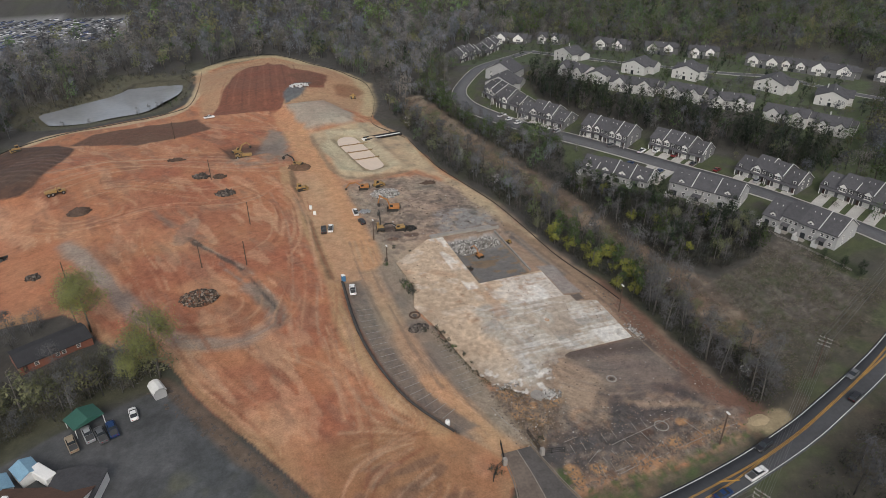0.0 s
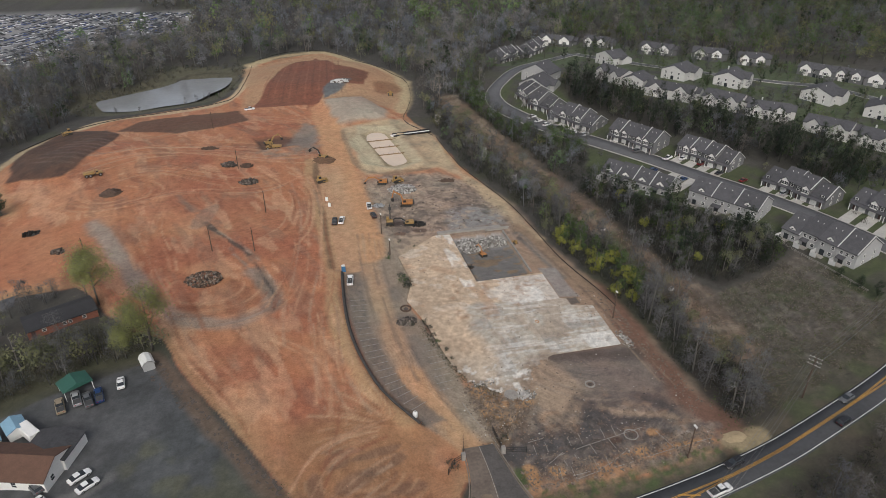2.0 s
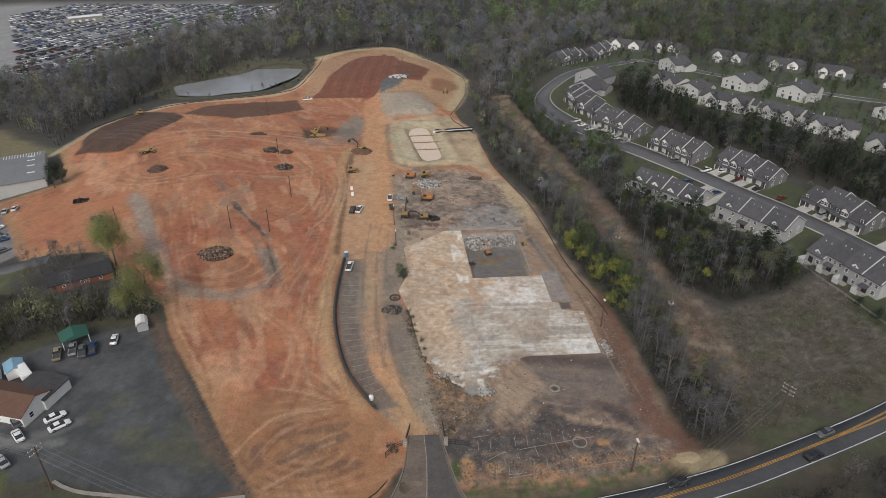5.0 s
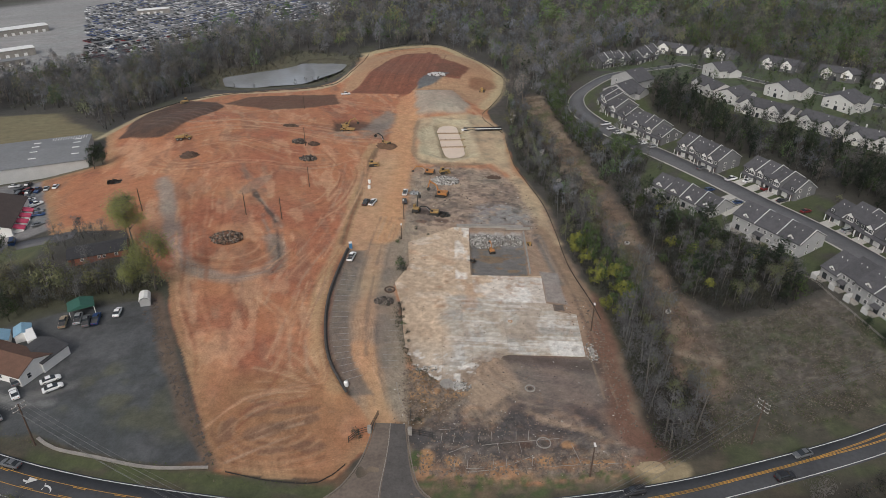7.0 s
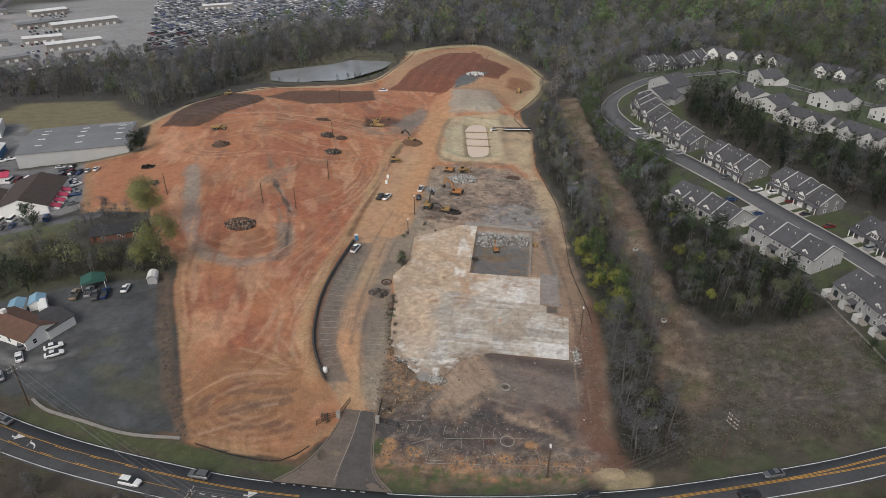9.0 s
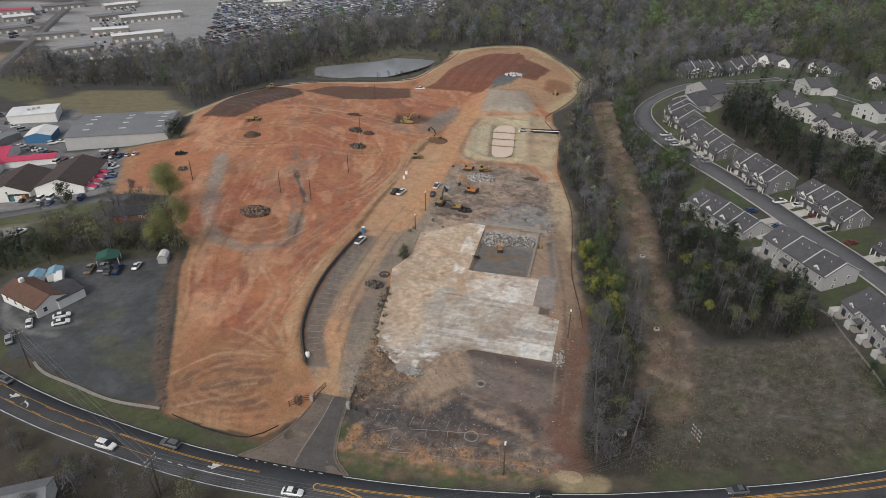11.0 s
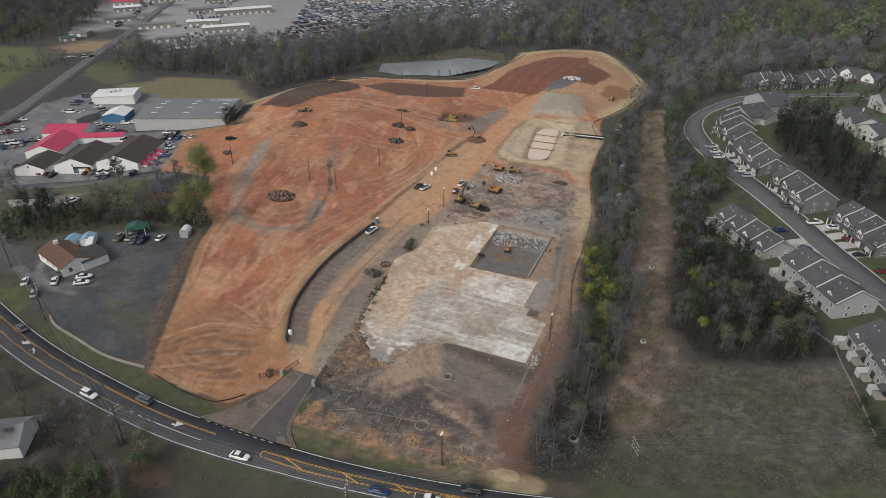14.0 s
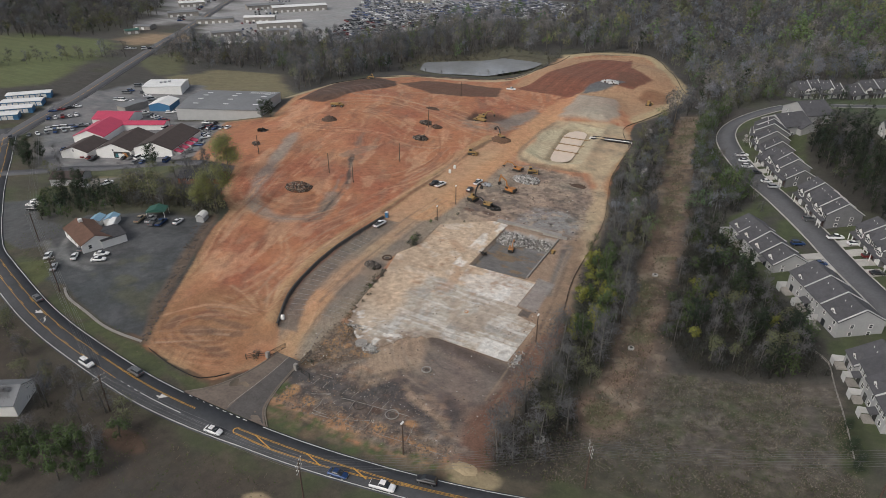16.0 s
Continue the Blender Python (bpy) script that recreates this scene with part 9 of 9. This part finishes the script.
heap(-12.2, 298.1, 4.8, 2.0, 1.0, 50, SOIL, "low dark soil heap", "soil_heap", (0.3, 0.9))
heap(67, 236.5, 6, 4.6, 1.5, 520, RUBBLE, "heap of broken grey concrete", size=(0.3, 1.3), mound=RUBBLE_BED)
heap(81, 186, 7, 5, 1.1, 700, RUBBLE, "broken concrete slabs at the pit wall", size=(0.3, 1.3), flat=0.6, mound=RUBBLE_BED)
heap(90.5, 187.5, 6, 4.2, 0.6, 420, RUBBLE, "broken concrete along the pit wall", size=(0.25, 1.1), flat=0.6, mound=RUBBLE_BED)
heap(38.6, 275, 5.5, 4.5, 1.8, 30, material("brown_fill", (0.13, 0.075, 0.045), 0.95, 0.3, 1.2, 0.08), "brown fill heap beneath an excavator", "soil_heap", (0.3, 0.6))
heap(54.5, 222.5, 2.6, 1.4, 0.8, 60, STEEL, "small heap of scrap metal", "scrap_pile", (0.4, 1.3), DARK_STEEL)
heap(66, 203.5, 3, 2, 0.5, 70, DARK_STEEL, "tangle of scrap steel bars", "scrap_pile", (0.6, 1.8), SOIL, flat=0.2)
heap(62, 397, 6, 3, 1.2, 110, material("white_scrap", (0.5, 0.5, 0.49), 0.7, 0.3, 1), "pale scrap heap beside the gravel mound", "scrap_pile", (0.4, 1.6), SOIL)
heap(76, 170.5, 1.6, 1.0, 0.4, 40, DARK_STEEL, "twisted steel on the pit floor", "scrap_pile", (0.4, 1.2), SOIL, flat=0.2)
heap(48.4, 142.6, 2.8, 1.3, 1.2, 160, BRUSH, "uprooted brush on the old island", "brush_pile", (0.5, 1.6), SOIL)
heap(-56, 205.2, 2.2, 1.4, 0.9, 40, BRUSH, "dark heap at the clay edge", "brush_pile", (0.5, 1.8), SOIL)
heap(-69, 224.5, 2.8, 1.3, 0.9, 40, DARK_STEEL, "stack of dark scrap at the clay edge", "scrap_pile", (0.8, 2.2), SOIL, flat=0.3)
heap(88, 243, 4, 2, 0.8, 30, SOIL, "low dark soil heap by the basins", "soil_heap", (0.3, 0.7))
heap(112.6, 79.6, 4.2, 2.4, 0.5, 0, material("pale_sand", (0.36, 0.28, 0.17), 0.95, 0.2, 1.5, 0.05), "low heap of pale sand at the roadside", "sand_heap")
heap(60, 112.5, 5, 1.6, 0.3, 130, RUBBLE, "crumbled slab edge", size=(0.2, 0.7), flat=0.6)
heap(70, 106, 4, 2.2, 0.5, 130, RUBBLE, "crumbled slab corner", size=(0.2, 0.9), flat=0.5)
heap(108, 122, 1.6, 5, 0.2, 110, RUBBLE, "crumbled slab edge", size=(0.2, 0.8), flat=0.5)
for x, y, r, w, mat, lab in ((88.8, 105.8, 1.2, 0.2, KERB, "round concrete manhole ring"), (89.7, 86.6, 1.6, 0.14, KERB, "round concrete kerb ring"), (80.9, 85.8, 1.6, 0.12, BRUSH, "round kerb ring dark with soot"), (49.7, 149.7, 1.5, 0.28, SOIL, "round planting ring full of soil"),
                             (86.4, 135.6, 0.5, 0.2, ORANGE, "rusty manhole ring in the slab")):
    o = thing("manhole_ring", lab, "ring", lay(x, y, 0, 0.05), "rings")
    ring = [(r * math.cos(2 * math.pi * k / 28), r * math.sin(2 * math.pi * k / 28), 0.15) for k in range(29)]
    part("ring", Shape().tube(ring, [w] * 29, 6).mesh("ring", mat, True), o)
    part("core", Shape().tube([(0, 0, -0.1), (0, 0, 0.1)], [r * 0.5, r * 0.45], 18).mesh("core", BRUSH), o, "dark infill")
for x, y, r in ((67.4, 106.8, 1.8),):
    o = thing("concrete_disc", "flat round grey concrete cap", "disc", lay(x, y), "rings")
    part("cap", Shape().tube([(0, 0, -0.2), (0, 0, 0.35)], [r, r * 0.97], 26).mesh("cap", KERB), o)
# litter of the demolition ground
rnd = random.Random(77)
for area, count, mat, lab, size in ((CHARCOAL, 260, WRECK, "scattered concrete crumbs", (0.12, 0.5)), ([(57, 93), (66, 96), (74, 104), (63, 110), (56, 112)], 520, WRECK, "scattered timber and waste", (0.12, 0.8)),
                                    ([(60, 77), (106, 78), (110, 84), (60, 83)], 520, WRECK, "scattered boards and earth clods", (0.12, 0.8)), (NORTH_MIX, 300, WRECK, "scattered rubble crumbs", (0.12, 0.5)),
                                    ([(108, 150), (113, 150), (114, 90), (108, 90)], 260, WRECK, "scattered waste on the brown track", (0.15, 0.7)), (SLAB, 90, WRECK, "scraps on the slab", (0.1, 0.4)),
                                    ([(-20, 140), (18, 76), (16, 75), (-24, 138)], 160, BRUSH, "scraps along the clay edge", (0.3, 1.2))):
    s = Shape()
    bx, by = [p[0] for p in area], [p[1] for p in area]
    done = 0
    while done < count:
        x, y = rnd.uniform(min(bx), max(bx)), rnd.uniform(min(by), max(by))
        if depth_inside(area, np.array([x]), np.array([y]))[0] < 0:
            continue
        d, t = rnd.uniform(*size), rnd.uniform(0, 3.1)
        z = land(x, y) + (0.24 if area is SLAB else -0.03)
        c, q = math.cos(t) * d / 2, math.sin(t) * d / 2
        w = rnd.uniform(0.2, 0.8)
        s.bar((x - c, y - q, z + 0.06), (x + c, y + q, z + 0.06 + rnd.uniform(0, 0.15)), d * w, 0.18)
        done += 1
    tagged(new("debris_litter", s.mesh("debris_litter", mat)), lab + " on bare ground", "debris", kind="stuff")
# crumbs of concrete, asphalt and wood over the torn-up ground
def crumbs(name, areas, tones, label, seed):
    own = np.random.RandomState(seed)
    co, fc, tn, n0 = [], [], [], 0
    for (ax, ay, bx, by), count, low, high in areas:
        px, py = own.uniform(ax, bx, count), own.uniform(ay, by, count)
        inside, raised = depth_inside(SITE, px, py) > 1, depth_inside(SLAB, px, py) > 0
        for x, y, keep, high_up in zip(px, py, inside, raised):
            if not keep:
                continue
            a, long, wide, tall = own.uniform(0, 6.28), own.uniform(low, high), own.uniform(0.3, 1.0), own.uniform(0.08, 0.3)
            base = np.array([(-1, -1, -0.4), (1, -0.8, -0.4), (0.9, 1, -0.4), (-0.8, 0.9, -0.4), (-0.7, -0.6, 1), (0.8, -0.5, 0.8), (0.5, 0.7, 1), (-0.6, 0.5, 0.7)]) * own.uniform(0.7, 1.2, (8, 3))
            base *= (long / 2, long * wide / 2, tall * min(1.0, long))
            z = land(x, y) + (0.3 if high_up else 0.0)
            co.append(np.stack([base[:, 0] * math.cos(a) - base[:, 1] * math.sin(a) + x, base[:, 0] * math.sin(a) + base[:, 1] * math.cos(a) + y, base[:, 2] + z], 1))
            fc.append(np.array([(4, 5, 6), (4, 6, 7), (0, 1, 5), (0, 5, 4), (1, 2, 6), (1, 6, 5), (2, 3, 7), (2, 7, 6), (3, 0, 4), (3, 4, 7)]) + n0)
            tn.append(np.tile(np.array(tones[own.randint(len(tones))]) * own.uniform(0.75, 1.2), (8, 1)))
            n0 += 8
    tagged(new(name, fast_mesh(name, np.concatenate(co), np.concatenate(fc), PIECES, np.concatenate(tn))), label, "debris", kind="stuff")


crumbs("rubble_crumbs", (((60, 77, 109, 92), 420, 0.12, 0.45), ((54, 92, 72, 110), 260, 0.12, 0.5), ((72, 92, 110, 118), 120, 0.15, 0.6), ((52, 195, 103, 250), 260, 0.2, 0.9), ((104, 120, 113, 150), 90, 0.15, 0.6)),
       ((0.42, 0.4, 0.36), (0.3, 0.27, 0.22), (0.05, 0.045, 0.042), (0.09, 0.075, 0.06), (0.2, 0.13, 0.085), (0.16, 0.12, 0.09), (0.12, 0.08, 0.055)), "scattered bits of broken concrete, asphalt and timber", 61)
crumbs("clay_clods", (((12, 78, 46, 104), 60, 0.15, 0.35), ((-30, 140, 30, 200), 60, 0.15, 0.4), ((-80, 200, 36, 300), 90, 0.2, 0.6)),
       ((0.3, 0.125, 0.065), (0.24, 0.11, 0.062), (0.42, 0.24, 0.14)), "clods of orange clay and roots left by the machines", 62)
crumbs("slab_scraps", (((56, 112, 105, 160), 70, 0.12, 0.35), ((55, 160, 76, 193), 30, 0.12, 0.35)), ((0.2, 0.14, 0.1), (0.3, 0.22, 0.15), (0.12, 0.1, 0.08)), "dark scraps on the bare floor slab", 63)
# kerb lines of the torn-up car park
old_kerbs = thing("broken_kerb", "remains of pale kerbs in the torn-up car park", "kerb", kind="structure")
for line in ([(71, 85.3), (75.4, 86), (93.6, 88.2)], [(71.3, 85.3), (71.6, 82.1)], [(74.3, 85.8), (74.5, 83.5)], [(63.6, 90.4), (69.2, 90.9)], [(71.6, 79.2), (79.5, 79.7), (86, 82.5)], [(96.1, 86.4), (97.2, 80.6)],
             [(69.8, 77.9), (77.9, 78.8), (84.7, 79.1), (96.7, 80.1), (107.4, 80.7)], [(67.8, 83.6), (73.5, 86.8)], [(54.5, 106.6), (55.6, 100.8), (57.7, 95.2), (58.5, 91)], [(79, 86.6), (79.3, 83.6)], [(84, 87.1), (84.4, 84)], [(89, 87.6), (89.4, 84.4)]):
    pts = curve(line, 1.6)
    s = Shape()
    for (ax, ay), (bx, by) in zip(pts, pts[1:]):
        if random.Random(int(ax * 31 + ay * 17)).random() < 0.8:
            s.bar((ax, ay, land(ax, ay) + 0.02), (bx, by, land(bx, by) + 0.02), 0.1, 0.16)
    if s.v:
        part("kerb_stone", s.mesh("kerb_stone", KERB), old_kerbs)
# the lot: canopy, sheds, trailers, barn shed
c = thing("canopy", "green-roofed open canopy over parked trucks", "canopy", lay(-35.5, 129.5, 30))
part("roof", Shape().extrude([(-3.4, 2.7), (3.4, 2.7), (3.4, 2.85), (0, 3.9), (-3.4, 2.85)], -2.6, 2.6).mesh("roof", GREEN), c)
for x in (-3.1, 3.1):
    for y in (-2.4, 2.4):
        part("post", Shape().box(x - 0.07, y - 0.07, -0.2, x + 0.07, y + 0.07, 2.7).mesh("post", WHITE), c)
b = thing("barn_shed", "small pale barn shed at the lot corner", "shed", lay(-20.5, 136, 20))
part("wall", Shape().extrude([(-1.4, -0.2), (1.4, -0.2), (1.4, 1.9), (0, 2.7), (-1.4, 1.9)], -2, 2).mesh("wall", SIDING), b)
part("roof", Shape().extrude([(-1.6, 1.75), (-1.0, 2.6), (0, 2.95), (1.0, 2.6), (1.6, 1.75), (1.6, 1.9), (1.0, 2.75), (0, 3.1), (-1.0, 2.75), (-1.6, 1.9)], -2.1, 2.1).mesh("roof", ROOF_PALE), b)
for x, y, t in ((-50, 115.5, 25), (-45.5, 118, 30)):
    b = thing("carport_shed", "white metal shed with a pale blue roof", "shed", lay(x, y, t), "lot sheds")
    part("wall", Shape().extrude([(-2, -0.2), (2, -0.2), (2, 2.2), (0, 3.0), (-2, 2.2)], -2.4, 2.4).mesh("wall", WHITE), b)
    part("roof", Shape().extrude([(-2.2, 2.1), (0, 3.05), (2.2, 2.1), (2.2, 2.25), (0, 3.2), (-2.2, 2.25)], -2.6, 2.6).mesh("roof", material("faded_blue_metal", (0.2, 0.34, 0.44), 0.5, 0.2, 1.5)), b)
tr = thing("box_trailer", "white box trailer beside the sheds", "trailer", lay(-42, 115.5, -50))
part("box", lofted([(-3, 1.15, 0.5, 2.5), (-2.9, 1.2, 0.45, 2.6), (2.9, 1.2, 0.45, 2.6), (3, 1.15, 0.5, 2.5)]).mesh("box", WHITE), tr)
for o in (-1.1, 1.1):
    part("wheel", WHEEL, tr, "", pose(-0.3, o, 0.34))
part("hitch", Shape().bar((3, 0, 0.5), (4.2, 0, 0.5), 0.12, 0.12).mesh("hitch", DARK_STEEL), tr)
# bushes on the old parking islands
for k, (x, y, z) in enumerate(((52.2, 164, 0.8), (52.8, 160.6, 0.8), (51.8, 166.8, 0.6), (53.0, 162.4, 0.7), (53.6, 141.5, 0.45), (54.2, 138.5, 0.4), (54.6, 135, 0.35), (54.9, 131.5, 0.35), (50.2, 180, 0.4), (51, 183, 0.35), (56.5, 191, 0.4), (47, 87, 0.5), (46, 88.5, 0.4), (60.5, 93, 0.4), (61, 187, 0.3), (49.5, 141, 0.4), (56.3, 128, 0.35), (56.8, 124, 0.3))):
    wood, crown = tree_parts(300 + k, "leafy" if k in (0, 7, 8) else "bush", 4.0, 2.6, 6, 260, 0.1)
    b = thing("bush", "ragged green-brown bush on an old parking island", "bush", lay(x, y, 40 * k, -0.1) @ Matrix.Scale(z, 4), "island bushes")
    part("stem", fast_mesh("stem", wood[0], wood[1], WOOD_LAND, np.tile(BARK, (len(wood[0]), 1))), b)
    part("foliage", fast_mesh("foliage", crown[0], crown[1], WOOD_LAND, crown[2]), b)
# driveways before the townhouses
pads = 0
for p, q in (((155, 288), (167, 263)), ((171, 254), (181, 231)), ((189.5, 226), (199, 203)), ((206, 190), (213.5, 165)), ((223, 163), (229, 138))):
    for k in range(4):
        f = (k + 0.5) / 4
        x, y = p[0] + (q[0] - p[0]) * f, p[1] + (q[1] - p[1]) * f
        d, _ = from_line(STREET, np.array([x]), np.array([y]))
        s = ribbon([(x - 0.2, y - 0.1), (x - 0.92 * (d[0] - 3.9), y - 0.38 * (d[0] - 3.9))], 2.0, -2.0, 0.16, 0.5)
        tagged(new("driveway_pad", s.mesh("driveway_pad", CONCRETE)), "pale concrete driveway before a garage", "driveway", "townhouse driveways", "structure")
for p, q in (((166.5, 208), (173, 197)), ((181, 188), (191, 172)), ((201, 150), (207, 134))):
    for k in range(3):
        f = (k + 0.5) / 3
        x, y = p[0] + (q[0] - p[0]) * f, p[1] + (q[1] - p[1]) * f
        d, _ = from_line(STREET, np.array([x]), np.array([y]))
        s = ribbon([(x, y), (x + 0.92 * (d[0] - 3.9), y + 0.38 * (d[0] - 3.9))], 1.8, -1.8, 0.16, 0.5)
        tagged(new("driveway_pad", s.mesh("driveway_pad", CONCRETE)), "pale concrete driveway before a garage", "driveway", "townhouse driveways", "structure")
# garden fence behind the near row
f = thing("garden_fence", "low pale garden fence behind the townhouses", "fence")
line = curve([(180, 156), (183, 152), (184.5, 142), (186.5, 130), (188, 118)], 2.5)
for a, b in zip(line, line[1:]):
    part("rail", Shape().bar((*a, land(*a) + 0.9), (*b, land(*b) + 0.9), 0.08, 0.12).bar((*a, land(*a) + 0.5), (*b, land(*b) + 0.5), 0.08, 0.12).mesh("rail", KERB), f)
    part("post", Shape().box(a[0] - 0.07, a[1] - 0.07, land(*a) - 0.2, a[0] + 0.07, a[1] + 0.07, land(*a) + 1.1).mesh("post", KERB), f)
for x, y, r in ((133, 184, 1.0), (135, 141, 0.9), (124, 96, 1.3)):
    o = thing("manhole_riser", "pale concrete manhole riser in the creek strip", "manhole", lay(x, y), "creek manholes")
    part("riser", Shape().tube([(0, 0, -0.3), (0, 0, 0.5)], [r, r * 0.95], 16).mesh("riser", CONCRETE), o)
    part("lid", Shape().tube([(0, 0, 0.48), (0, 0, 0.58)], [r * 0.5, r * 0.5], 12).mesh("lid", DARK_STEEL), o)
